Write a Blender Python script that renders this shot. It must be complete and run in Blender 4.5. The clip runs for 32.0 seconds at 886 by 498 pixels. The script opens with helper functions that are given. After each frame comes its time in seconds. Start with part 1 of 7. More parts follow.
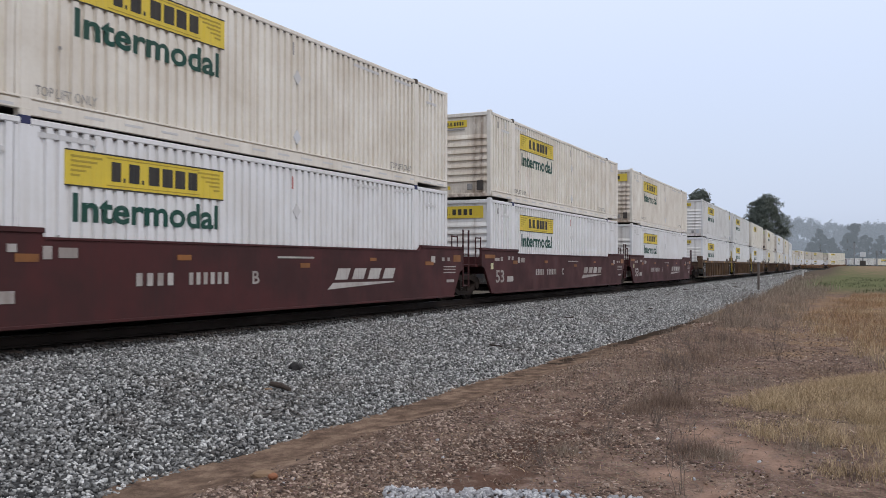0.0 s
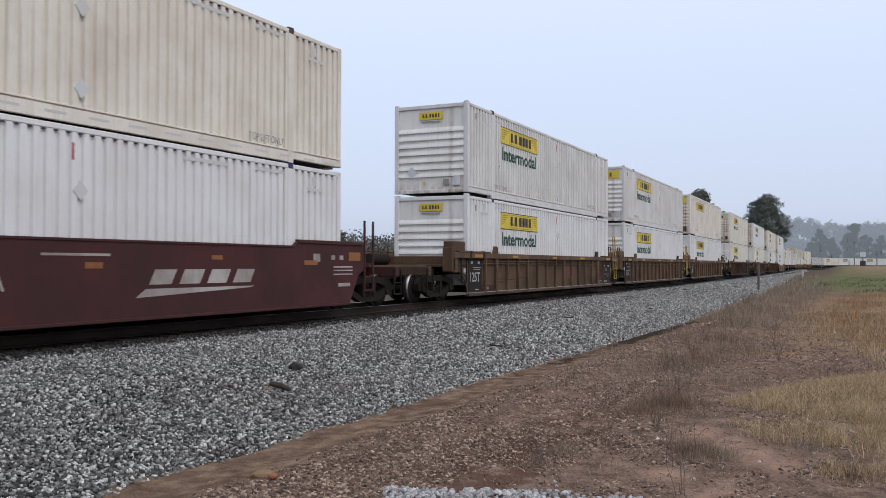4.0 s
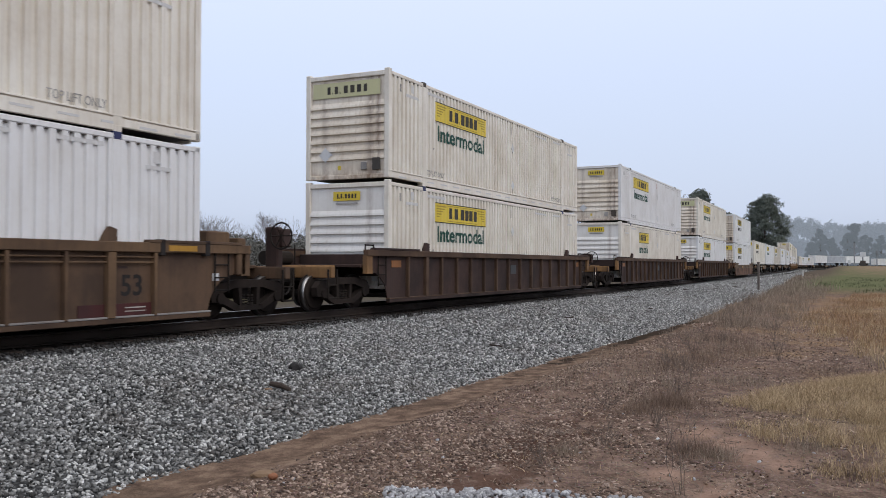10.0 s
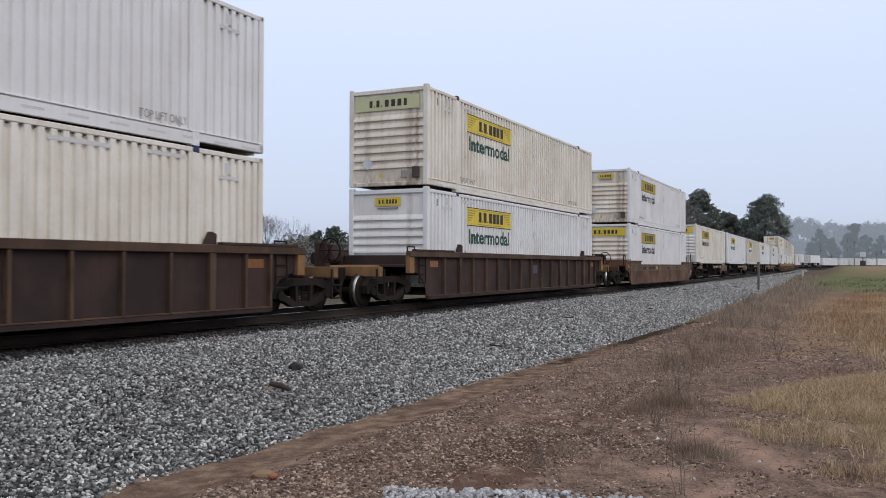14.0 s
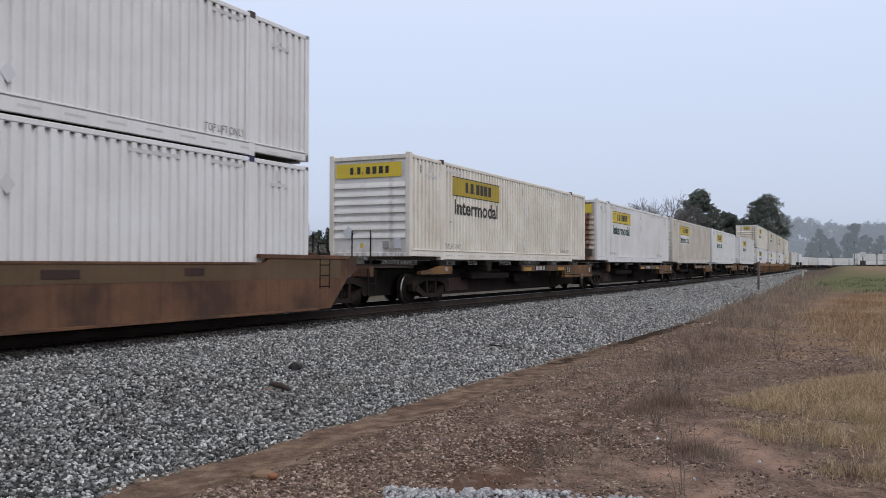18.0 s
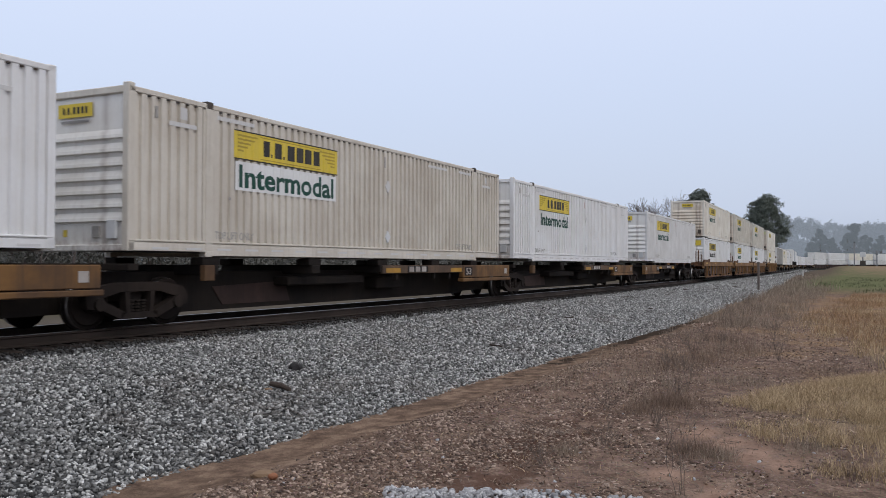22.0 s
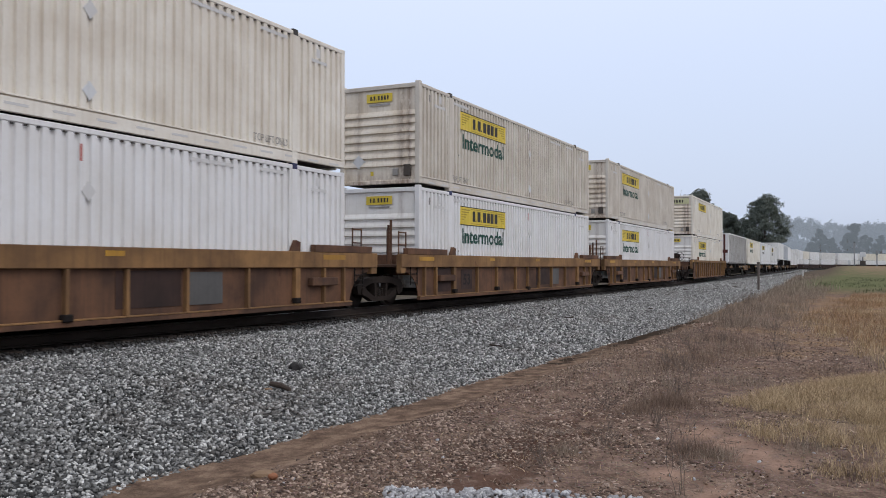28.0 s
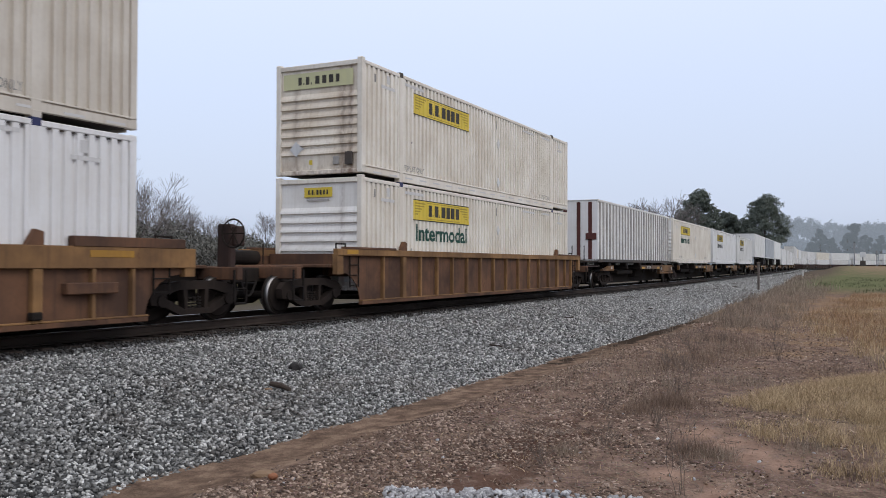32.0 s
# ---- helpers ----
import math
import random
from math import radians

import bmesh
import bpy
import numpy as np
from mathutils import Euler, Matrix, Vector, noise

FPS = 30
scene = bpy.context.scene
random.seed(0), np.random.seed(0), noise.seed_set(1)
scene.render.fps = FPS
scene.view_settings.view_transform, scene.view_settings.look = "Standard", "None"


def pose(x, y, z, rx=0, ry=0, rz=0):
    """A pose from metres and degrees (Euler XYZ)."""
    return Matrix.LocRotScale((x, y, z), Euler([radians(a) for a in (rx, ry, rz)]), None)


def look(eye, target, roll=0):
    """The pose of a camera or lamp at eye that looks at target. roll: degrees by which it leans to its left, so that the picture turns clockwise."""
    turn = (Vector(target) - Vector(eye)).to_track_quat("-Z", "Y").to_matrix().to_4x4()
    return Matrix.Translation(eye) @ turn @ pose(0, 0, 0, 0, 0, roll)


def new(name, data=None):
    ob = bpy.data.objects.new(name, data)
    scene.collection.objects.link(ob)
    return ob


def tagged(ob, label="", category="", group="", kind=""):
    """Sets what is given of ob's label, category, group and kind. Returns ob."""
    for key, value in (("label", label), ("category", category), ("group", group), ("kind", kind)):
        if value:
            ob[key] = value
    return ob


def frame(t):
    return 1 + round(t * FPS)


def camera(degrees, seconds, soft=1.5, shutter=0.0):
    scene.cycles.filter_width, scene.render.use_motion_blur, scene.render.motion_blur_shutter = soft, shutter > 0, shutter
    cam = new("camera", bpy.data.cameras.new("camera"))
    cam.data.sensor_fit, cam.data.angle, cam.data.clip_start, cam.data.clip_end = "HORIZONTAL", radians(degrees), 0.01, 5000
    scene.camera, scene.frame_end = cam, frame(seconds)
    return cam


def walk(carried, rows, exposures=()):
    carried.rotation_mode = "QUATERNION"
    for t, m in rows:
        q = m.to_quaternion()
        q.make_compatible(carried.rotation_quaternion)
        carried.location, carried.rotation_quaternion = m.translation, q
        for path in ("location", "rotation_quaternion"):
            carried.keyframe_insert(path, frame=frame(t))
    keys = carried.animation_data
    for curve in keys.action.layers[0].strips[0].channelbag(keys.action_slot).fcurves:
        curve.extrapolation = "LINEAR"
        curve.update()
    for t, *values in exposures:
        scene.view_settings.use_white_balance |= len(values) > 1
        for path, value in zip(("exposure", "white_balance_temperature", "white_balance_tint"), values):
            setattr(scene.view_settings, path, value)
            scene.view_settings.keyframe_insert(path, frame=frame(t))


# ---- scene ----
# Metres. x runs along the track away from the viewer, y to the left, z = 0 is the top of the rails.
CAM_Z = 1.10
DURATION = 32.0
cam = camera(54.45, DURATION, soft=0.82, shutter=0.12)
EYE = (0.0, 0.0, CAM_Z)
YAW, PITCH, ROLL = radians(26.16), radians(1.025), 0.159
AIM = (EYE[0] + math.cos(YAW) * math.cos(PITCH) * 100, EYE[1] + math.sin(YAW) * math.cos(PITCH) * 100, CAM_Z + math.sin(PITCH) * 100)
VIEW = look(EYE, AIM, ROLL)
walk(cam, [(0.0, VIEW), (DURATION, VIEW)], ((0.0, 0.06), (17.0, 0.06), (18.2, -0.05), (25.5, -0.05), (27.8, 0.04), (32.0, 0.07)))


# ---- world and light: an overcast, misty morning ----
world = bpy.data.worlds.new("overcast_sky")
scene.world = world
world.use_nodes = True
wn, wl = world.node_tree.nodes, world.node_tree.links
wn.clear()
SUN_ELEV, SUN_AZ = radians(46), radians(-108)
sky = wn.new("ShaderNodeTexSky")
sky.sky_type, sky.sun_disc, sky.sun_elevation, sky.sun_rotation = "NISHITA", False, SUN_ELEV, math.pi / 2 - SUN_AZ
sky.air_density, sky.dust_density = 1.5, 4.0
clear = wn.new("ShaderNodeBackground")
clear.inputs[1].default_value = 0.02
wl.new(sky.outputs[0], clear.inputs[0])
wcoord = wn.new("ShaderNodeTexCoord")
wsep = wn.new("ShaderNodeSeparateXYZ")
wl.new(wcoord.outputs["Generated"], wsep.inputs[0])
wramp = wn.new("ShaderNodeValToRGB")
wramp.color_ramp.interpolation = "B_SPLINE"
stops = ((0.0, (0.485, 0.55, 0.69)), (0.06, (0.53, 0.605, 0.765)), (0.30, (0.635, 0.73, 0.975)), (1.0, (0.92, 0.90, 0.90)))
ramp_els = wramp.color_ramp.elements
for i, (at, col) in enumerate(stops):
    el = ramp_els[i] if i < 2 else ramp_els.new(at)
    el.position, el.color = at, (*col, 1)
wl.new(wsep.outputs[2], wramp.inputs[0])
cloud = wn.new("ShaderNodeBackground")
cloud.inputs[1].default_value = 1.0
wl.new(wramp.outputs[0], cloud.inputs[0])
wadd = wn.new("ShaderNodeAddShader")
wl.new(clear.outputs[0], wadd.inputs[0]), wl.new(cloud.outputs[0], wadd.inputs[1])
wout = wn.new("ShaderNodeOutputWorld")
wl.new(wadd.outputs[0], wout.inputs[0])

sun = new("sun", bpy.data.lights.new("sun", "SUN"))
sun.data.energy, sun.data.angle, sun.data.color = 0.72, radians(35), (1.0, 0.965, 0.925)
sun_from = Vector((math.cos(SUN_AZ) * math.cos(SUN_ELEV), math.sin(SUN_AZ) * math.cos(SUN_ELEV), math.sin(SUN_ELEV)))
sun.matrix_world = look(sun_from * 50, (0, 0, 0))


# ---- materials ----
def node_mat(name, rough=0.7, metal=0.0, spec=0.5):
    m = bpy.data.materials.new(name)
    m.use_nodes = True
    n, l = m.node_tree.nodes, m.node_tree.links
    b = n["Principled BSDF"]
    b.inputs["Roughness"].default_value, b.inputs["Metallic"].default_value = rough, metal
    b.inputs["Specular IOR Level"].default_value = spec
    return m, n, l, b


def noise_tex(n, l, scale, detail=4, vec=None, rough=0.55):
    t = n.new("ShaderNodeTexNoise")
    t.inputs["Scale"].default_value, t.inputs["Detail"].default_value, t.inputs["Roughness"].default_value = scale, detail, rough
    if vec is not None:
        l.new(vec, t.inputs["Vector"])
    return t.outputs["Fac"]


def coords(n, l, scale=(1, 1, 1), shift=0.0):
    """Object coordinates, stretched, and moved apart by the object's random number."""
    c = n.new("ShaderNodeTexCoord")
    mp = n.new("ShaderNodeMapping")
    mp.inputs["Scale"].default_value = scale
    l.new(c.outputs["Object"], mp.inputs[0])
    if shift:
        info = n.new("ShaderNodeObjectInfo")
        mul = n.new("ShaderNodeMath")
        mul.operation = "MULTIPLY"
        mul.inputs[1].default_value = shift
        l.new(info.outputs["Random"], mul.inputs[0])
        l.new(mul.outputs[0], mp.inputs["Location"])
    return mp.outputs[0]


def ramp(n, l, fac, *stops):
    r = n.new("ShaderNodeValToRGB")
    els = r.color_ramp.elements
    for i, (at, col) in enumerate(stops):
        el = els[i] if i < 2 else els.new(at)
        el.position = at
        el.color = (*col, 1) if len(col) == 3 else col
    l.new(fac, r.inputs[0])
    return r.outputs[0]


def grey(v):
    return (v, v, v)


def mix(n, l, fac, a, b, mode="MIX"):
    m = n.new("ShaderNodeMix")
    m.data_type, m.blend_type = "RGBA", mode
    for sock, val in ((m.inputs[0], fac), (m.inputs[6], a), (m.inputs[7], b)):
        if isinstance(val, (int, float)):
            sock.default_value = val
        elif isinstance(val, tuple):
            sock.default_value = (*val, 1)
        else:
            l.new(val, sock)
    return m.outputs[2]


def bump(n, l, b, height, strength, distance=0.01):
    bp = n.new("ShaderNodeBump")
    bp.inputs["Strength"].default_value, bp.inputs["Distance"].default_value = strength, distance
    l.new(height, bp.inputs["Height"])
    l.new(bp.outputs[0], b.inputs["Normal"])


def painted(name, base, dirt, amount=0.5, rough=0.55, streak=True, rust=None, rust_cut=0.68, bands=None):
    """Weathered paint: a film of dirt in two sizes, run-down streaks, and rust patches where given."""
    m, n, l, b = node_mat(name, rough, 0.0, 0.5 if max(base) > 0.5 else 0.22 if max(base) > 0.03 else 0.06)
    big = noise_tex(n, l, 0.9, 5, coords(n, l, (1, 1, 1), 9.0))
    fine = noise_tex(n, l, 14, 4, coords(n, l, (1, 1, 1), 5.0))
    run = noise_tex(n, l, 5.0, 4, coords(n, l, (2.2, 2.2, 0.10), 7.0))
    lo, hi = (0.35, 0.75) if max(base) > 0.5 else (0.40, 0.62)
    col = mix(n, l, ramp(n, l, big, (lo, grey(0)), (hi, grey(amount))), base, dirt)
    if streak:
        col = mix(n, l, ramp(n, l, run, (0.50, grey(0)), (0.80, grey(amount * 0.9))), col, dirt)
    col = mix(n, l, ramp(n, l, fine, (0.45, grey(0)), (0.85, grey(amount * 0.35))), col, dirt)
    if rust:
        spots = noise_tex(n, l, 2.3, 6, coords(n, l, (1, 1, 0.55), 11.0), 0.7)
        col = mix(n, l, ramp(n, l, spots, (rust_cut, grey(0)), (rust_cut + 0.07, grey(0.9))), col, rust)
    if bands:
        col = rust_bands(n, l, col, bands)
    l.new(col, b.inputs["Base Color"])
    l.new(ramp(n, l, big, (0.3, grey(rough - 0.1)), (0.8, grey(min(1, rough + 0.25)))), b.inputs["Roughness"])
    bump(n, l, b, fine, 0.12, 0.004)
    return m


def rust_bands(n, l, col, bands):
    """Run-down rust marks on an end wall: uneven upright bands at the given y, and a rusty foot."""
    c = n.new("ShaderNodeTexCoord")
    sp = n.new("ShaderNodeSeparateXYZ")
    l.new(c.outputs["Object"], sp.inputs[0])
    spot = noise_tex(n, l, 6.0, 5, coords(n, l, (1, 1, 0.45), 13.0), 0.7)
    for y, width, strength in bands:
        d = n.new("ShaderNodeMath")
        d.operation = "SUBTRACT"
        d.inputs[1].default_value = y
        l.new(sp.outputs[1], d.inputs[0])
        a = n.new("ShaderNodeMath")
        a.operation = "ABSOLUTE"
        l.new(d.outputs[0], a.inputs[0])
        mr = n.new("ShaderNodeMapRange")
        mr.inputs[1].default_value, mr.inputs[2].default_value, mr.inputs[3].default_value, mr.inputs[4].default_value = 0.0, width, strength, 0.0
        l.new(a.outputs[0], mr.inputs[0])
        f = n.new("ShaderNodeMath")
        f.operation = "MULTIPLY"
        l.new(mr.outputs[0], f.inputs[0])
        l.new(ramp(n, l, spot, (0.32, grey(0)), (0.52, grey(1))), f.inputs[1])
        col = mix(n, l, f.outputs[0], col, (0.125, 0.056, 0.027))
    mr = n.new("ShaderNodeMapRange")
    mr.inputs[1].default_value, mr.inputs[2].default_value, mr.inputs[3].default_value, mr.inputs[4].default_value = 0.05, 0.50, 0.75, 0.0
    l.new(sp.outputs[2], mr.inputs[0])
    f = n.new("ShaderNodeMath")
    f.operation = "MULTIPLY"
    l.new(mr.outputs[0], f.inputs[0])
    l.new(ramp(n, l, spot, (0.40, grey(0)), (0.62, grey(1))), f.inputs[1])
    return mix(n, l, f.outputs[0], col, (0.16, 0.075, 0.035))


RUST = (0.12, 0.045, 0.02)
PAINTS = {
    "white": painted("white_container_paint", (0.74, 0.737, 0.735), (0.44, 0.40, 0.34), 0.30, 0.55, True, (0.30, 0.20, 0.13), 0.80),
    "cream": painted("cream_white_container_paint", (0.77, 0.73, 0.65), (0.40, 0.32, 0.23), 0.43, 0.55, True, (0.26, 0.15, 0.085), 0.77),
    "grey": painted("greyish_white_container_paint", (0.70, 0.69, 0.675), (0.35, 0.32, 0.28), 0.38),
    "beige": painted("dirty_beige_container_paint", (0.62, 0.575, 0.50), (0.31, 0.25, 0.19), 0.45, 0.55, True, (0.22, 0.13, 0.08), 0.77),
    "silver": painted("grey_trailer_paint", (0.40, 0.42, 0.45), (0.22, 0.22, 0.23), 0.35),
}
END_PAINTS = {
    "clean": painted("white_end_wall_paint", (0.80, 0.785, 0.75), (0.40, 0.34, 0.26), 0.32, 0.6, True, RUST, 0.76, ((-0.70, 0.12, 0.35),)),
    "stained": painted("stained_end_wall_paint", (0.78, 0.72, 0.62), (0.42, 0.31, 0.19), 0.55, 0.7, True, RUST, 0.70, ((-0.72, 0.22, 0.55), (0.70, 0.16, 0.35), (-0.95, 0.10, 0.7))),
    "streaked": painted("heavily_streaked_end_wall_paint", (0.70, 0.64, 0.55), (0.34, 0.25, 0.16), 0.6, 0.75, True, RUST, 0.68, ((-0.52, 0.42, 2.2), (-0.78, 0.30, 1.3), (-0.4, 0.8, 0.5))),
}
MAROON = painted("maroon_car_paint", (0.068, 0.019, 0.018), (0.036, 0.022, 0.021), 0.55, 0.65)
BROWN = painted("brown_car_paint", (0.110, 0.066, 0.040), (0.050, 0.033, 0.025), 0.80, 0.75, True, (0.07, 0.035, 0.026), 0.66)
TANTRIM = painted("tan_brown_trim_paint", (0.145, 0.088, 0.048), (0.066, 0.041, 0.028), 0.8, 0.75, True, (0.30, 0.14, 0.03), 0.72)
PALEEDGE = painted("worn_pale_steel_edge", (0.27, 0.255, 0.24), (0.13, 0.11, 0.10), 0.6, 0.7)
FADEDRED = painted("faded_dark_red_mark_paint", (0.120, 0.040, 0.040), (0.12, 0.072, 0.05), 0.7, 0.75)
DARKBROWN = painted("dark_rusty_car_paint", (0.054, 0.031, 0.025), (0.028, 0.020, 0.018), 0.85, 0.8, True, (0.20, 0.10, 0.05), 0.70)
ORANGE = painted("faded_orange_brown_car_paint", (0.152, 0.076, 0.042), (0.056, 0.034, 0.026), 0.85, 0.8, True, (0.07, 0.03, 0.02), 0.64)
YELLOWBOX = painted("yellow_ochre_car_paint", (0.185, 0.095, 0.034), (0.070, 0.043, 0.029), 0.85, 0.75)
SILLBROWN = painted("grimy_brown_sill_paint", (0.125, 0.078, 0.048), (0.055, 0.040, 0.032), 0.85, 0.8)
WORNTAN = painted("worn_tan_brown_paint", (0.098, 0.058, 0.036), (0.052, 0.032, 0.023), 0.9, 0.8, True, (0.05, 0.025, 0.018), 0.62)
OCHRETAN = painted("faded_ochre_chord_paint", (0.265, 0.145, 0.060), (0.105, 0.060, 0.034), 0.75, 0.8, True, (0.10, 0.045, 0.025), 0.66)
SAFETY = painted("yellow_reflector", (0.46, 0.245, 0.03), (0.19, 0.10, 0.04), 0.5, 0.5)
AMBER = painted("amber_reflector", (0.27, 0.110, 0.035), (0.12, 0.06, 0.03), 0.5, 0.5)
GRIME = painted("oily_black_steel", (0.016, 0.0135, 0.0125), (0.034, 0.027, 0.022), 0.6, 0.8)
TRUCKMAT = painted("dusty_cast_steel", (0.018, 0.0145, 0.013), (0.040, 0.030, 0.025), 0.6, 0.85)
TREAD = node_mat("bright_wheel_tread", 0.35, 1.0)[0]
TREAD.node_tree.nodes["Principled BSDF"].inputs["Base Color"].default_value = (0.35, 0.34, 0.33, 1)
SIGN_YELLOW = painted("yellow_sign_paint", (0.70, 0.52, 0.035), (0.34, 0.26, 0.08), 0.30, 0.5)
SIGN_PALE = painted("faded_pale_yellow_sign_paint", (0.55, 0.54, 0.30), (0.40, 0.38, 0.28), 0.4, 0.6)
SIGN_OLIVE = painted("faded_sign_emblem_paint", (0.42, 0.31, 0.04), (0.28, 0.22, 0.07), 0.35, 0.6)
SIGN_DARK = painted("dark_lettering_paint", (0.035, 0.032, 0.030), (0.10, 0.09, 0.07), 0.35, 0.6)
WORD_GREEN = painted("dark_green_lettering", (0.014, 0.066, 0.048), (0.055, 0.085, 0.07), 0.35, 0.6)
STENCIL = painted("faded_black_stencil", (0.22, 0.21, 0.20), (0.45, 0.43, 0.40), 0.6, 0.7)
FAINT = painted("faint_grey_stencil", (0.54, 0.53, 0.52), (0.60, 0.59, 0.57), 0.6, 0.7)
WHITE_MARK = painted("white_stencil_paint", (0.45, 0.42, 0.39), (0.18, 0.14, 0.12), 0.6, 0.7)
BLACK = painted("black_patch_paint", (0.025, 0.022, 0.022), (0.05, 0.045, 0.04), 0.4, 0.7)
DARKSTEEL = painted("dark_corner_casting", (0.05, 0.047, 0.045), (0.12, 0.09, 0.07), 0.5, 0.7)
BLUELOCK = painted("blue_twist_lock", (0.03, 0.04, 0.12), (0.06, 0.05, 0.06), 0.4, 0.6)
PLACARD = painted("silver_placard_sheet", (0.62, 0.63, 0.64), (0.40, 0.39, 0.37), 0.4, 0.45)
REDMARK = painted("faded_red_mark", (0.42, 0.10, 0.08), (0.5, 0.35, 0.3), 0.4, 0.6)


# ---- helpers for building ----
def mesh_of(name, bm, material, smooth=False):
    me = bpy.data.meshes.new(name)
    bm.normal_update()
    bm.to_mesh(me)
    bm.free()
    me.materials.append(material)
    if smooth:
        me.polygons.foreach_set("use_smooth", [True] * len(me.polygons))
    return me


def box(bm, x0, x1, y0, y1, z0, z1, b=0.0):
    """An axis-aligned block, chamfered by b."""
    r = bmesh.ops.create_cube(bm, size=1.0)
    for v in r["verts"]:
        v.co = Vector(((x0 + x1) / 2 + v.co.x * (x1 - x0), (y0 + y1) / 2 + v.co.y * (y1 - y0), (z0 + z1) / 2 + v.co.z * (z1 - z0)))
    if b:
        es = list({e for v in r["verts"] for e in v.link_edges})
        bmesh.ops.bevel(bm, geom=es, offset=b, segments=1, affect="EDGES")
    return bm


def boxes(*rows, b=0.0):
    bm = bmesh.new()
    for r in rows:
        box(bm, *r, b=b)
    return bm


def rod(bm, p, q, r, r2=None, sides=8):
    p, q = Vector(p), Vector(q)
    d = q - p
    m = Matrix.Translation((p + q) / 2) @ d.to_track_quat("Z", "Y").to_matrix().to_4x4()
    bmesh.ops.create_cone(bm, cap_ends=True, segments=sides, radius1=r, radius2=r if r2 is None else r2, depth=d.length, matrix=m)
    return bm


def slab(bm, outline, y0, y1):
    """A plate with the given (x, z) outline, between y0 and y1."""
    lo = [bm.verts.new((x, y0, z)) for x, z in outline]
    hi = [bm.verts.new((x, y1, z)) for x, z in outline]
    bm.faces.new(lo)
    bm.faces.new(hi[::-1])
    for i in range(len(lo)):
        j = (i + 1) % len(lo)
        bm.faces.new((lo[j], lo[i], hi[i], hi[j]))
    bmesh.ops.recalc_face_normals(bm, faces=bm.faces)
    return bm


SHARED = {}


def part(name, bm, material, parent, label="", smooth=False):
    """One mesh object under a thing or a part. bm: a bmesh, or a function that makes one, named by (key, function), built once."""
    if isinstance(bm, tuple):
        key = (bm[0], material.name)
        if key not in SHARED:
            SHARED[key] = mesh_of(name, bm[1](), material, smooth)
        me = SHARED[key]
    else:
        me = mesh_of(name, bm, material, smooth)
    ob = new(name, me)
    ob.parent = parent
    if label:
        ob["label"] = label
    return ob


def letters(text, bold):
    cu = bpy.data.curves.new("word", "FONT")
    cu.body, cu.size, cu.offset, cu.resolution_u = text, 1.0, bold, 3
    ob = bpy.data.objects.new("word", cu)
    scene.collection.objects.link(ob)
    me = bpy.data.meshes.new_from_object(ob.evaluated_get(bpy.context.evaluated_depsgraph_get()))
    bpy.data.objects.remove(ob)
    return me


WORDS = {text: letters(text, bold) for text, bold in (("Intermodal", 0.026), ("ermodal", 0.026), ("TOP LIFT ONLY", 0.008), ("53", 0.02), ("125T", 0.02), ("A", 0.02), ("B", 0.02), ("C", 0.02))}


def word_bm(text, width, height):
    """Letters standing in the x-z plane, read from -y, with the lower left corner at the origin."""
    bm = bmesh.new()
    bm.from_mesh(WORDS[text])
    xs, ys = [v.co.x for v in bm.verts], [v.co.y for v in bm.verts]
    for v in bm.verts:
        v.co = Vector(((v.co.x - min(xs)) / (max(xs) - min(xs)) * width, 0, (v.co.y - min(ys)) / (max(ys) - min(ys)) * height))
    return bm

# ---- the track's line: straight past the viewer, easing left, then sweeping right in the distance ----
KNOT_X = (-400, -200, 0, 45, 70, 100, 140, 175, 215, 260, 300, 335, 365, 392, 412, 430, 446, 458)
KNOT_Y = (12.37, 12.37, 12.37, 12.37, 12.62, 13.2, 14.2, 15.2, 16.8, 19.0, 20.8, 20.8, 17.5, 9.0, -4.0, -22.0, -46.0, -75.0)


def smooth_line(kx, ky, per=24):
    """A Catmull-Rom line through the knots, as dense points."""
    out = []
    n = len(kx)
    pts = [Vector((kx[i], ky[i])) for i in range(n)]
    for i in range(n - 1):
        p0, p1, p2, p3 = pts[max(0, i - 1)], pts[i], pts[i + 1], pts[min(n - 1, i + 2)]
        d = (p2 - p1).length
        m1 = (p2 - p0) / max(1e-6, (p1 - p0).length + d) * d if i else p2 - p1
        m2 = (p3 - p1) / max(1e-6, (p3 - p2).length + d) * d if i < n - 2 else p2 - p1
        for k in range(per):
            t = k / per
            out.append((2 * t ** 3 - 3 * t * t + 1) * p1 + (t ** 3 - 2 * t * t + t) * m1 + (-2 * t ** 3 + 3 * t * t) * p2 + (t ** 3 - t * t) * m2)
    out.append(pts[-1])
    return out


LINE = smooth_line(KNOT_X, KNOT_Y)
LX, LY = np.array([p.x for p in LINE]), np.array([p.y for p in LINE])
LA = np.concatenate([[0], np.cumsum(np.hypot(np.diff(LX), np.diff(LY)))])
LA = LA - np.interp(0.0, LX[LX <= 335], LA[LX <= 335])


def track_at(a):
    """Place and heading (degrees) on the track's middle, a metres along it from beside the viewer."""
    if a > LA[-1]:
        d = Vector((LX[-1] - LX[-2], LY[-1] - LY[-2])).normalized()
        return LX[-1] + d.x * (a - LA[-1]), LY[-1] + d.y * (a - LA[-1]), math.degrees(math.atan2(d.y, d.x))
    x, y = np.interp(a, LA, LX), np.interp(a, LA, LY)
    x0, y0, x1, y1 = (np.interp(a + e, LA, v) for e in (-6, 6) for v in (LX, LY))
    return float(x), float(y), math.degrees(math.atan2(y1 - y0, x1 - x0))


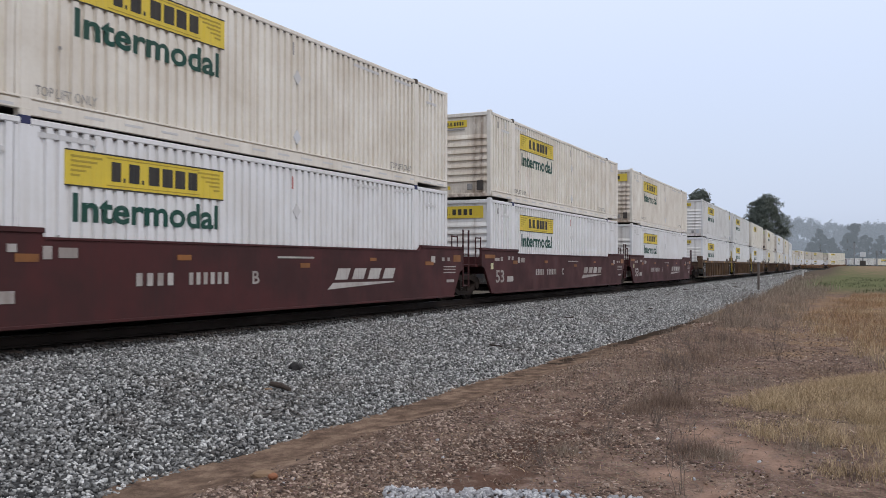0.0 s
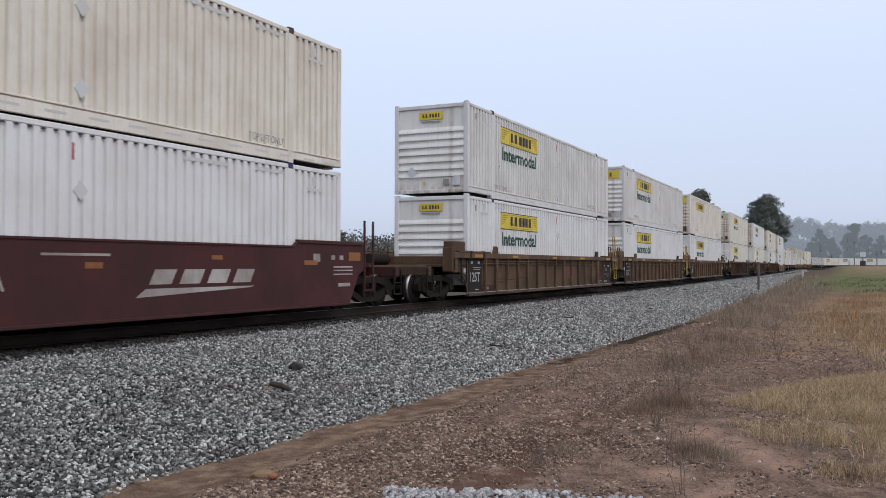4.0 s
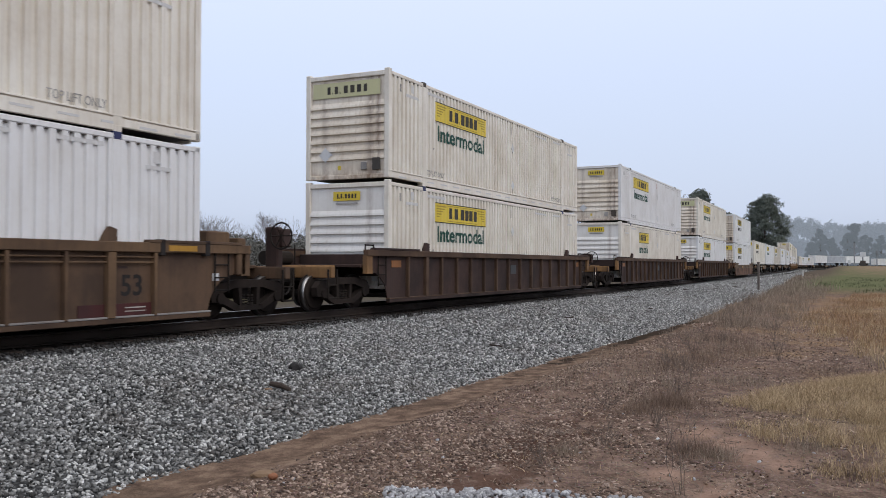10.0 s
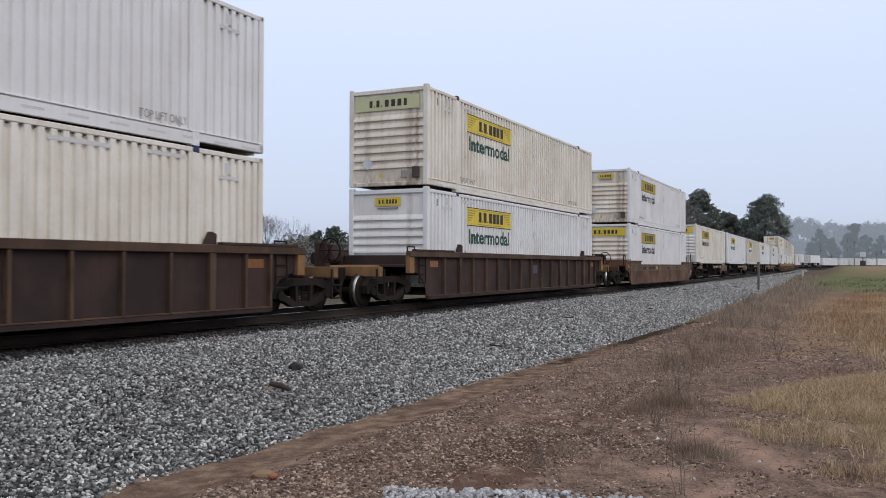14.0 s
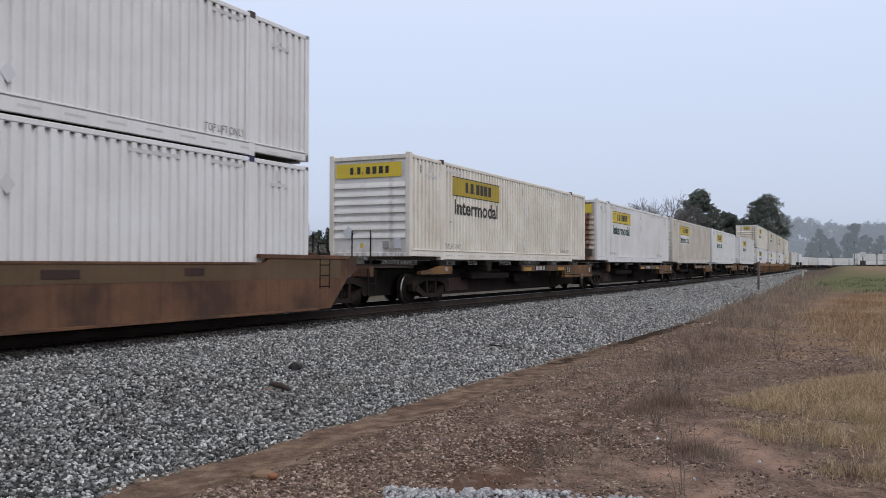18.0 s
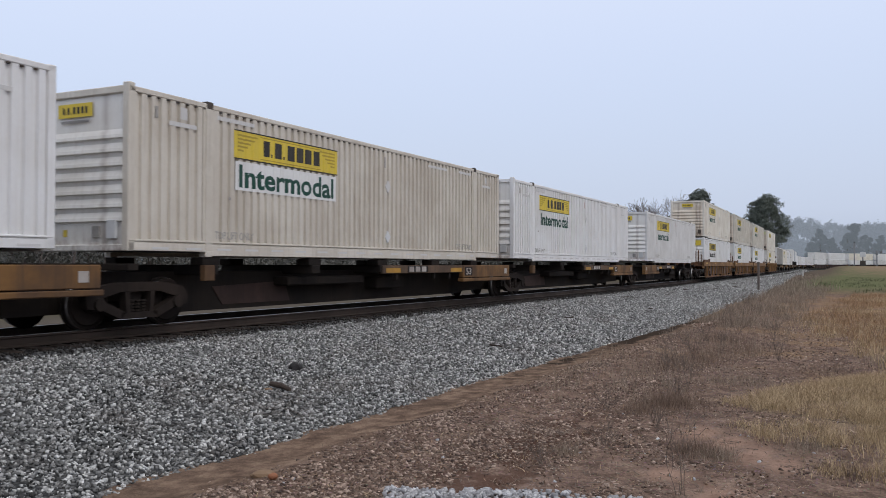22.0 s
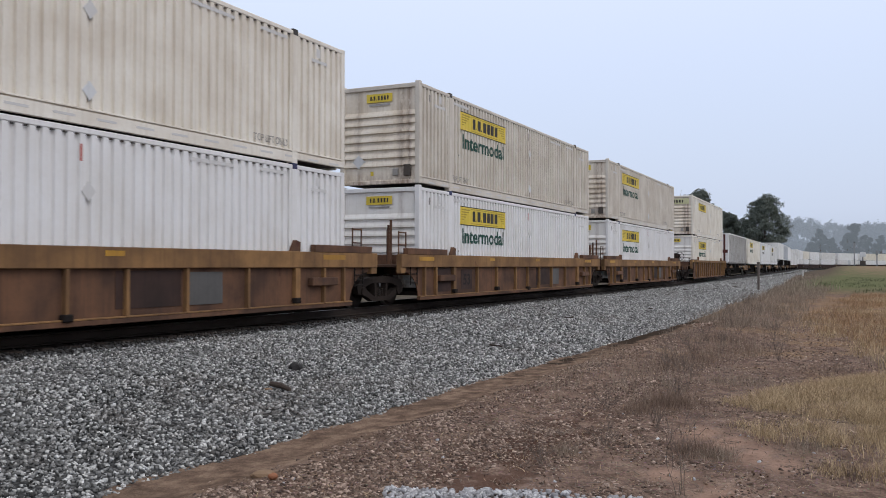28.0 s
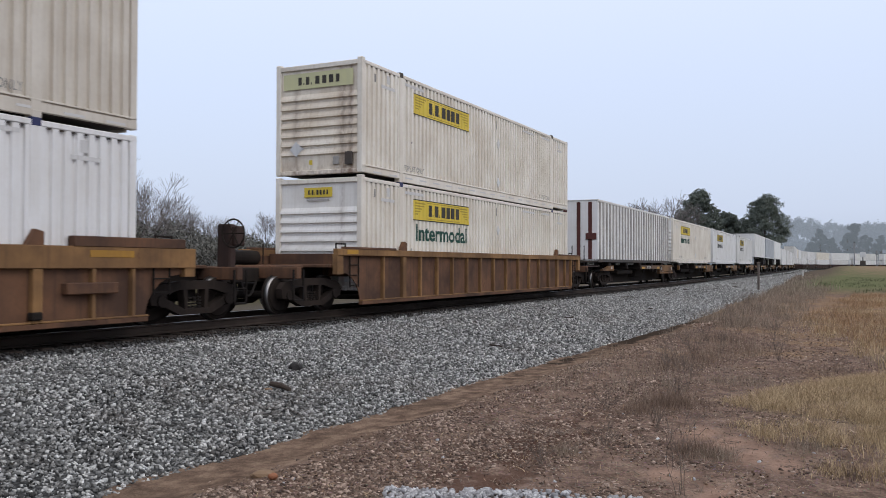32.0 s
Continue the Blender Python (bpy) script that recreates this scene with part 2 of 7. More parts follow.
def from_track(x, y):
    """Signed distance of a place from the track's middle; negative on the viewer's side (near stretch)."""
    return y - np.interp(x, LX[LX <= 335], LY[LX <= 335])


# ---- ground ----
GROUND_Z = -0.85


def step_up(v, lo, hi):
    t = min(1.0, max(0.0, (v - lo) / (hi - lo)))
    return t * t * (3 - 2 * t)


def ground_z(x, y):
    p = Vector((x, y, 0))
    near = max(0.0, 1.0 - math.hypot(x, y) / 60)
    h = GROUND_Z - 0.05 * near + 0.035 * noise.noise(p * 0.55) * (0.3 + near) + 0.016 * noise.noise(p * 2.7) * near + 0.008 * noise.noise(p * 7.0) * near
    h += 0.16 * noise.noise(p * 0.045) * (1.0 - near)
    d = float(from_track(min(x, 335), y)) if x < 335 else 50.0
    if d > 3:
        h += min(0.35, (d - 3) * 0.1)
    elif -7.3 < d < -5.6:
        h -= 0.06 * math.cos((d + 6.45) / 0.85 * math.pi / 2)
    elif d >= -5.6:
        h -= 0.25
    if 150 < x < 360 and d < -5:
        # the field swells towards the far bend
        h += 1.75 * step_up(x, 160, 290) * (1.0 - step_up(x, 318, 348)) * step_up(-d, 6, 14)
    if x < 45 and -9.2 < d < -6.9:
        # the low chip-strewn lip beside the washed strip
        h += 0.075 * math.exp(-((d + 7.75) / 0.42) ** 2) * (0.7 + 0.9 * noise.noise(Vector((x * 0.7, y * 0.7, 5.5)))) * min(1.0, max(0.0, (45 - x) / 15))
    return h


def spread(lo, hi, fine_lo, fine_hi, step, grow):
    v = list(np.arange(fine_lo, fine_hi, step))
    s, x = step, fine_hi
    while x < hi:
        v.append(x)
        s *= grow
        x += s
    v.append(hi)
    s, x = step, fine_lo
    while x > lo:
        s *= grow
        x -= s
        v.append(max(lo, x))
    return sorted(set(round(float(a), 3) for a in v))


def sheet(name, xs, ys, height, material, kind):
    nx, ny = len(xs), len(ys)
    verts = [(x, y, height(x, y)) for x in xs for y in ys]
    faces = [(i * ny + j, (i + 1) * ny + j, (i + 1) * ny + j + 1, i * ny + j + 1) for i in range(nx - 1) for j in range(ny - 1)]
    me = bpy.data.meshes.new(name)
    me.from_pydata(verts, [], faces)
    me.polygons.foreach_set("use_smooth", [True] * len(faces))
    me.materials.append(material)
    return tagged(new(name, me), kind=kind)


def zone(n, l, pos, x, y, rx, ry, wob, edge=0.25):
    """A soft-edged oval patch of ground, with an uneven rim."""
    mp = n.new("ShaderNodeMapping")
    mp.vector_type = "TEXTURE"
    mp.inputs["Location"].default_value, mp.inputs["Scale"].default_value = (x, y, 0), (rx, ry, 1000)
    l.new(pos, mp.inputs[0])
    ln = n.new("ShaderNodeVectorMath")
    ln.operation = "LENGTH"
    l.new(mp.outputs[0], ln.inputs[0])
    ad = n.new("ShaderNodeMath")
    ad.operation = "MULTIPLY_ADD"
    ad.inputs[1].default_value = 4.0
    l.new(wob, ad.inputs[0]), l.new(ln.outputs["Value"], ad.inputs[2])
    mr = n.new("ShaderNodeMapRange")
    mr.inputs[1].default_value, mr.inputs[2].default_value, mr.inputs[3].default_value, mr.inputs[4].default_value = 2.85 - edge, 2.85 + edge, 1.0, 0.0
    l.new(ad.outputs[0], mr.inputs[0])
    return mr.outputs[0]


def ground_material():
    m, n, l, b = node_mat("bare_earth_and_litter", 0.95, 0.0, 0.0)
    g = n.new("ShaderNodeNewGeometry")
    pos = g.outputs["Position"]
    wob = noise_tex(n, l, 0.55, 5, pos, 0.65)
    wob2 = noise_tex(n, l, 1.7, 5, pos, 0.65)
    mid = noise_tex(n, l, 3.2, 6, pos, 0.7)
    fine = noise_tex(n, l, 26, 5, pos, 0.7)
    grit = n.new("ShaderNodeTexVoronoi")
    grit.inputs["Scale"].default_value = 22
    l.new(pos, grit.inputs["Vector"])
    soil = ramp(n, l, mid, (0.30, (0.080, 0.055, 0.044)), (0.50, (0.202, 0.137, 0.107)), (0.70, (0.335, 0.238, 0.185)))
    soil = mix(n, l, ramp(n, l, fine, (0.40, grey(0)), (0.72, grey(0.75))), soil, (0.040, 0.029, 0.024))
    chips = mix(n, l, 0.6, grit.outputs["Color"], (0.24, 0.175, 0.14))
    chips = mix(n, l, 0.62, chips, (0.18, 0.125, 0.095))
    soil = mix(n, l, ramp(n, l, grit.outputs["Distance"], (0.10, grey(0.75)), (0.34, grey(0))), soil, chips)
    # the washed clay strip along the foot of the ballast
    sep = n.new("ShaderNodeSeparateXYZ")
    l.new(pos, sep.inputs[0])
    ad = n.new("ShaderNodeMath")
    ad.operation = "MULTIPLY_ADD"
    ad.inputs[1].default_value = 1.3
    l.new(wob2, ad.inputs[0]), l.new(sep.outputs[1], ad.inputs[2])
    strip = n.new("ShaderNodeMapRange")
    strip.inputs[1].default_value, strip.inputs[2].default_value = 5.34, 5.80
    l.new(ad.outputs[0], strip.inputs[0])
    clay = ramp(n, l, mid, (0.34, (0.085, 0.058, 0.045)), (0.50, (0.175, 0.120, 0.088)), (0.70, (0.30, 0.215, 0.155)))
    clay = mix(n, l, ramp(n, l, wob2, (0.50, grey(0)), (0.66, grey(0.7))), clay, (0.085, 0.060, 0.046))
    col = mix(n, l, strip.outputs[0], soil, clay)
    # washed pinkish sand in a broken band
    sand = ramp(n, l, mid, (0.35, (0.20, 0.128, 0.096)), (0.65, (0.40, 0.272, 0.208)))
    for zx, zy, zrx, zry in ((10.5, 1.76, 0.45, 0.26), (9.95, 1.36, 0.46, 0.22), (9.45, 1.02, 0.46, 0.20), (9.1, 0.74, 0.36, 0.18), (7.75, 1.10, 0.40, 0.34), (8.3, 1.72, 0.28, 0.24)):
        col = mix(n, l, zone(n, l, pos, zx, zy, zrx, zry, mid, 0.4), col, sand)
    # damp darker soil: the wet end of the strip, and the worn middle of the near ground
    col = mix(n, l, zone(n, l, pos, 26.5, 5.72, 9.0, 0.30, wob2), col, (0.048, 0.036, 0.028))
    col = mix(n, l, zone(n, l, pos, 8.9, 3.35, 1.9, 0.50, mid, 0.5), col, (0.082, 0.048, 0.036))
    col = mix(n, l, zone(n, l, pos, 7.2, 3.1, 0.7, 0.30, mid, 0.6), col, (0.115, 0.070, 0.053))
    straw = ramp(n, l, mid, (0.35, (0.170, 0.128, 0.080)), (0.65, (0.31, 0.240, 0.150)))
    col = mix(n, l, zone(n, l, pos, 12.6, -2.4, 3.6, 3.4, wob, 0.5), col, straw)
    sedge = ramp(n, l, mid, (0.35, (0.185, 0.118, 0.070)), (0.65, (0.33, 0.222, 0.130)))
    col = mix(n, l, zone(n, l, pos, 44.0, -3.7, 25.0, 6.2, wob, 0.5), col, sedge)
    # the green field, dull and patchy, browner towards the bank
    green = ramp(n, l, mid, (0.35, (0.098, 0.106, 0.056)), (0.65, (0.160, 0.165, 0.088)))
    far = n.new("ShaderNodeMapRange")
    far.inputs[1].default_value, far.inputs[2].default_value = 62.0, 80.0
    l.new(sep.outputs[0], far.inputs[0])
    broad = noise_tex(n, l, 0.045, 4, pos, 0.6)
    field = mix(n, l, ramp(n, l, broad, (0.50, grey(0)), (0.72, grey(0.6))), green, (0.175, 0.140, 0.092))
    field = mix(n, l, zone(n, l, pos, 270.0, -3.0, 75.0, 9.0, wob, 0.6), field, (0.24, 0.175, 0.120))
    side = n.new("ShaderNodeMapRange")
    side.inputs[1].default_value, side.inputs[2].default_value = 3.6, 8.5
    l.new(sep.outputs[1], side.inputs[0])
    field = mix(n, l, side.outputs[0], field, (0.125, 0.100, 0.078))
    col = mix(n, l, far.outputs[0], col, field)
    # beyond the track: pale gravel lane, then dead grass
    lane = n.new("ShaderNodeMapRange")
    lane.inputs[1].default_value, lane.inputs[2].default_value = 15.2, 16.2
    l.new(sep.outputs[1], lane.inputs[0])
    lane2 = n.new("ShaderNodeMapRange")
    lane2.inputs[1].default_value, lane2.inputs[2].default_value = 20.0, 24.0
    l.new(sep.outputs[1], lane2.inputs[0])
    col = mix(n, l, lane.outputs[0], col, mix(n, l, fine, (0.15, 0.13, 0.11), (0.07, 0.06, 0.048)))
    col = mix(n, l, lane2.outputs[0], col, mix(n, l, mid, (0.045, 0.045, 0.026), (0.115, 0.095, 0.062)))
    l.new(col, b.inputs["Base Color"])
    bump(n, l, b, mix(n, l, 0.5, fine, grit.outputs["Distance"]), 0.9, 0.03)
    return m


GROUND = ground_material()
ground = sheet("ground", spread(-1500, 3200, 3.5, 34, 0.16, 1.16), spread(-1800, 1800, -4, 9, 0.16, 1.16), ground_z, GROUND, "structure")


# ---- ballast bank, sleepers and rails ----
def stone_material(name, dark, mid_col, light):
    m, n, l, b = node_mat(name, 0.9, 0.0, 0.25)
    g = n.new("ShaderNodeNewGeometry")
    col = ramp(n, l, g.outputs["Random Per Island"], (0.0, dark), (0.22, tuple(0.5 * p + 0.5 * q for p, q in zip(dark, mid_col))), (0.55, mid_col), (0.80, tuple(0.45 * p + 0.55 * q for p, q in zip(light, mid_col))), (1.0, light))
    fine = noise_tex(n, l, 60, 4, g.outputs["Position"])
    dirt = noise_tex(n, l, 0.8, 4, g.outputs["Position"])
    col = mix(n, l, ramp(n, l, fine, (0.4, grey(0)), (0.8, grey(0.5))), col, tuple(c * 0.5 for c in dark))
    col = mix(n, l, ramp(n, l, dirt, (0.50, grey(0)), (0.74, grey(0.30))), col, (0.15, 0.12, 0.10))
    l.new(col, b.inputs["Base Color"])
    bump(n, l, b, fine, 0.5, 0.004)
    return m


def ballast_bed_material():
    m, n, l, b = node_mat("crushed_stone_bed", 0.95, 0.0, 0.2)
    g = n.new("ShaderNodeNewGeometry")
    v = n.new("ShaderNodeTexVoronoi")
    v.inputs["Scale"].default_value = 15
    l.new(g.outputs["Position"], v.inputs["Vector"])
    sepc = n.new("ShaderNodeSeparateColor")
    l.new(v.outputs["Color"], sepc.inputs[0])
    col = ramp(n, l, sepc.outputs[0], (0.0, (0.05, 0.05, 0.05)), (0.5, (0.12, 0.119, 0.117)), (1.0, (0.30, 0.298, 0.293)))
    # cell rims go near black: shade between stones put into the colour
    col = mix(n, l, ramp(n, l, v.outputs["Distance"], (0.25, grey(0)), (0.62, grey(0.9))), col, (0.025, 0.025, 0.025))
    l.new(col, b.inputs["Base Color"])
    bump(n, l, b, v.outputs["Distance"], 1.0, 0.05)
    return m


BED = ballast_bed_material()
PROFILE = ((-6.62, -1.08), (-6.35, -0.94), (-5.6, -0.80), (-4.4, -0.62), (-3.2, -0.44), (-2.3, -0.345), (-1.85, -0.322), (-1.46, -0.315), (-1.34, -0.225), (1.3, -0.225), (1.9, -0.30), (3.4, -0.75), (3.9, -1.0))


def bank_z(d):
    return float(np.interp(d, [p[0] for p in PROFILE], [p[1] for p in PROFILE]))


def squeeze(a):
    """The near slope is broad beside the viewer and narrows with distance."""
    return float(np.interp(a, (60, 110, 180), (1.0, 0.74, 0.50)))


def bank_mesh():
    stations = list(np.arange(-30, 60, 0.5)) + list(np.arange(60, 470, 4.0))
    verts, faces = [], []
    n = len(PROFILE)
    for a in stations:
        x, y, head = track_at(a)
        nx, ny = -math.sin(radians(head)), math.cos(radians(head))
        for d, z in PROFILE:
            dd = d * squeeze(a) if d < -2.3 else d
            j = 0.05 * noise.noise(Vector((x * 0.9, dd * 0.9, 3.0))) if d < -2 else 0.0
            verts.append((x + nx * dd, y + ny * dd, z + j * 0.6))
    for i in range(len(stations) - 1):
        for k in range(n - 1):
            faces.append((i * n + k, (i + 1) * n + k, (i + 1) * n + k + 1, i * n + k + 1))
    me = bpy.data.meshes.new("ballast_bank")
    me.from_pydata(verts, [], faces)
    me.materials.append(BED)
    return tagged(new("ballast_bank", me), kind="structure")


bank_mesh()
BALLAST = stone_material("grey_crushed_stone", (0.044, 0.044, 0.042), (0.232, 0.231, 0.223), (0.74, 0.735, 0.71))
BLACKISH = stone_material("blackish_stone", (0.012, 0.011, 0.010), (0.028, 0.025, 0.023), (0.075, 0.068, 0.062))
PALE = stone_material("pale_road_gravel", (0.22, 0.22, 0.23), (0.42, 0.42, 0.43), (0.70, 0.70, 0.71))
REDDISH = stone_material("brown_pebbles_and_chips", (0.055, 0.036, 0.029), (0.200, 0.136, 0.102), (0.56, 0.43, 0.345))


def stone_shapes(count, rng, flat=(0.42, 0.8)):
    """Small angular stones: blocks with shifted corners."""
    base = np.array([(x, y, z) for x in (-0.7, 0.7) for y in (-0.7, 0.7) for z in (-0.7, 0.7)])
    quads = ((0, 1, 3, 2), (4, 6, 7, 5), (0, 4, 5, 1), (2, 3, 7, 6), (0, 2, 6, 4), (1, 5, 7, 3))
    tris = np.array([t for a, b, c, d in quads for t in ((a, b, c), (a, c, d))])
    shapes = []
    for _ in range(count):
        v = base * rng.uniform(0.55, 1.35, (len(base), 3)) + rng.normal(0, 0.12, (len(base), 3))
        v = v * np.array([1.0, rng.uniform(0.45, 0.9), rng.uniform(*flat)])
        shapes.append(v)
    return shapes, tris


def scatter_stones(name, places, sizes, material, label, category, seed, flat=(0.42, 0.8), lean=1.0):
    """Many loose stones in one mesh; places: an array of points, sizes: radii."""
    rng = np.random.default_rng(seed)
    shapes, tris = stone_shapes(24, rng, flat)
    n = len(places)
    kinds = rng.integers(0, len(shapes), n)
    ang = rng.uniform(0, 2 * math.pi, (n, 3))
    ca, sa, cb, sb = np.cos(ang[:, 0]), np.sin(ang[:, 0]), np.cos((ang[:, 1] * 0.25 - 0.8) * lean), np.sin((ang[:, 1] * 0.25 - 0.8) * lean)
    rot = np.zeros((n, 3, 3))
    rot[:, 0, 0], rot[:, 0, 1], rot[:, 1, 0], rot[:, 1, 1], rot[:, 2, 2] = ca, -sa, sa, ca, 1
    tilt = np.zeros((n, 3, 3))
    tilt[:, 0, 0], tilt[:, 0, 2], tilt[:, 2, 0], tilt[:, 2, 2], tilt[:, 1, 1] = cb, sb, -sb, cb, 1
    rot = np.einsum("nij,njk->nik", rot, tilt)
    local = np.stack(shapes)[kinds] * np.asarray(sizes)[:, None, None]
    verts = np.einsum("nij,nvj->nvi", rot, local) + np.asarray(places)[:, None, :]
    nv = verts.shape[1]
    faces = (tris[None] + (np.arange(n) * nv)[:, None, None]).reshape(-1, 3)
    me = bpy.data.meshes.new(name)
    me.vertices.add(n * nv)
    me.vertices.foreach_set("co", verts.reshape(-1))
    me.loops.add(len(faces) * 3)
    me.loops.foreach_set("vertex_index", faces.reshape(-1).astype(np.int32))
    me.polygons.add(len(faces))
    me.polygons.foreach_set("loop_start", np.arange(0, len(faces) * 3, 3, dtype=np.int32))
    me.update(calc_edges=True)
    me.materials.append(material)
    return tagged(new(name, me), label, category, kind="stuff")


def bank_places(a0, a1, step, rng, d0=-6.55, d1=-1.42):
    n = int((a1 - a0) * (d1 - d0) / step ** 2)
    a, d = rng.uniform(a0, a1, n), rng.uniform(d0, d1, n)
    rag = np.array([0.22 * noise.noise(Vector((x * 0.8, 0.3, 9.0))) + 0.10 * noise.noise(Vector((x * 3.1, 0.3, 2.0))) for x in a])
    keep = d > -6.45 + rag - 0.12 * rng.exponential(1.0, n)
    a, d = a[keep], d[keep]
    pts = np.empty((len(a), 3))
    for i in range(len(a)):
        x, y, head = track_at(a[i])
        dd = d[i] * squeeze(a[i]) if d[i] < -2.3 else d[i]
        pts[i] = (x - math.sin(radians(head)) * dd, y + math.cos(radians(head)) * dd, bank_z(d[i]) + 0.03 * noise.noise(Vector((x * 0.9, dd * 0.9, 3.0))) + rng.uniform(0.0, 0.022))
    return pts


rng = np.random.default_rng(5)
pts = bank_places(1.5, 17.0, 0.038, rng)
scatter_stones("ballast_stones", pts, rng.uniform(0.014, 0.036, len(pts)), BALLAST, "loose grey crushed ballast stones on the bank", "ballast", 11)
pts = bank_places(17.0, 46.0, 0.057, rng)
scatter_stones("ballast_stones", pts, rng.uniform(0.022, 0.043, len(pts)), BALLAST, "loose grey crushed ballast stones farther along the bank", "ballast", 12)
pts = bank_places(115.0, 330.0, 0.19, rng)
scatter_stones("ballast_stones", pts, rng.uniform(0.06, 0.105, len(pts)), BALLAST, "grey crushed ballast stones at the far bend", "ballast", 15)
pts = bank_places(46.0, 115.0, 0.098, rng)
scatter_stones("ballast_stones", pts, rng.uniform(0.035, 0.062, len(pts)), BALLAST, "grey crushed ballast stones in the distance", "ballast", 14)
# a narrow band of near-black stones along the rail foot
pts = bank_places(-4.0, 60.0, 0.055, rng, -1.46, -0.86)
scatter_stones("trackside_stones", pts, rng.uniform(0.022, 0.036, len(pts)), BLACKISH, "blackish stones against the rail foot", "ballast", 13)

RAILMAT = painted("rusty_rail_steel", (0.038, 0.026, 0.020), (0.022, 0.017, 0.014), 0.6, 0.75)
RAILTOP = node_mat("polished_rail_head", 0.3, 1.0)[0]
RAILTOP.node_tree.nodes["Principled BSDF"].inputs["Base Color"].default_value = (0.30, 0.29, 0.285, 1)
SLEEPER = painted("creosoted_sleeper_wood", (0.022, 0.017, 0.015), (0.045, 0.035, 0.029), 0.6, 0.9)


def rail(offset):
    root = tagged(new("rail"), "rusty steel running rail with a polished head", "rail", "rails of the track")
    section = ((-0.07, -0.178), (0.07, -0.178), (0.07, -0.165), (0.012, -0.14), (0.010, -0.045), (0.035, -0.035), (0.035, -0.006), (-0.035, -0.006), (-0.035, -0.035), (-0.010, -0.045), (-0.012, -0.14), (-0.07, -0.165))
    head = ((-0.034, -0.007), (0.034, -0.007), (0.030, 0.0), (-0.030, 0.0))
    stations = list(np.arange(-40, 60, 5.0)) + list(np.arange(60, 470, 5.0))
    for name, sec, mat in (("rail_body", section, RAILMAT), ("rail_head", head, RAILTOP)):
        bm = bmesh.new()
        prev = None
        for a in stations:
            x, y, h = track_at(a)
            nx, ny = -math.sin(radians(h)), math.cos(radians(h))
            ring = [bm.verts.new((x + nx * (offset + d), y + ny * (offset + d), z)) for d, z in sec]
            if prev:
                for i in range(len(sec)):
                    j = (i + 1) % len(sec)
                    bm.faces.new((prev[i], prev[j], ring[j], ring[i]))
            prev = ring
        bmesh.ops.recalc_face_normals(bm, faces=bm.faces)
        part(name, bm, mat, root)
    return root


rail(-0.7525), rail(0.7525)
sleeper_mesh = mesh_of("sleeper", boxes((-0.115, 0.115, -1.26, 1.26, -0.36, -0.190), b=0.015), SLEEPER)
for k in range(150):
    x, y, head = track_at(-6 + k * 0.52)
    s = tagged(new("sleeper", sleeper_mesh), "dark creosoted wooden railway sleeper", "sleeper", "sleepers of the track")
    s.matrix_world = pose(x, y, 0.004 * (k % 3), 0, 0, head + 0.4 * ((k * 7) % 5 - 2))

# ---- loose stones and litter on the near ground ----
def ground_places(n, x0, x1, y0, y1, seed, lift=0.0):
    r = np.random.default_rng(seed)
    xs, ys = r.uniform(x0, x1, n), r.uniform(y0, y1, n)
    return np.array([(x, y, ground_z(x, y) + lift) for x, y in zip(xs, ys)]), r


def chip_share(p):
    """Chips lie thickest on the ridge beside the washed clay strip and in patches of the bare earth."""
    ridge = math.exp(-((p[1] - 4.15 + 0.10 * (p[0] - 6.5)) / 0.55) ** 2)
    sand = math.exp(-(((p[0] - 9.75) / 1.0) ** 2 + ((p[1] - 1.3) / 0.7) ** 2) ** 2)
    return 0.22 - 0.7 * sand + 0.75 * ridge + 0.75 * noise.noise(Vector((p[0] * 0.9, p[1] * 0.9, 4))) + 0.5 * noise.noise(Vector((p[0] * 2.7, p[1] * 2.7, 8)))


CHIP_FLAT = (0.22, 0.55)
pts, r = ground_places(46000, 5.2, 10.5, 0.0, 5.15, 21)
pts = pts[np.array([chip_share(p) for p in pts]) > r.uniform(0, 1, len(pts)) * 0.9]
scatter_stones("pebbles", pts, 0.005 + 0.027 * r.uniform(0, 1, len(pts)) ** 1.9, REDDISH, "small brown clay chips on bare earth near the viewer", "pebbles", 20, CHIP_FLAT, 0.9)
pts, r = ground_places(38000, 10.5, 18, -2.5, 5.15, 27)
pts = pts[np.array([chip_share(p) for p in pts]) > r.uniform(0, 1, len(pts)) * 0.9]
scatter_stones("pebbles", pts, 0.006 + 0.028 * r.uniform(0, 1, len(pts)) ** 1.9, REDDISH, "small brown pebbles and clay chips on bare earth", "pebbles", 22, CHIP_FLAT, 0.9)
pts, r = ground_places(16000, 18, 40, -3, 5.2, 23)
scatter_stones("pebbles", pts, 0.008 + 0.032 * r.uniform(0, 1, len(pts)) ** 2, REDDISH, "brown pebbles farther off on bare earth", "pebbles", 24, CHIP_FLAT, 0.9)
pts, r = ground_places(90, 4.5, 12, -1.5, 5.0, 25)
scatter_stones("pale_pebbles", pts, 0.010 + 0.020 * r.uniform(0, 1, len(pts)) ** 2, PALE, "scattered pale stones on bare earth", "pebbles", 26)
TANCHIP = stone_material("tan_clay_chips", (0.13, 0.080, 0.058), (0.27, 0.185, 0.140), (0.54, 0.43, 0.35))
pts, r = ground_places(15000, 5.4, 22, -1.0, 5.1, 28)
pts = pts[np.array([chip_share(p) for p in pts]) > r.uniform(0, 1, len(pts)) * 0.9]
scatter_stones("clay_chips", pts, 0.008 + 0.024 * r.uniform(0, 1, len(pts)) ** 2.5, TANCHIP, "larger pale tan clay chips on bare earth", "clay chips", 29, CHIP_FLAT, 0.6)
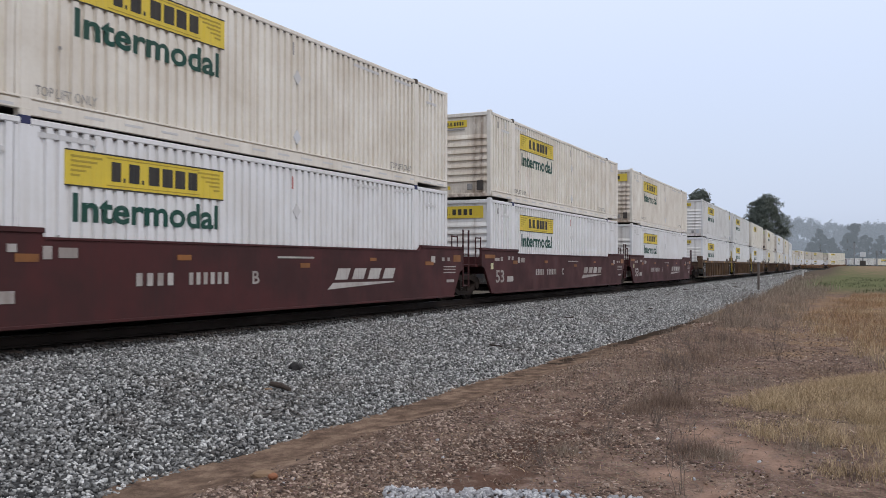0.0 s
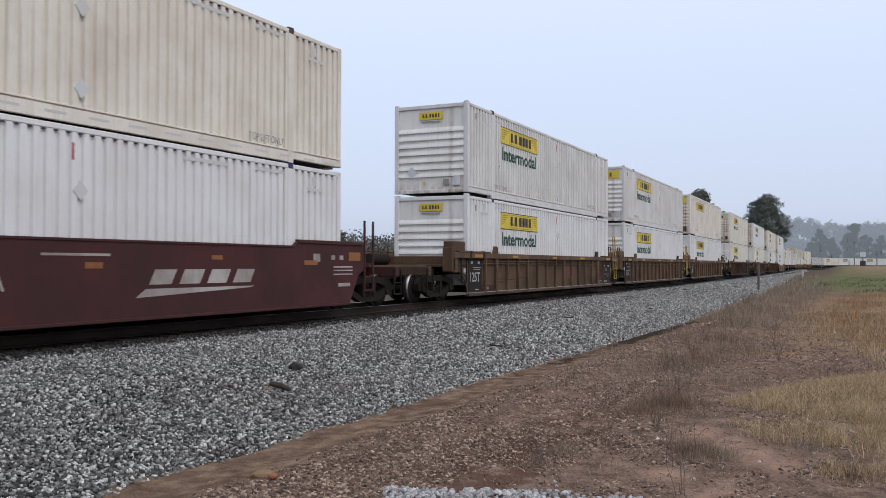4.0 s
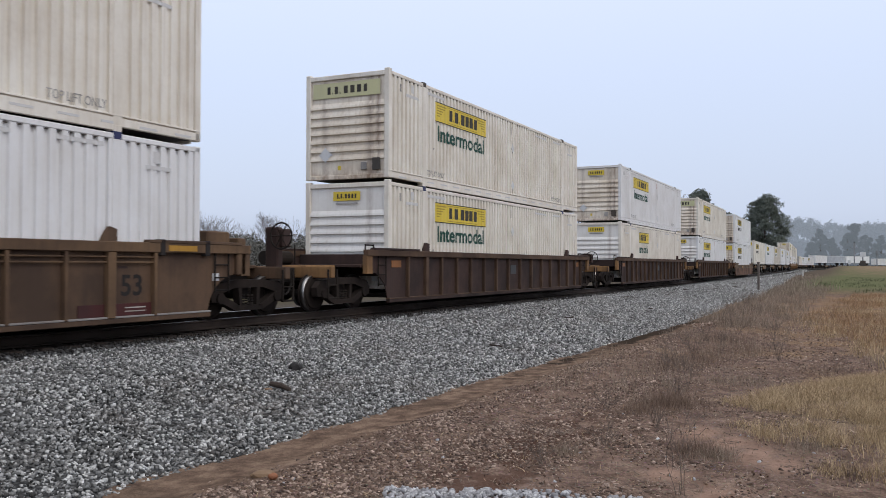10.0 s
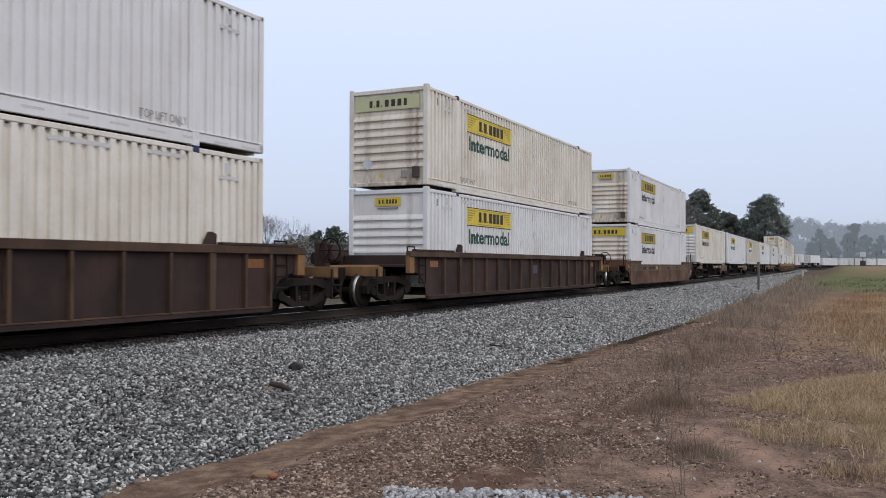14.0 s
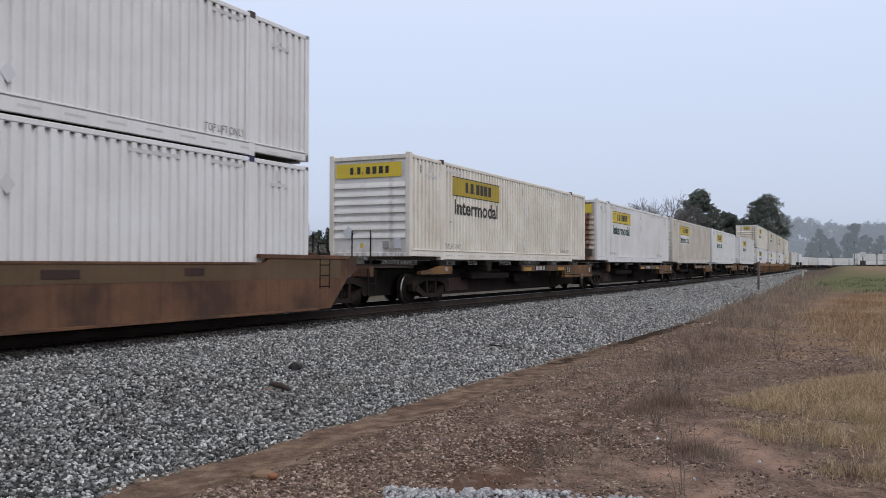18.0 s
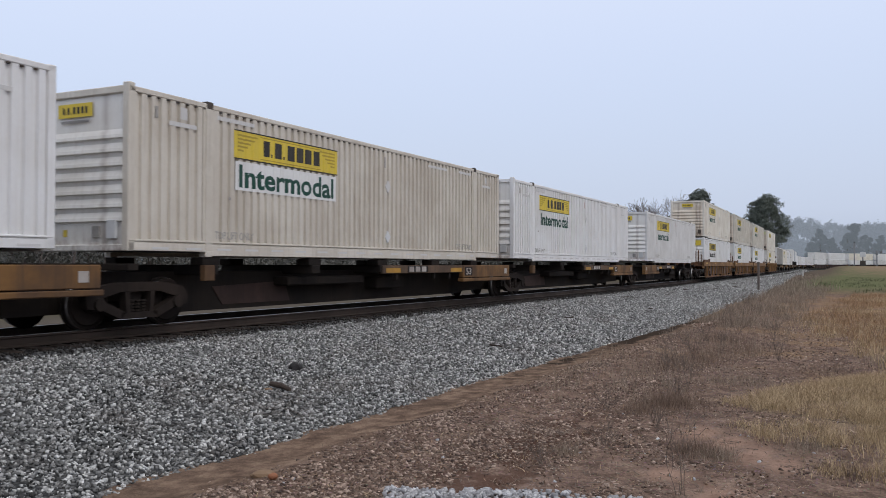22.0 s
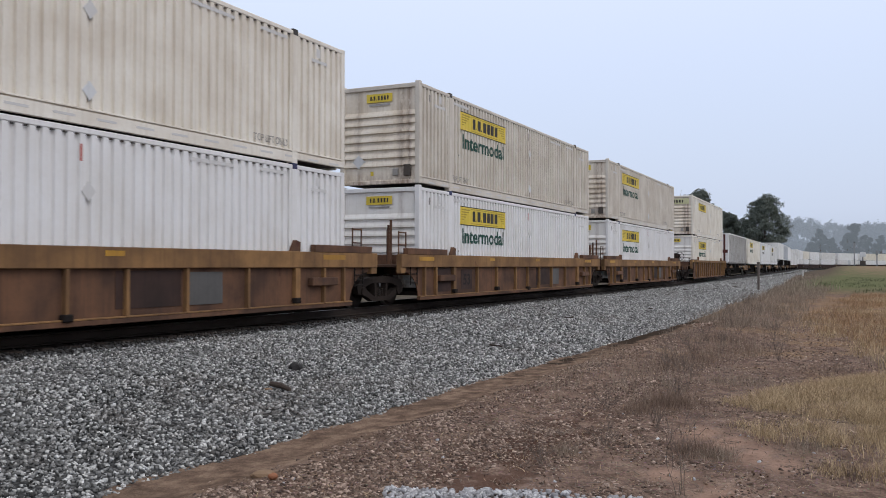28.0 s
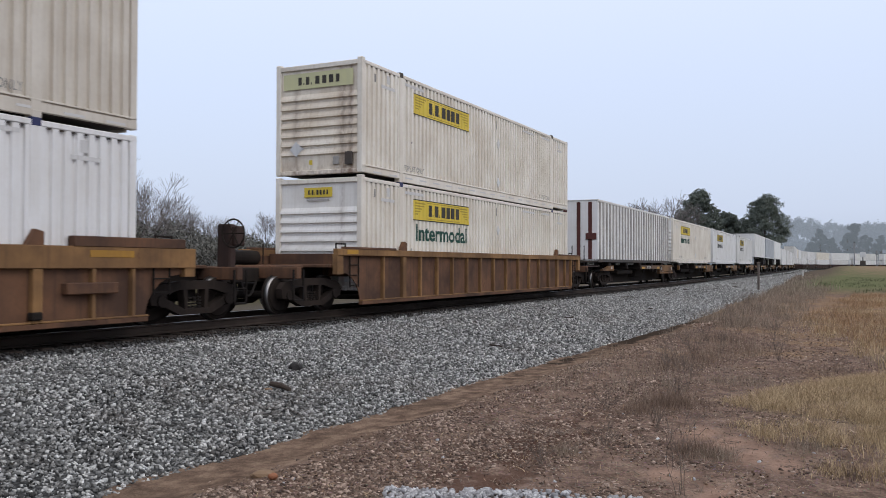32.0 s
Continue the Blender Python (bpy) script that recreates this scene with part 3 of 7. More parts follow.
# the chip-strewn lip beside the washed strip, and a spill of rubble where it ends
r = np.random.default_rng(33)
lx = 5.3 + 22 * r.uniform(0, 1, 4200) ** 1.4
ly = 4.72 + r.normal(0, 0.20, len(lx)) - 0.012 * (lx - 12)
pts = np.array([(x, y, ground_z(x, y)) for x, y in zip(lx, ly)])
scatter_stones("clay_chips", pts, 0.006 + 0.026 * r.uniform(0, 1, len(pts)) ** 2.4, REDDISH, "clay chips heaped along the lip of the washed strip", "clay chips", 34, CHIP_FLAT, 0.8)
lx, ly = 31.0 + r.normal(0, 1.3, 130), 4.75 + r.normal(0, 0.28, 130)
pts = np.array([(x, y, ground_z(x, y) + 0.02) for x, y in zip(lx, ly)])
scatter_stones("clay_chips", pts, r.uniform(0.025, 0.085, len(pts)), TANCHIP, "tan and orange rubble at the end of the washed strip", "rubble", 35, (0.3, 0.6), 0.8)
# the pale gravel heap's edge at the viewer's feet
n = 1500
r = np.random.default_rng(31)
along, back = r.uniform(0.0, 1.12, n), r.uniform(0, 1, n) ** 1.2 * 0.9 + 0.05 * r.normal(size=n)
keep = (back > 0.10 * np.sin(along * 9.0) ** 2 + 0.35 * np.maximum(0, along - 0.62)) & ((along < 0.66) | (r.uniform(size=n) < 0.30))
gx, gy = (6.52 + 0.75 * along - 0.80 * back)[keep], (3.76 - 1.85 * along - 0.40 * back)[keep]
pts = np.array([(x, y, ground_z(x, y) + 0.055) for x, y in zip(gx, gy)])
scatter_stones("gravel_heap", pts, 0.014 + 0.026 * r.uniform(0, 1, len(pts)), PALE, "pale grey road gravel spilled at the viewer's feet", "gravel", 32)


def single_stone(name, label, x, y, z, size, material, seed, squash=(1, 1, 0.7)):
    rr = np.random.default_rng(seed)
    bm = bmesh.new()
    bmesh.ops.create_icosphere(bm, subdivisions=2, radius=size)
    for vert in bm.verts:
        k = 1 + 0.28 * noise.noise(vert.co * (2.2 / size) + Vector((seed, 0, 0)))
        vert.co = Vector((vert.co.x * k * squash[0], vert.co.y * k * squash[1], vert.co.z * k * squash[2]))
    ob = tagged(new(name, mesh_of(name, bm, material)), label, "stone")
    ob.location, ob.rotation_euler = (x, y, z), (0, 0, float(rr.uniform(0, 6)))
    return ob


CLAY_RED = painted("orange_clay_stone", (0.30, 0.125, 0.065), (0.16, 0.08, 0.05), 0.5, 0.9)
CLAY_TAN = painted("tan_clay_stone", (0.22, 0.145, 0.090), (0.13, 0.085, 0.058), 0.5, 0.9)
COAL = painted("black_rock", (0.030, 0.029, 0.030), (0.06, 0.056, 0.053), 0.5, 0.7)
single_stone("clay_stone", "orange clay lump on bare earth", 6.26, 4.76, ground_z(6.26, 4.76) + 0.03, 0.045, CLAY_RED, 3)
single_stone("clay_stone", "tan clay slab on bare earth", 6.45, 5.02, ground_z(6.45, 5.02) + 0.02, 0.085, CLAY_TAN, 4, (1.4, 0.9, 0.5))
single_stone("black_rock", "black rock lying on the ballast", 11.25, 8.13, bank_z(8.13 - 12.37) + 0.06, 0.105, COAL, 5, (1, 1, 0.75))
WOOD_OLD = painted("weathered_dark_wood", (0.045, 0.033, 0.027), (0.10, 0.08, 0.065), 0.6, 0.9)
log = bmesh.new()
rod(log, (-0.20, 0, 0), (-0.02, 0.015, 0.012), 0.036, 0.042, 9)
rod(log, (-0.02, 0.015, 0.012), (0.19, -0.01, 0.0), 0.042, 0.026, 9)
ob = tagged(new("wood_scrap", mesh_of("wood_scrap", log, WOOD_OLD)), "dark scrap of wood lying on the ballast", "wood scrap")
ob.matrix_world = pose(9.97, 7.45, bank_z(7.45 - 12.37) + 0.06, 0, 8, -97)
single_stone("clay_stone", "brown stone half buried in the ballast", 9.80, 7.55, bank_z(7.55 - 12.37) + 0.02, 0.05, CLAY_TAN, 8, (1.3, 0.9, 0.5))
for k, (x, y, turn) in enumerate(((17.33, 7.25, -115), (20.42, 9.08, 30), (28.8, 9.72, 10), (44.0, 9.0, 160), (47.0, 8.2, 20), (52.0, 9.6, 70), (58.0, 8.8, 120), (34.0, 7.6, 40), (38.0, 9.6, 95), (25.5, 8.2, 140), (62.0, 9.2, 15), (66.0, 8.6, 100), (72.0, 9.4, 45))):
    st = rod(bmesh.new(), (-0.16, 0, 0), (0.2, 0.03, 0.02), 0.022, 0.012, 6)
    rod(st, (0.02, 0.012, 0.01), (0.12, 0.09, 0.035), 0.010, 0.006, 5)
    ob = tagged(new("twig", mesh_of("twig", st, WOOD_OLD)), "dark twig lying on the ballast", "twig", "twigs on the ballast")
    ob.matrix_world = pose(x, y, bank_z(y - 12.37) + 0.06, 0, 5, turn)


# ---- dry grass and weeds ----
def blade_material(name, low, high):
    m, n, l, b = node_mat(name, 0.85, 0.0, 0.2)
    g = n.new("ShaderNodeNewGeometry")
    l.new(ramp(n, l, g.outputs["Random Per Island"], (0.0, low), (0.6, tuple((p + q) / 2 for p, q in zip(low, high))), (1.0, high)), b.inputs["Base Color"])
    return m


STRAW = blade_material("dry_straw", (0.24, 0.170, 0.098), (0.62, 0.475, 0.295))
SEDGE = blade_material("rust_coloured_broomsedge", (0.19, 0.118, 0.068), (0.46, 0.30, 0.175))
WEED = blade_material("dead_grey_weed_stalks", (0.160, 0.126, 0.098), (0.40, 0.320, 0.245))
GREEN = blade_material("short_green_grass", (0.080, 0.094, 0.048), (0.150, 0.160, 0.084))


def blades(name, roots, heights, width, bend, material, label, category, seed):
    """Thin bent blades, each of two quads and a tip, in one mesh."""
    r = np.random.default_rng(seed)
    n = len(roots)
    ang = r.uniform(0, 2 * math.pi, n)
    lean = r.normal(0, 1, (n, 2)) * bend
    face = np.stack([np.cos(ang), np.sin(ang), np.zeros(n)], 1) * (width * r.uniform(0.6, 1.3, n))[:, None]
    roots = np.asarray(roots)
    rows = []
    for f, w in ((0.0, 1.0), (0.45, 0.8), (0.8, 0.5), (1.0, 0.0)):
        c = roots.copy()
        c[:, 0] += lean[:, 0] * heights * f ** 1.8
        c[:, 1] += lean[:, 1] * heights * f ** 1.8
        c[:, 2] += heights * f * (1 - 0.25 * f * np.clip(np.hypot(lean[:, 0], lean[:, 1]), 0, 1))
        rows.append(c - face * w)
        rows.append(c + face * w)
    verts = np.stack(rows[:7], 1)
    base = np.arange(n) * 7
    quads = np.stack([np.stack([base, base + 1, base + 3, base + 2], 1), np.stack([base + 2, base + 3, base + 5, base + 4], 1)], 1).reshape(-1, 4)
    tri = np.stack([base + 4, base + 5, base + 6], 1)
    me = bpy.data.meshes.new(name)
    me.from_pydata(verts.reshape(-1, 3).tolist(), [], quads.tolist() + tri.tolist())
    me.materials.append(material)
    return tagged(new(name, me), label, category, kind="stuff")


def tufts(n_tufts, per, x0, x1, y0, y1, spread_r, seed, keep=None):
    r = np.random.default_rng(seed)
    out = []
    while len(out) < n_tufts * per:
        x, y = r.uniform(x0, x1), r.uniform(y0, y1)
        if keep and not keep(x, y):
            continue
        for _ in range(per):
            px, py = x + r.normal(0, spread_r), y + r.normal(0, spread_r)
            out.append((px, py, ground_z(px, py) - 0.01))
    return np.array(out), r


def patchy(level, scale, z):
    return lambda x, y: noise.noise(Vector((x * scale, y * scale, z))) > level


def straw_rim(x):
    """The left rim of the straw patch at x."""
    return float(np.interp(x, (8.3, 8.8, 9.6, 11.3, 12.9, 15.1, 17.5, 20.0), (-0.6, 0.35, 0.75, 1.45, 1.72, 1.08, -0.35, -2.2)))


pts, r = tufts(1500, 40, 8.3, 18.5, -4.0, 1.8, 0.085, 41, lambda x, y: y < straw_rim(x) + 0.30 * noise.noise(Vector((x * 1.6, y * 1.6, 1))) and noise.noise(Vector((x * 0.9, y * 0.9, 7))) > -0.22 - 0.1 * (x - 11))
thick = np.array([0.55 + 0.45 * min(1.0, max(0.0, (straw_rim(p[0]) - p[1]) / 0.6)) for p in pts])
blades("dry_grass", pts, r.uniform(0.07, 0.28, len(pts)) * thick, 0.0026, 0.50, STRAW, "dry straw-coloured grass clumps", "grass", 42)
pts, r = tufts(2300, 20, 18, 63, -14, 3.4, 0.15, 43, lambda x, y: y < min(4.2 - 0.055 * x, -1.0 + 0.21 * (x - 18)) + 0.9 * noise.noise(Vector((x * 0.3, y * 0.3, 2))) and noise.noise(Vector((x * 0.16, y * 0.22, 8))) > -0.12)
blades("broomsedge", pts, r.uniform(0.10, 0.34, len(pts)), 0.0058, 0.45, SEDGE, "rust-coloured dead broomsedge field", "grass", 44)
pts, r = tufts(1300, 18, 16, 62, -12, 2.9, 0.16, 45, lambda x, y: y < min(3.9 - 0.055 * x, -0.4 + 0.21 * (x - 18)) + 0.6 * noise.noise(Vector((x * 0.4, y * 0.4, 3))) and noise.noise(Vector((x * 0.16, y * 0.22, 8))) < 0.10)
blades("dry_grass", pts, r.uniform(0.08, 0.32, len(pts)), 0.0055, 0.4, STRAW, "pale dry grass among the broomsedge", "grass", 46)
pts, r = tufts(230, 9, 12, 36, 1.0, 4.9, 0.10, 47, lambda x, y: y > 1.6 + 0.04 * (30 - x) and noise.noise(Vector((x * 0.4, y * 0.4, 5))) > 0.0)
blades("dead_weeds", pts, r.uniform(0.08, 0.42, len(pts)), 0.0032, 0.30, WEED, "thin dead weed stalks beside the ballast", "weeds", 48)
pts, r = tufts(520, 14, 27, 75, 2.4, 7.0, 0.20, 49, lambda x, y: y < 5.35 + 0.03 * max(0.0, x - 34) and noise.noise(Vector((x * 0.3, y * 0.4, 5))) > 0.0)
blades("dead_weeds", pts, r.uniform(0.12, 0.55, len(pts)), 0.006, 0.35, WEED, "grey dead weeds along the foot of the bank", "weeds", 50)
r = np.random.default_rng(55)
roots = []
for _ in range(2600):
    a = r.uniform(58, 190)
    tx, ty, th = track_at(a)
    off = -6.6 * squeeze(a) - abs(r.normal(0, 1.6)) + 0.15
    off += 0.4 * noise.noise(Vector((a * 0.3, 1, 1)))
    wx, wy = tx - math.sin(radians(th)) * off, ty + math.cos(radians(th)) * off
    roots.append((wx, wy, ground_z(wx, wy) - 0.02))
blades("dead_weeds", np.array(roots), r.uniform(0.15, 0.55, len(roots)), 0.022, 0.35, WEED, "grey-brown weeds along the far foot of the bank", "weeds", 56)
pts, r = tufts(1000, 6, 5.0, 26, -3.5, 5.2, 0.14, 51, patchy(-0.12, 0.7, 12))
blades("grass_litter", pts, r.uniform(0.025, 0.075, len(pts)), 0.003, 1.1, WEED, "flattened dead grass litter on the bare earth", "litter", 52)
pts, r = tufts(450, 5, 5.6, 18, -2.0, 5.0, 0.12, 57, patchy(-0.05, 0.8, 17))
blades("straw_litter", pts, r.uniform(0.02, 0.07, len(pts)), 0.003, 1.2, STRAW, "pale broken straw strewn on the bare earth", "litter", 58)
pts, r = tufts(700, 9, 68, 150, -30, 4.5, 0.4, 53, patchy(-0.1, 0.12, 21))
blades("green_field_grass", pts, r.uniform(0.10, 0.28, len(pts)), 0.02, 0.4, GREEN, "short green field grass in the distance", "grass", 54)


def dense_weed(x, y, radius, height, n, material, label, seed):
    """A fuzzy clump of fine dead stems on one root."""
    r = np.random.default_rng(seed)
    roots = np.array([(x + r.normal(0, radius), y + r.normal(0, radius), 0.0) for _ in range(n)])
    for p in roots:
        p[2] = ground_z(p[0], p[1]) - 0.01
    fall = np.exp(-((roots[:, 0] - x) ** 2 + (roots[:, 1] - y) ** 2) / (2.2 * radius ** 2))
    blades("dead_weeds", roots, height * r.uniform(0.35, 1.0, n) * (0.4 + 0.6 * fall), 0.0022, 0.35, material, label, "weeds", seed + 1)


def limb(segs, p, d, length, r0, depth, rr, splits=3, spread_a=0.55):
    """A bent, tapered limb that forks: adds (start, end, thick, thin) pieces to segs."""
    pos, dirn, rad = np.array(p, float), np.array(d, float) / np.linalg.norm(d), r0
    for k in range(3):
        nd = dirn + np.array((rr.normal(0, 0.13), rr.normal(0, 0.13), 0.05 + rr.normal(0, 0.05)))
        nd /= np.linalg.norm(nd)
        nxt = pos + nd * (length / 3)
        segs.append((*pos, *nxt, rad, rad * 0.82))
        rad *= 0.82
        pos, dirn = nxt, nd
        if depth > 0 and k:
            for _ in range(splits if k == 2 else splits - 1):
                side = np.array((rr.normal(), rr.normal(), rr.normal() * 0.4))
                cd = dirn + side / np.linalg.norm(side) * spread_a * rr.uniform(0.6, 1.4)
                limb(segs, pos, cd, length * rr.uniform(0.5, 0.75), rad * 0.62, depth - 1, rr, splits, spread_a)


def limbs_mesh(name, segs, material, least=0.012):
    """Four-sided tapered sticks, all in one mesh."""
    s = np.array(segs)
    p, q, r0, r1 = s[:, 0:3], s[:, 3:6], np.maximum(s[:, 6], least), np.maximum(s[:, 7], least)
    d = q - p
    d /= np.linalg.norm(d, axis=1)[:, None]
    u = np.cross(d, np.array((0.31, 0.87, 0.38)))
    u /= np.linalg.norm(u, axis=1)[:, None]
    w = np.cross(d, u)
    ring = [(1, 0), (0, 1), (-1, 0), (0, -1)]
    verts = np.stack([p + (u * a + w * b) * r0[:, None] for a, b in ring] + [q + (u * a + w * b) * r1[:, None] for a, b in ring], 1)
    base = (np.arange(len(s)) * 8)[:, None]
    faces = np.concatenate([base + np.array([[k, (k + 1) % 4, (k + 1) % 4 + 4, k + 4]]) for k in range(4)])
    me = bpy.data.meshes.new(name)
    me.from_pydata(verts.reshape(-1, 3).tolist(), [], faces.tolist())
    me.materials.append(material)
    return me


def clump_cards(centres, radii, per, size, rr, flat=0.7):
    """Small leaf sprays strewn through clumps."""
    n = len(centres) * per
    c = np.repeat(np.asarray(centres), per, 0)
    rad = np.repeat(np.asarray(radii), per)
    d = rr.normal(size=(n, 3))
    d /= np.linalg.norm(d, axis=1)[:, None]
    p = c + d * (rad * rr.uniform(0.35, 1.05, n))[:, None] * np.array([1, 1, flat])
    u = rr.normal(size=(n, 3))
    u /= np.linalg.norm(u, axis=1)[:, None]
    w = np.cross(u, rr.normal(size=(n, 3)))
    w /= np.linalg.norm(w, axis=1)[:, None]
    s = size * rr.uniform(0.6, 1.4, n)[:, None]
    verts = np.stack([p - u * s, p + w * s * 0.55, p + u * s, p - w * s * 0.55], 1).reshape(-1, 3)
    faces = np.arange(n * 4).reshape(-1, 4)
    return verts, faces


def cards_mesh(name, verts, faces, material):
    me = bpy.data.meshes.new(name)
    me.from_pydata(verts.tolist(), [], faces.tolist())
    me.materials.append(material)
    return me


BARK = painted("grey_brown_bark", (0.115, 0.095, 0.085), (0.06, 0.05, 0.045), 0.6, 0.95)
TWIGS = painted("bare_grey_twigs", (0.185, 0.165, 0.160), (0.135, 0.120, 0.115), 0.5, 0.95)


def bare_tree(x, y, height, seed, label, depth=3, splits=3, least=0.012):
    rr = np.random.default_rng(seed)
    root = tagged(new("bare_tree"), label, "tree", "bare trees behind the track")
    base = GROUND_Z + 0.3
    root.location = (x, y, base)
    tr = bmesh.new()
    r0 = height * 0.017
    top = Vector((rr.normal(0, 0.3), rr.normal(0, 0.3), height * 0.34))
    rod(tr, (0, 0, -0.4), top, r0 * 1.25, r0 * 0.8, 8)
    part("trunk", tr, BARK, root)
    segs = []
    for _ in range(5):
        limb(segs, top - Vector((0, 0, rr.uniform(0, height * 0.14))), (rr.normal(0, 0.45), rr.normal(0, 0.45), 1), height * 0.36, r0 * 0.62, depth, rr, splits)
    crown = new("crown", limbs_mesh("crown", segs, TWIGS, least))
    crown.parent, crown["label"] = root, "leafless twiggy crown"
    return root


def slender_tree(x, y, height, seed, label):
    """A leafless tree with one straight leader and short upswept branches along it."""
    rr = np.random.default_rng(seed)
    root = tagged(new("bare_tree"), label, "tree", "bare trees behind the track")
    root.location = (x, y, GROUND_Z + 0.3)
    segs, pos, r0 = [], np.array((0.0, 0.0, -0.4)), height * 0.011
    tr = bmesh.new()
    for k in range(12):
        t = k / 12
        nxt = pos + np.array((rr.normal(0, 0.10), rr.normal(0, 0.10), (height + 0.4) / 12))
        rod(tr, tuple(pos), tuple(nxt), r0 * (1.02 - t), r0 * (1.02 - t - 0.08), 7)
        if t > 0.16:
            for _ in range(5):
                ang = rr.uniform(0, 2 * math.pi)
                limb(segs, pos + (nxt - pos) * rr.uniform(), (0.62 * math.cos(ang), 0.62 * math.sin(ang), 0.9), height * (0.27 - 0.20 * t) * rr.uniform(0.7, 1.2), r0 * 0.32 * (1 - 0.6 * t), 2, rr, 2, 0.42)
        pos = nxt
    part("trunk", tr, BARK, root)
    crown = new("crown", limbs_mesh("crown", segs, TWIGS, 0.009))
    crown.parent, crown["label"] = root, "leafless upswept branches"


def ray_place(px, dist):
    """A place on the ground dist metres off, in the direction of the given share of the view's width (-1 to 1)."""
    half = math.tan(radians(54.45 / 2))
    ang = YAW - math.atan(px * half)
    return EYE[0] + dist * math.cos(ang), EYE[1] + dist * math.sin(ang)


def share(col):
    return (col - 784.0) / 784.0


def weed_shrub(x, y, height, seed, spread_w=0.35, stems=7, label="dead twiggy weed on bare earth"):
    """A low dead weed: a few thin forking stems from one root."""
    rr = np.random.default_rng(seed)
    segs = []
    for _ in range(stems):
        limb(segs, (rr.normal(0, 0.02), rr.normal(0, 0.02), -0.02), (rr.normal(0, spread_w), rr.normal(0, spread_w), 1), height * rr.uniform(0.4, 0.62), 0.004, 2, rr, 2, 0.5)
    ob = tagged(new("dead_weed", limbs_mesh("dead_weed", segs, DEADTWIG, 0.0016)), label, "weed", "dead weeds on the bare earth")
    ob.location = (x, y, ground_z(x, y))


DEADTWIG = painted("dead_weed_stems", (0.17, 0.135, 0.112), (0.09, 0.070, 0.058), 0.5, 0.95)
BROWNWEED = blade_material("rust_brown_weed_stems", (0.120, 0.082, 0.062), (0.30, 0.215, 0.160))
for k, (x, y, rad, h, n) in enumerate(((9.35, 1.62, 0.20, 0.24, 700), (9.15, 1.38, 0.14, 0.20, 350), (12.3, 2.45, 0.26, 0.42, 900), (11.5, 2.75, 0.20, 0.28, 500), (8.75, 2.85, 0.10, 0.26, 160), (16.6, 3.35, 0.35, 0.40, 600), (18.2, 3.05, 0.4, 0.5, 500), (14.9, 1.9, 0.4, 0.3, 500),
                                      (20.6, 2.6, 0.5, 0.45, 600), (23.5, 3.4, 0.5, 0.5, 600), (9.9, 0.55, 0.14, 0.2, 240), (9.0, 0.15, 0.16, 0.22, 240), (17.2, 0.6, 0.5, 0.3, 600), (19.5, -0.8, 0.6, 0.35, 700))):
    dense_weed(x, y, rad, h, n, BROWNWEED if k % 3 != 1 else WEED, "fuzzy clump of fine dead brown weeds", 240 + 2 * k)
r = np.random.default_rng(271)
sticks = []
for _ in range(2600):
    x, y = 5.3 + 17 * r.uniform() ** 1.3, r.uniform(-1.6, 4.7)
    ang, ln, z = r.uniform(0, math.pi), 0.03 + 0.16 * r.uniform() ** 2.5, ground_z(x, y) + 0.008
    dx, dy = math.cos(ang) * ln / 2, math.sin(ang) * ln / 2
    sticks.append((x - dx, y - dy, z, x + dx, y + dy, z + r.uniform(0, 0.02), 0.0035, 0.002))
tagged(new("twig_litter", limbs_mesh("twig_litter", sticks, DEADTWIG, 0.0018)), "broken twigs and stalks strewn on the bare earth", "litter", kind="stuff")
LEAF = blade_material("dry_brown_leaf_litter", (0.055, 0.036, 0.027), (0.33, 0.215, 0.145))
r = np.random.default_rng(273)
cs = []
for _ in range(5200):
    x, y = 5.3 + 18 * r.uniform() ** 1.3, r.uniform(-1.8, 4.6)
    if noise.noise(Vector((x * 0.8, y * 0.8, 15))) > -0.1:
        cs.append((x, y, ground_z(x, y) + 0.010))
v, f = clump_cards(cs, [0.02] * len(cs), 1, 0.017, r, 0.3)
tagged(new("leaf_litter", cards_mesh("leaf_litter", v, f, LEAF)), "small dry brown leaf scraps on the bare earth", "litter", kind="stuff")
weed_shrub(7.62, 1.47, 0.66, 201, 0.12, 4, "tall thin dead weed stalk on bare earth")
for k, (x, y, h) in enumerate(((9.4, 2.60, 0.30), (10.6, 2.30, 0.26), (17.8, 3.45, 0.75), (18.4, 3.25, 0.6), (20.5, 3.0, 0.55), (16.2, 3.3, 0.45), (14.2, 2.6, 0.5), (22.5, 3.6, 0.6),
                               (12.8, 2.5, 0.35), (26.0, 3.3, 0.6), (28.5, 4.0, 0.8), (31.0, 4.2, 0.7), (33.0, 3.6, 0.8), (36.0, 4.4, 0.8), (40.0, 4.9, 0.9), (43.0, 5.0, 0.8), (24.5, 2.2, 0.5), (19.0, 1.6, 0.45), (11.6, 3.2, 0.3), (8.1, 2.9, 0.22), (30.0, 2.6, 0.6))):
    weed_shrub(x, y, h, 210 + k, 0.4, 9)


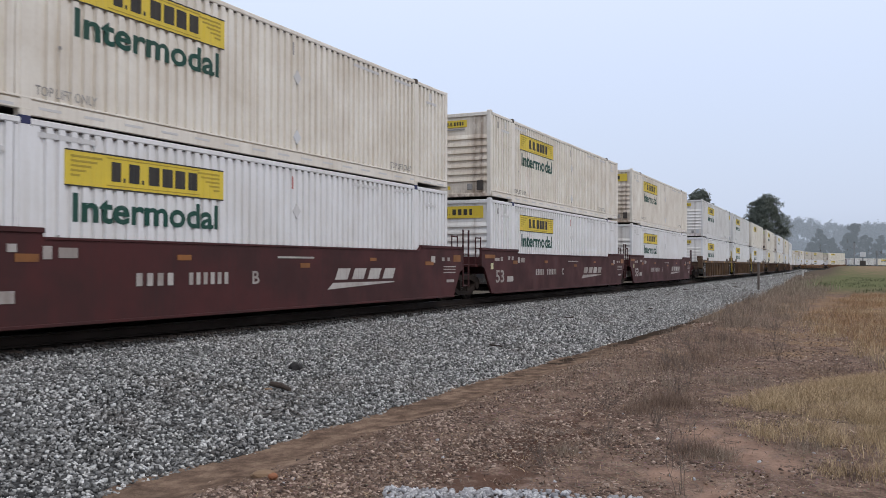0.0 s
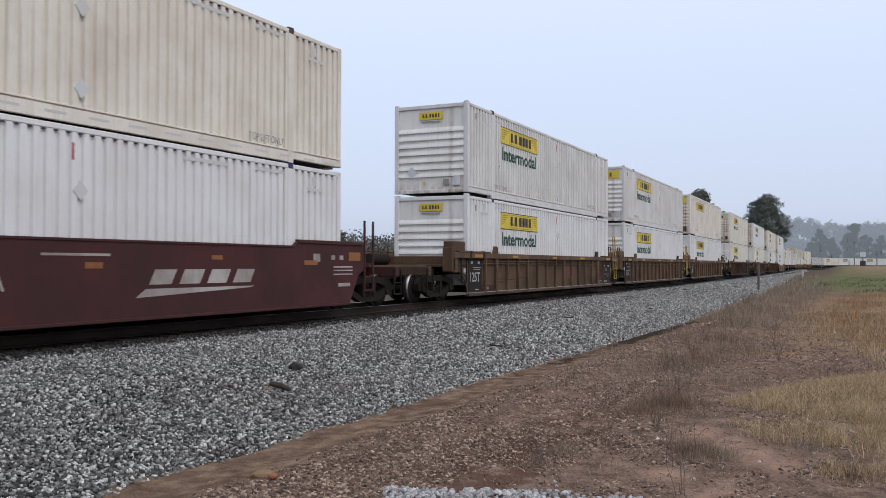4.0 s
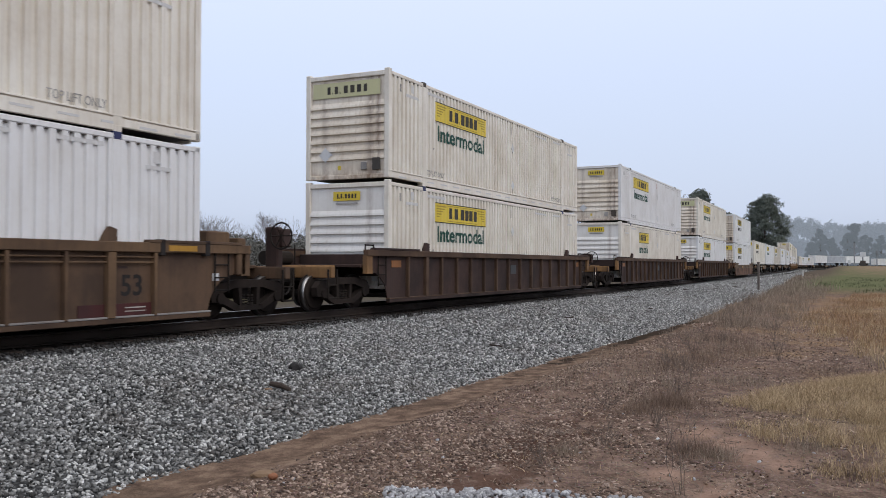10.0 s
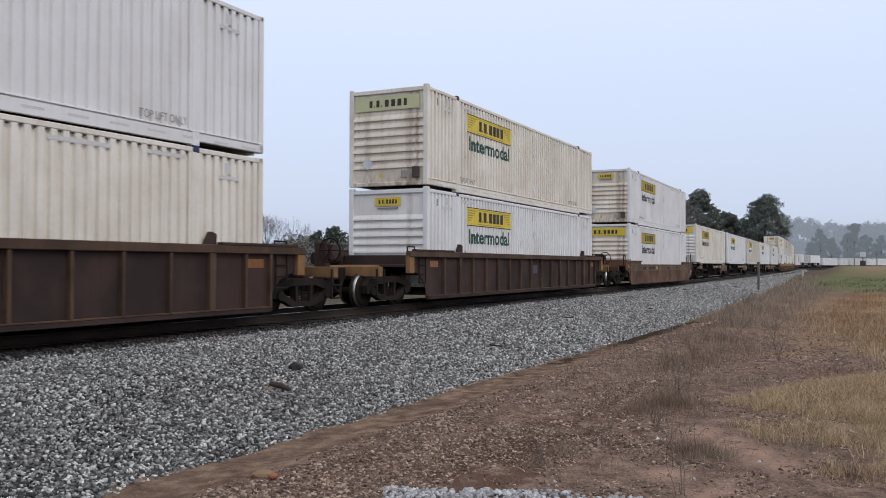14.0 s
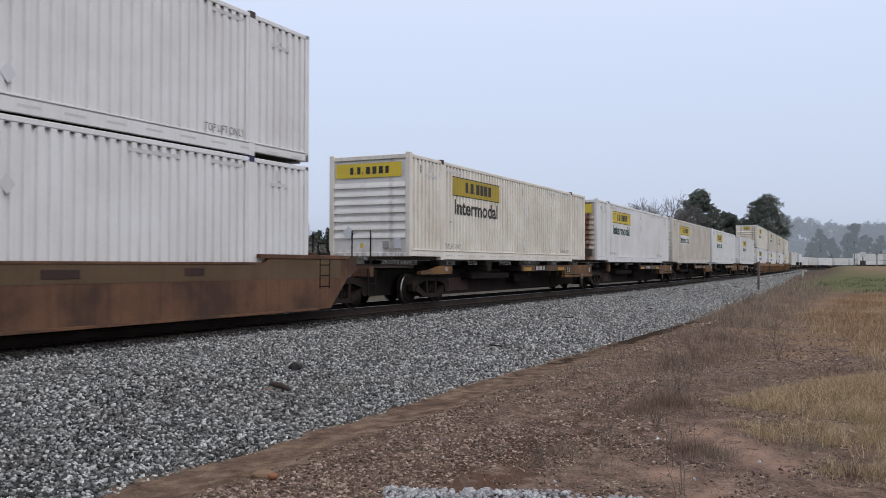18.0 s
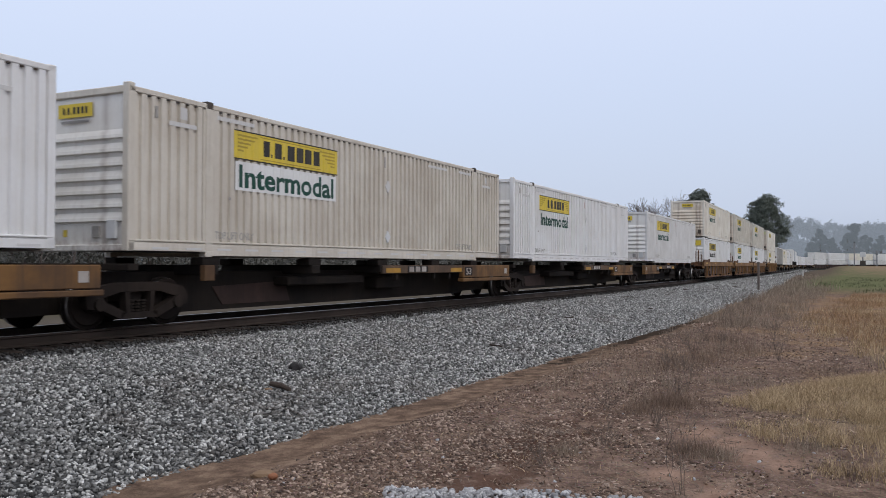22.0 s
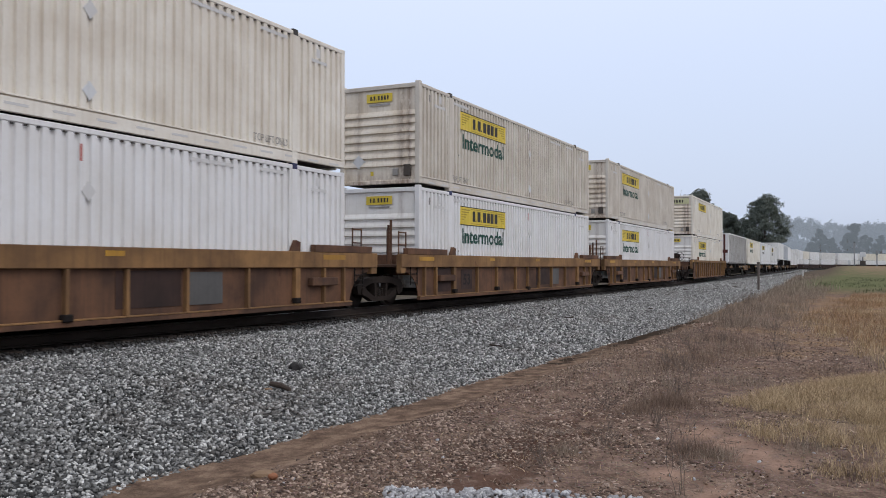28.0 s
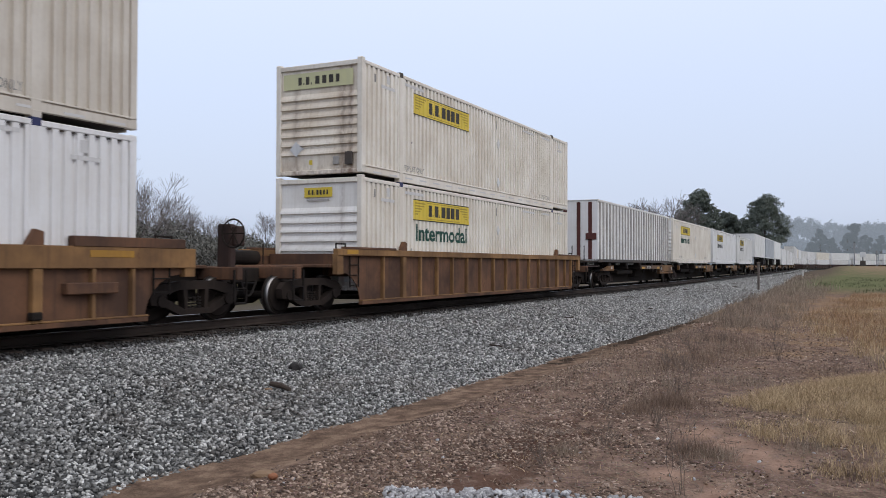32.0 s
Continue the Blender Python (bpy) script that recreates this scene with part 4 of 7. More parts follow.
for k, (col, dist, h) in enumerate(((135, 85, 13.4), (184, 88, 14.0), (70, 92, 9.6), (104, 100, 9.2), (20, 95, 11.0))):
    x, y = ray_place(share(col), dist)
    slender_tree(x, y, h, 160 + k, "slender leafless grey tree behind the railway")
for k, (col, dist, h) in enumerate(((212, 88, 9.0), (236, 98, 9.6), (264, 100, 10.2), (288, 108, 9.4), (45, 98, 8.0), (160, 104, 8.4), (312, 115, 8.6), (350, 110, 8.0), (470, 120, 8.0), (510, 120, 8.0), (420, 125, 7.8), (545, 130, 7.8), (390, 118, 8.0),
                                    (1152, 170, 13.6), (1184, 175, 13.8), (1163, 182, 12.6), (1122, 180, 11.5), (1138, 190, 12.0))):
    x, y = ray_place(share(col), dist)
    bare_tree(x, y, h, 60 + k, "leafless grey tree behind the railway", 3 if k < 9 or k > 12 else 2, 3, 0.010 if k < 13 else 0.020)


# ---- evergreens ----
def needle_material(name, low, high):
    m, n, l, b = node_mat(name, 0.8, 0.0, 0.2)
    g = n.new("ShaderNodeNewGeometry")
    l.new(ramp(n, l, g.outputs["Random Per Island"], (0.0, low), (1.0, high)), b.inputs["Base Color"])
    return m


# pine needles raised and greyed: distance haze is put into their colour
NEEDLES = needle_material("haze_greyed_pine_needles", (0.112, 0.129, 0.110), (0.185, 0.205, 0.176))
SCRUB = needle_material("grey_green_scrub", (0.108, 0.106, 0.094), (0.150, 0.146, 0.130))
CEDAR = needle_material("dull_green_cedar", (0.035, 0.048, 0.034), (0.085, 0.100, 0.070))


def evergreen(x, y, height, width, seed, label, material, bare=0.3, per=60, size=0.26, clumps=330, name="pine_tree", lobes=0):
    """A tapered trunk with limbs; the crown is made of leaf sprays in clumps, gathered into uneven lobes where given."""
    rr = np.random.default_rng(seed)
    root = tagged(new(name), label, "tree", "evergreens in the distance")
    root.location = (x, y, GROUND_Z)
    tr = bmesh.new()
    rod(tr, (0, 0, -0.4), (0.1, 0.1, height * 0.9), height * 0.018, height * 0.004, 8)
    cs, rs = [], []

    def prof(t):
        return min(1.0, 0.62 + 1.0 * t) * math.sqrt(max(0.05, 1 - max(0.0, (t - 0.42) / 0.60) ** 2))

    if lobes:
        for i in range(lobes):
            t = ((i + rr.uniform(0.1, 0.9)) / lobes) ** 0.9
            ang = i * 2.4 + rr.uniform(-0.5, 0.5)
            lr = width * rr.uniform(0.30, 0.46) * (1.0 - 0.2 * t)
            rad = max(0.0, width * prof(t) * rr.uniform(0.72, 1.06) - lr)
            z = height * (bare + (1 - bare) * t * 0.94)
            c = np.array((rad * math.cos(ang), rad * math.sin(ang), z))
            rod(tr, (0.05, 0.05, max(0.6, z - rad * 0.5)), tuple(c), height * 0.006, 0.03, 5)
            for _ in range(max(6, clumps // lobes)):
                d = rr.normal(size=3)
                d /= np.linalg.norm(d)
                d[2] = d[2] * 0.8 + 0.12
                cs.append(tuple(c + d * lr * rr.uniform(0.35, 1.0))), rs.append(lr * rr.uniform(0.20, 0.36))
    else:
        for _ in range(clumps):
            t = rr.uniform(0, 1) ** 0.85
            z = height * (bare + (1 - bare) * t)
            ang = rr.uniform(0, 2 * math.pi)
            rad = width * prof(t) * (0.75 + 0.35 * noise.noise(Vector((t * 4, seed, 0)))) * math.sqrt(rr.uniform(0.05, 1))
            c = (rad * math.cos(ang), rad * math.sin(ang), z + rr.normal(0, 0.25))
            cs.append(c), rs.append(width * rr.uniform(0.18, 0.32))
            if rr.uniform() < 0.35:
                rod(tr, (0.05, 0.05, max(0.5, z - rad * 0.35)), c, height * 0.004, 0.02, 4)
    part("trunk", tr, BARK, root)
    v, f = clump_cards(cs, rs, per, size, rr)
    crown = new("crown", cards_mesh("crown", v, f, material))
    crown.parent = root
    return root


for col, dist, h, w, seed in ((1236, 215, 19.9, 6.0, 81), (1354, 235, 19.6, 7.1, 82), (1286, 240, 16.0, 5.0, 83), (1214, 230, 15.5, 3.6, 84), (1322, 250, 14.0, 3.6, 88), (1302, 258, 13.0, 4.0, 89)):
    x, y = ray_place(share(col), dist)
    evergreen(x, y, h, w, seed, "rounded pine with haze greyed into its needle colour", NEEDLES, 0.24, 46, 0.15, 1300, lobes=int(12 + 2.2 * w))
for col, dist, h, w, seed in ((590, 115, 6.6, 2.4, 91), (562, 118, 6.0, 2.0, 92), (835, 130, 13.0, 3.2, 93), (870, 130, 12.0, 3.2, 94), (800, 128, 10.5, 3.0, 95), (905, 135, 11.5, 3.2, 96)):
    x, y = ray_place(share(col), dist)
    evergreen(x, y, h, w, seed, "dull green cedar behind the railway", CEDAR, 0.1, 40, 0.16, 110, "cedar_tree")

# scrub along the far side of the line
rr = np.random.default_rng(101)
cs, rs = [], []
for k in range(3600):
    col = rr.uniform(-60, 1215)
    dist = rr.uniform(92, 150)
    top = np.interp(col, (-60, 200, 300, 360, 480, 600, 780, 900, 1000, 1110, 1215), (7.6, 9.0, 8.2, 6.6, 5.4, 5.4, 7.0, 8.0, 7.6, 7.6, 7.9)) * dist / 110
    x, y = ray_place(share(col), dist)
    z = GROUND_Z + top * rr.uniform(0, 1) ** 0.8 * (0.78 + 0.35 * noise.noise(Vector((col * 0.02, 1, 1))))
    cs.append((x, y, z)), rs.append(rr.uniform(0.8, 1.7))
v, f = clump_cards(cs, rs, 42, 0.19, rr, 1.0)
tagged(new("scrub_thicket", cards_mesh("scrub_thicket", v, f, SCRUB)), "grey-brown leafless thicket beyond the railway", "thicket", kind="stuff")

# ---- far woods, haze painted in as a blue-grey glow ----
HAZE_GLOW = node_mat("haze_glow_far_woods", 1.0)[0]
mn, ml = HAZE_GLOW.node_tree.nodes, HAZE_GLOW.node_tree.links
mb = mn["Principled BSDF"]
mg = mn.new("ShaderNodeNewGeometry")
# blue-grey emission stands in for haze; the woods themselves give no light
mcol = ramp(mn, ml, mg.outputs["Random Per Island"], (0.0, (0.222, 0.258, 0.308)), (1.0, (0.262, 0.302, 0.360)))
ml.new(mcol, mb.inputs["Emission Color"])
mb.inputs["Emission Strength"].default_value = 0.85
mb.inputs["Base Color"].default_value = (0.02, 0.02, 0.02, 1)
rr = np.random.default_rng(111)
cs, rs = [], []
for k in range(1500):
    col = rr.uniform(1330, 1760)
    top = np.interp(col, (1330, 1390, 1420, 1470, 1500, 1540, 1570, 1760), (20, 29.5, 31, 28, 26, 27, 26, 26)) + 1.6 * noise.noise(Vector((col * 0.06, 0, 0))) + 1.4 * noise.noise(Vector((col * 0.25, 3, 0)))
    dist = rr.uniform(600, 660)
    x, y = ray_place(share(col), dist)
    cs.append((x, y, top * rr.uniform(0.0, 1.0) ** 0.6)), rs.append(rr.uniform(1.6, 3.4))
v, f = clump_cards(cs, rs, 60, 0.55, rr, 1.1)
tagged(new("backdrop", cards_mesh("backdrop", v, f, HAZE_GLOW)), kind="structure")
hz = []
for i in range(121):
    th = radians(-180 + 3 * i)
    hz.append((math.cos(th), math.sin(th)))
rv, rf = [], []
for i, (cx, cy) in enumerate(hz):
    h = 17 + 3 * noise.noise(Vector((cx * 9, cy * 9, 0))) + 2 * noise.noise(Vector((cx * 40, cy * 40, 0)))
    rv += [(cx * 690, cy * 690, -4), (cx * 690, cy * 690, h)]
    if i:
        rf.append((2 * i - 2, 2 * i, 2 * i + 1, 2 * i - 1))
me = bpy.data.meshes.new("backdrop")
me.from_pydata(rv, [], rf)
me.materials.append(HAZE_GLOW)
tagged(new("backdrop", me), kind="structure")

# darker copy of the painted haze glow, for the trees before the woods
HAZE_GLOW_TREES = HAZE_GLOW.copy()
HAZE_GLOW_TREES.name = "misty_far_trees"
tn = [q for q in HAZE_GLOW_TREES.node_tree.nodes if q.type == "VALTORGB"][0].color_ramp.elements
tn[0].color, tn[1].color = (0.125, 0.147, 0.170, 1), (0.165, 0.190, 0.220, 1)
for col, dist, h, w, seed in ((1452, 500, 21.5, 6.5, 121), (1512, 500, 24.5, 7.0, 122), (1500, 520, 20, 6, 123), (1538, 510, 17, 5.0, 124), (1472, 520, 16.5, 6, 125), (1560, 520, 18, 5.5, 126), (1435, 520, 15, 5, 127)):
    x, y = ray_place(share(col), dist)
    evergreen(x, y, h, w, seed, "far tree with haze painted as a grey glow", HAZE_GLOW_TREES, 0.10, 40, 0.30, 520, lobes=16)

# ---- posts and signals ----
POSTWOOD = painted("grey_weathered_post_wood", (0.16, 0.135, 0.12), (0.08, 0.066, 0.058), 0.6, 0.9)
post = tagged(new("marker_post"), "weathered grey wooden post beside the ballast", "post")
px, py = 69.0, 7.3
post.location = (px, py, ground_z(px, py))
part("shaft", boxes((-0.08, 0.08, -0.08, 0.08, -0.2, 2.35), b=0.02), POSTWOOD, post)
part("cap", boxes((-0.12, 0.12, -0.12, 0.12, 2.35, 2.46), b=0.03), POSTWOOD, post)
WHITEPOST = painted("white_post_paint", (0.62, 0.62, 0.60), (0.35, 0.34, 0.32), 0.4, 0.7)
x, y = ray_place(share(1421), 165)
mk = tagged(new("marker_post"), "small white trackside marker", "post")
mk.location = (x, y, GROUND_Z)
part("shaft", boxes((-0.10, 0.10, -0.10, 0.10, -0.2, 1.15), b=0.02), WHITEPOST, mk)
GREYMETAL = painted("grey_signal_metal", (0.23, 0.24, 0.25), (0.14, 0.14, 0.14), 0.5, 0.6)
for col, h, head in ((1512, 9.5, 0), (1527, 6.3, 1), (1552, 6.8, 0), (1503, 3.6, 0)):
    x, y = ray_place(share(col), 330)
    sg = tagged(new("signal_mast"), "grey trackside mast with a small head" if head == 0 else "dark signal mast with equipment case", "signal mast", "masts by the far crossing")
    sg.location = (x, y, ground_z(x, y) - 0.9)
    part("mast", rod(bmesh.new(), (0, 0, -0.3), (0, 0, h), 0.22 if head == 0 else 0.3, 0.16, 8), GREYMETAL, sg)
    part("head", boxes((-0.3, 0.3, -0.42, 0.42, h - 1.5, h), b=0.05) if head == 0 else boxes((-0.4, 0.4, -0.9, 0.9, h - 1.6, h), b=0.05), GREYMETAL if head == 0 and col != 1503 else PLACARD, sg)
    if head:
        part("equipment_case", boxes((-0.6, 0.6, -0.9, 0.9, -0.2, 3.4), b=0.05), DARKSTEEL, sg)
x, y = ray_place(share(1592), 340)
hut = tagged(new("equipment_hut"), "small grey hut by the far crossing", "hut")
hut.location = (x, y, GROUND_Z)
part("wall", boxes((-2, 2, -3, 3, -0.2, 3.6), b=0.03), GREYMETAL, hut)
part("roof", boxes((-2.2, 2.2, -3.2, 3.2, 3.6, 3.85), b=0.05), GREYMETAL, hut)


# ---- containers, 53 ft long: x = 0 at the middle of the length, z = 0 at the underside, -y towards the viewer ----
CL, CW, CH = 16.154, 2.60, 2.896
HALF = CL / 2
P40 = 6.096           # the lifting posts stand at the 40 ft places
PITCH_RIB, RIB_D = 0.2286, 0.050
POST_W = 0.17


def rib_y(x):
    """How far the side wall lies inside its outer plane at x."""
    if abs(abs(x) - P40) < POST_W or abs(x) > HALF - 0.16:
        return 0.0
    f = (x / PITCH_RIB) % 1.0
    if f < 0.50:
        return 0.0
    if f < 0.58:
        return RIB_D * (f - 0.50) / 0.08
    if f < 0.92:
        return RIB_D
    return RIB_D * (1.0 - f) / 0.08


def rib_stations(x0, x1):
    xs = {x0, x1}
    k = math.floor(x0 / PITCH_RIB)
    while k * PITCH_RIB < x1:
        for f in (0.0, 0.50, 0.58, 0.92):
            x = (k + f) * PITCH_RIB
            if x0 < x < x1:
                xs.add(round(x, 5))
        k += 1
    for p in (-P40 - POST_W, -P40 + POST_W, P40 - POST_W, P40 + POST_W):
        for d in (-0.001, 0.001):
            if x0 < p + d < x1:
                xs.add(round(p + d, 5))
    return sorted(xs)


SIDE_Y = CW / 2 - 0.012


def strip_on_side(bm, x0, x1, z0, z1, out):
    """A painted patch that follows the ribs of the near side wall, out metres proud of it."""
    prev = None
    for x in rib_stations(x0, x1):
        y = -SIDE_Y + rib_y(x) * 0.2 - out
        pair = (bm.verts.new((x, y, z0)), bm.verts.new((x, y, z1)))
        if prev:
            bm.faces.new((prev[0], pair[0], pair[1], prev[1]))
        prev = pair
    return bm


def on_side(bm, x, z, out):
    """Lays flat letters on the ribs of the near side wall."""
    bmesh.ops.translate(bm, verts=bm.verts, vec=(x, 0, z))
    bmesh.ops.triangulate(bm, faces=bm.faces[:])
    xs = [v.co.x for v in bm.verts]
    for c in rib_stations(min(xs), max(xs))[1:-1]:
        bmesh.ops.bisect_plane(bm, geom=bm.verts[:] + bm.edges[:] + bm.faces[:], plane_co=(c, 0, 0), plane_no=(1, 0, 0))
    bmesh.ops.triangulate(bm, faces=bm.faces[:])
    for v in bm.verts:
        v.co.y = -SIDE_Y + rib_y(v.co.x) * 0.2 - out
    return bm


def side_panel_bm(near=True):
    bm = bmesh.new()
    prev = None
    for x in rib_stations(-HALF + 0.10, HALF - 0.10):
        y = SIDE_Y - rib_y(x)
        pair = (bm.verts.new((x, y, 0.27)), bm.verts.new((x, y, CH - 0.10)))
        if prev:
            bm.faces.new((prev[0], prev[1], pair[1], pair[0]))
        prev = pair
    if near:
        for v in bm.verts:
            v.co.y = -v.co.y
        bmesh.ops.reverse_faces(bm, faces=bm.faces)
    return bm


def end_wall_bm(header=0.62, foot=0.55):
    """The closed front end: a flat header, horizontal ribs, a flat foot panel."""
    bm = bmesh.new()
    x = -HALF + 0.03
    w = CW / 2 - 0.13
    z = [(0.15, 0.0), (foot, 0.0)]
    n = 7
    step = (CH - 0.10 - header - foot) / n
    for i in range(n):
        z0 = foot + i * step
        z += [(z0 + 0.03, 0.0), (z0 + 0.05, 0.055), (z0 + step * 0.45, 0.045), (z0 + step * 0.85, 0.0)]
    z += [(CH - 0.10 - header + 0.03, 0.0), (CH - 0.10, 0.0)]
    prev = None
    for zz, d in z:
        pair = (bm.verts.new((x - d + 0.03, w, zz)), bm.verts.new((x - d + 0.03, -w, zz)))
        if prev:
            bm.faces.new((prev[0], prev[1], pair[1], pair[0]))
        prev = pair
    bmesh.ops.recalc_face_normals(bm, faces=bm.faces)
    for f in bm.faces:
        if f.normal.x > 0.3:
            f.normal_flip()
    return bm


def end_flat(bm, y0, y1, z0, z1, out):
    x = -HALF + 0.06 - out
    bm.faces.new([bm.verts.new(p) for p in ((x, y1, z0), (x, y0, z0), (x, y0, z1), (x, y1, z1))])
    return bm


def emblem_bm(x, flip):
    """A plain winged scroll beside the bars of the sign."""
    bm = bmesh.new()
    for k in range(5):
        z = 2.40 - k * 0.075
        w = 0.62 - k * 0.11
        a, c = (x, x + w) if not flip else (x - w, x)
        strip_on_side(bm, a, c, z, z + 0.035, 0.008)
    return bm


SIGN_X0, SIGN_X1 = -HALF + 2.68, -HALF + 6.33


def side_sign(parent, style):
    x0 = SIGN_X0 if style != "cut" else -HALF + 4.0
    plate = SIGN_OLIVE if style == "dull" else SIGN_YELLOW
    sign = part("sign_plate", (("sign", x0), lambda: strip_on_side(bmesh.new(), x0, SIGN_X1, 1.94, 2.52, 0.004)), plate, parent, "yellow sign panel with dark bars")
    part("sign_border", (("border", x0), lambda: strip_on_side(strip_on_side(bmesh.new(), x0, SIGN_X1, 1.94, 1.965, 0.007), x0, SIGN_X1, 2.495, 2.52, 0.007)), SIGN_DARK, sign)
    lo, hi = (SIGN_X0 + 0.92, SIGN_X1 - 0.72) if style != "cut" else (x0 + 0.05, SIGN_X1 - 0.72)
    seq = (6, 1.5, 1.6, 2, 7, 1.5, 1.6, 3, 7.5, 2, 7.5, 2, 7.5, 2, 7) if style != "cut" else (7, 1.5, 1.6, 3, 7.5, 2, 7.5, 2, 7.5, 2, 7)

    total, x = sum(seq), lo
    for i, r in enumerate(seq):
        w = (hi - lo) * r / total
        if i % 2 == 0:
            x_a, x_b, z_b = x, x + w, (2.15 if r == 1.6 else 2.40)
            part("sign_bar", (("bar", style == "cut", i), lambda: strip_on_side(bmesh.new(), x_a, x_b, 2.08, z_b, 0.008)), SIGN_DARK, sign)
        x += w
    part("sign_rule", (("rule", x0), lambda: strip_on_side(strip_on_side(bmesh.new(), lo - 0.1, hi + 0.05, 2.00, 2.018, 0.008), lo - 0.1, hi + 0.05, 2.445, 2.463, 0.008)), SIGN_OLIVE, sign)
    if style != "cut":
        part("sign_emblem", (("emblem_l",), lambda: emblem_bm(SIGN_X0 + 0.12, False)), SIGN_OLIVE, sign)
    part("sign_emblem", (("emblem_r",), lambda: emblem_bm(SIGN_X1 - 0.10, True)), SIGN_OLIVE, sign)
    if style in ("full", "cut", "dull", "panel"):
        text, wx0 = ("Intermodal", SIGN_X0 + 0.16) if style != "cut" else ("ermodal", x0 + 0.02)
        part("lettering", (("word", text), lambda: on_side(word_bm(text, SIGN_X1 - 0.14 - wx0, 0.46), wx0, 1.38, 0.005)), SIGN_DARK if style == "dull" else WORD_GREEN, parent, "green painted lettering")


def end_sign(parent, style):
    if style == "wide":
        p = part("end_sign", (("end_sign_wide",), lambda: end_flat(bmesh.new(), -1.02, 1.08, 2.28, 2.68, 0.035)), SIGN_YELLOW, parent, "wide yellow header panel")
        seq, z0, z1, y0, y1 = (4, 2, 1, 2, 4, 2, 1, 4, 5, 3, 5, 3, 5, 3, 4), 2.38, 2.58, 0.62, -0.62
    elif style == "pale":
        p = part("end_sign", (("end_sign_wide",), lambda: end_flat(bmesh.new(), -1.02, 1.08, 2.28, 2.68, 0.035)), SIGN_PALE, parent, "faded pale header panel")
        seq, z0, z1, y0, y1 = (4, 2, 1, 2, 4, 2, 1, 4, 5, 3, 5, 3, 5, 3, 4), 2.38, 2.58, 0.62, -0.62
    else:
        p = part("end_sign", (("end_sign_small",), lambda: end_flat(bmesh.new(), -0.42, 0.42, 2.42, 2.66, 0.035)), SIGN_YELLOW, parent, "small yellow header panel")
        part("end_lettering_bar", (("end_sub",), lambda: end_flat(bmesh.new(), -0.34, 0.34, 2.32, 2.37, 0.035)), STENCIL, parent)
        seq, z0, z1, y0, y1 = (4, 2, 1, 2, 4, 2, 1, 4, 5, 3, 5, 3, 5, 3, 4), 2.48, 2.60, 0.30, -0.30

    total, y = sum(seq), y0
    for i, r in enumerate(seq):
        w = (y1 - y0) * r / total
        if i % 2 == 0:
            y_a, y_b = y + w, y
            part("sign_bar", (("end_bar", style == "small", i), lambda: end_flat(bmesh.new(), y_a, y_b, z0, z0 + 0.05 if r == 1 else z1, 0.039)), SIGN_DARK, p)
        y += w


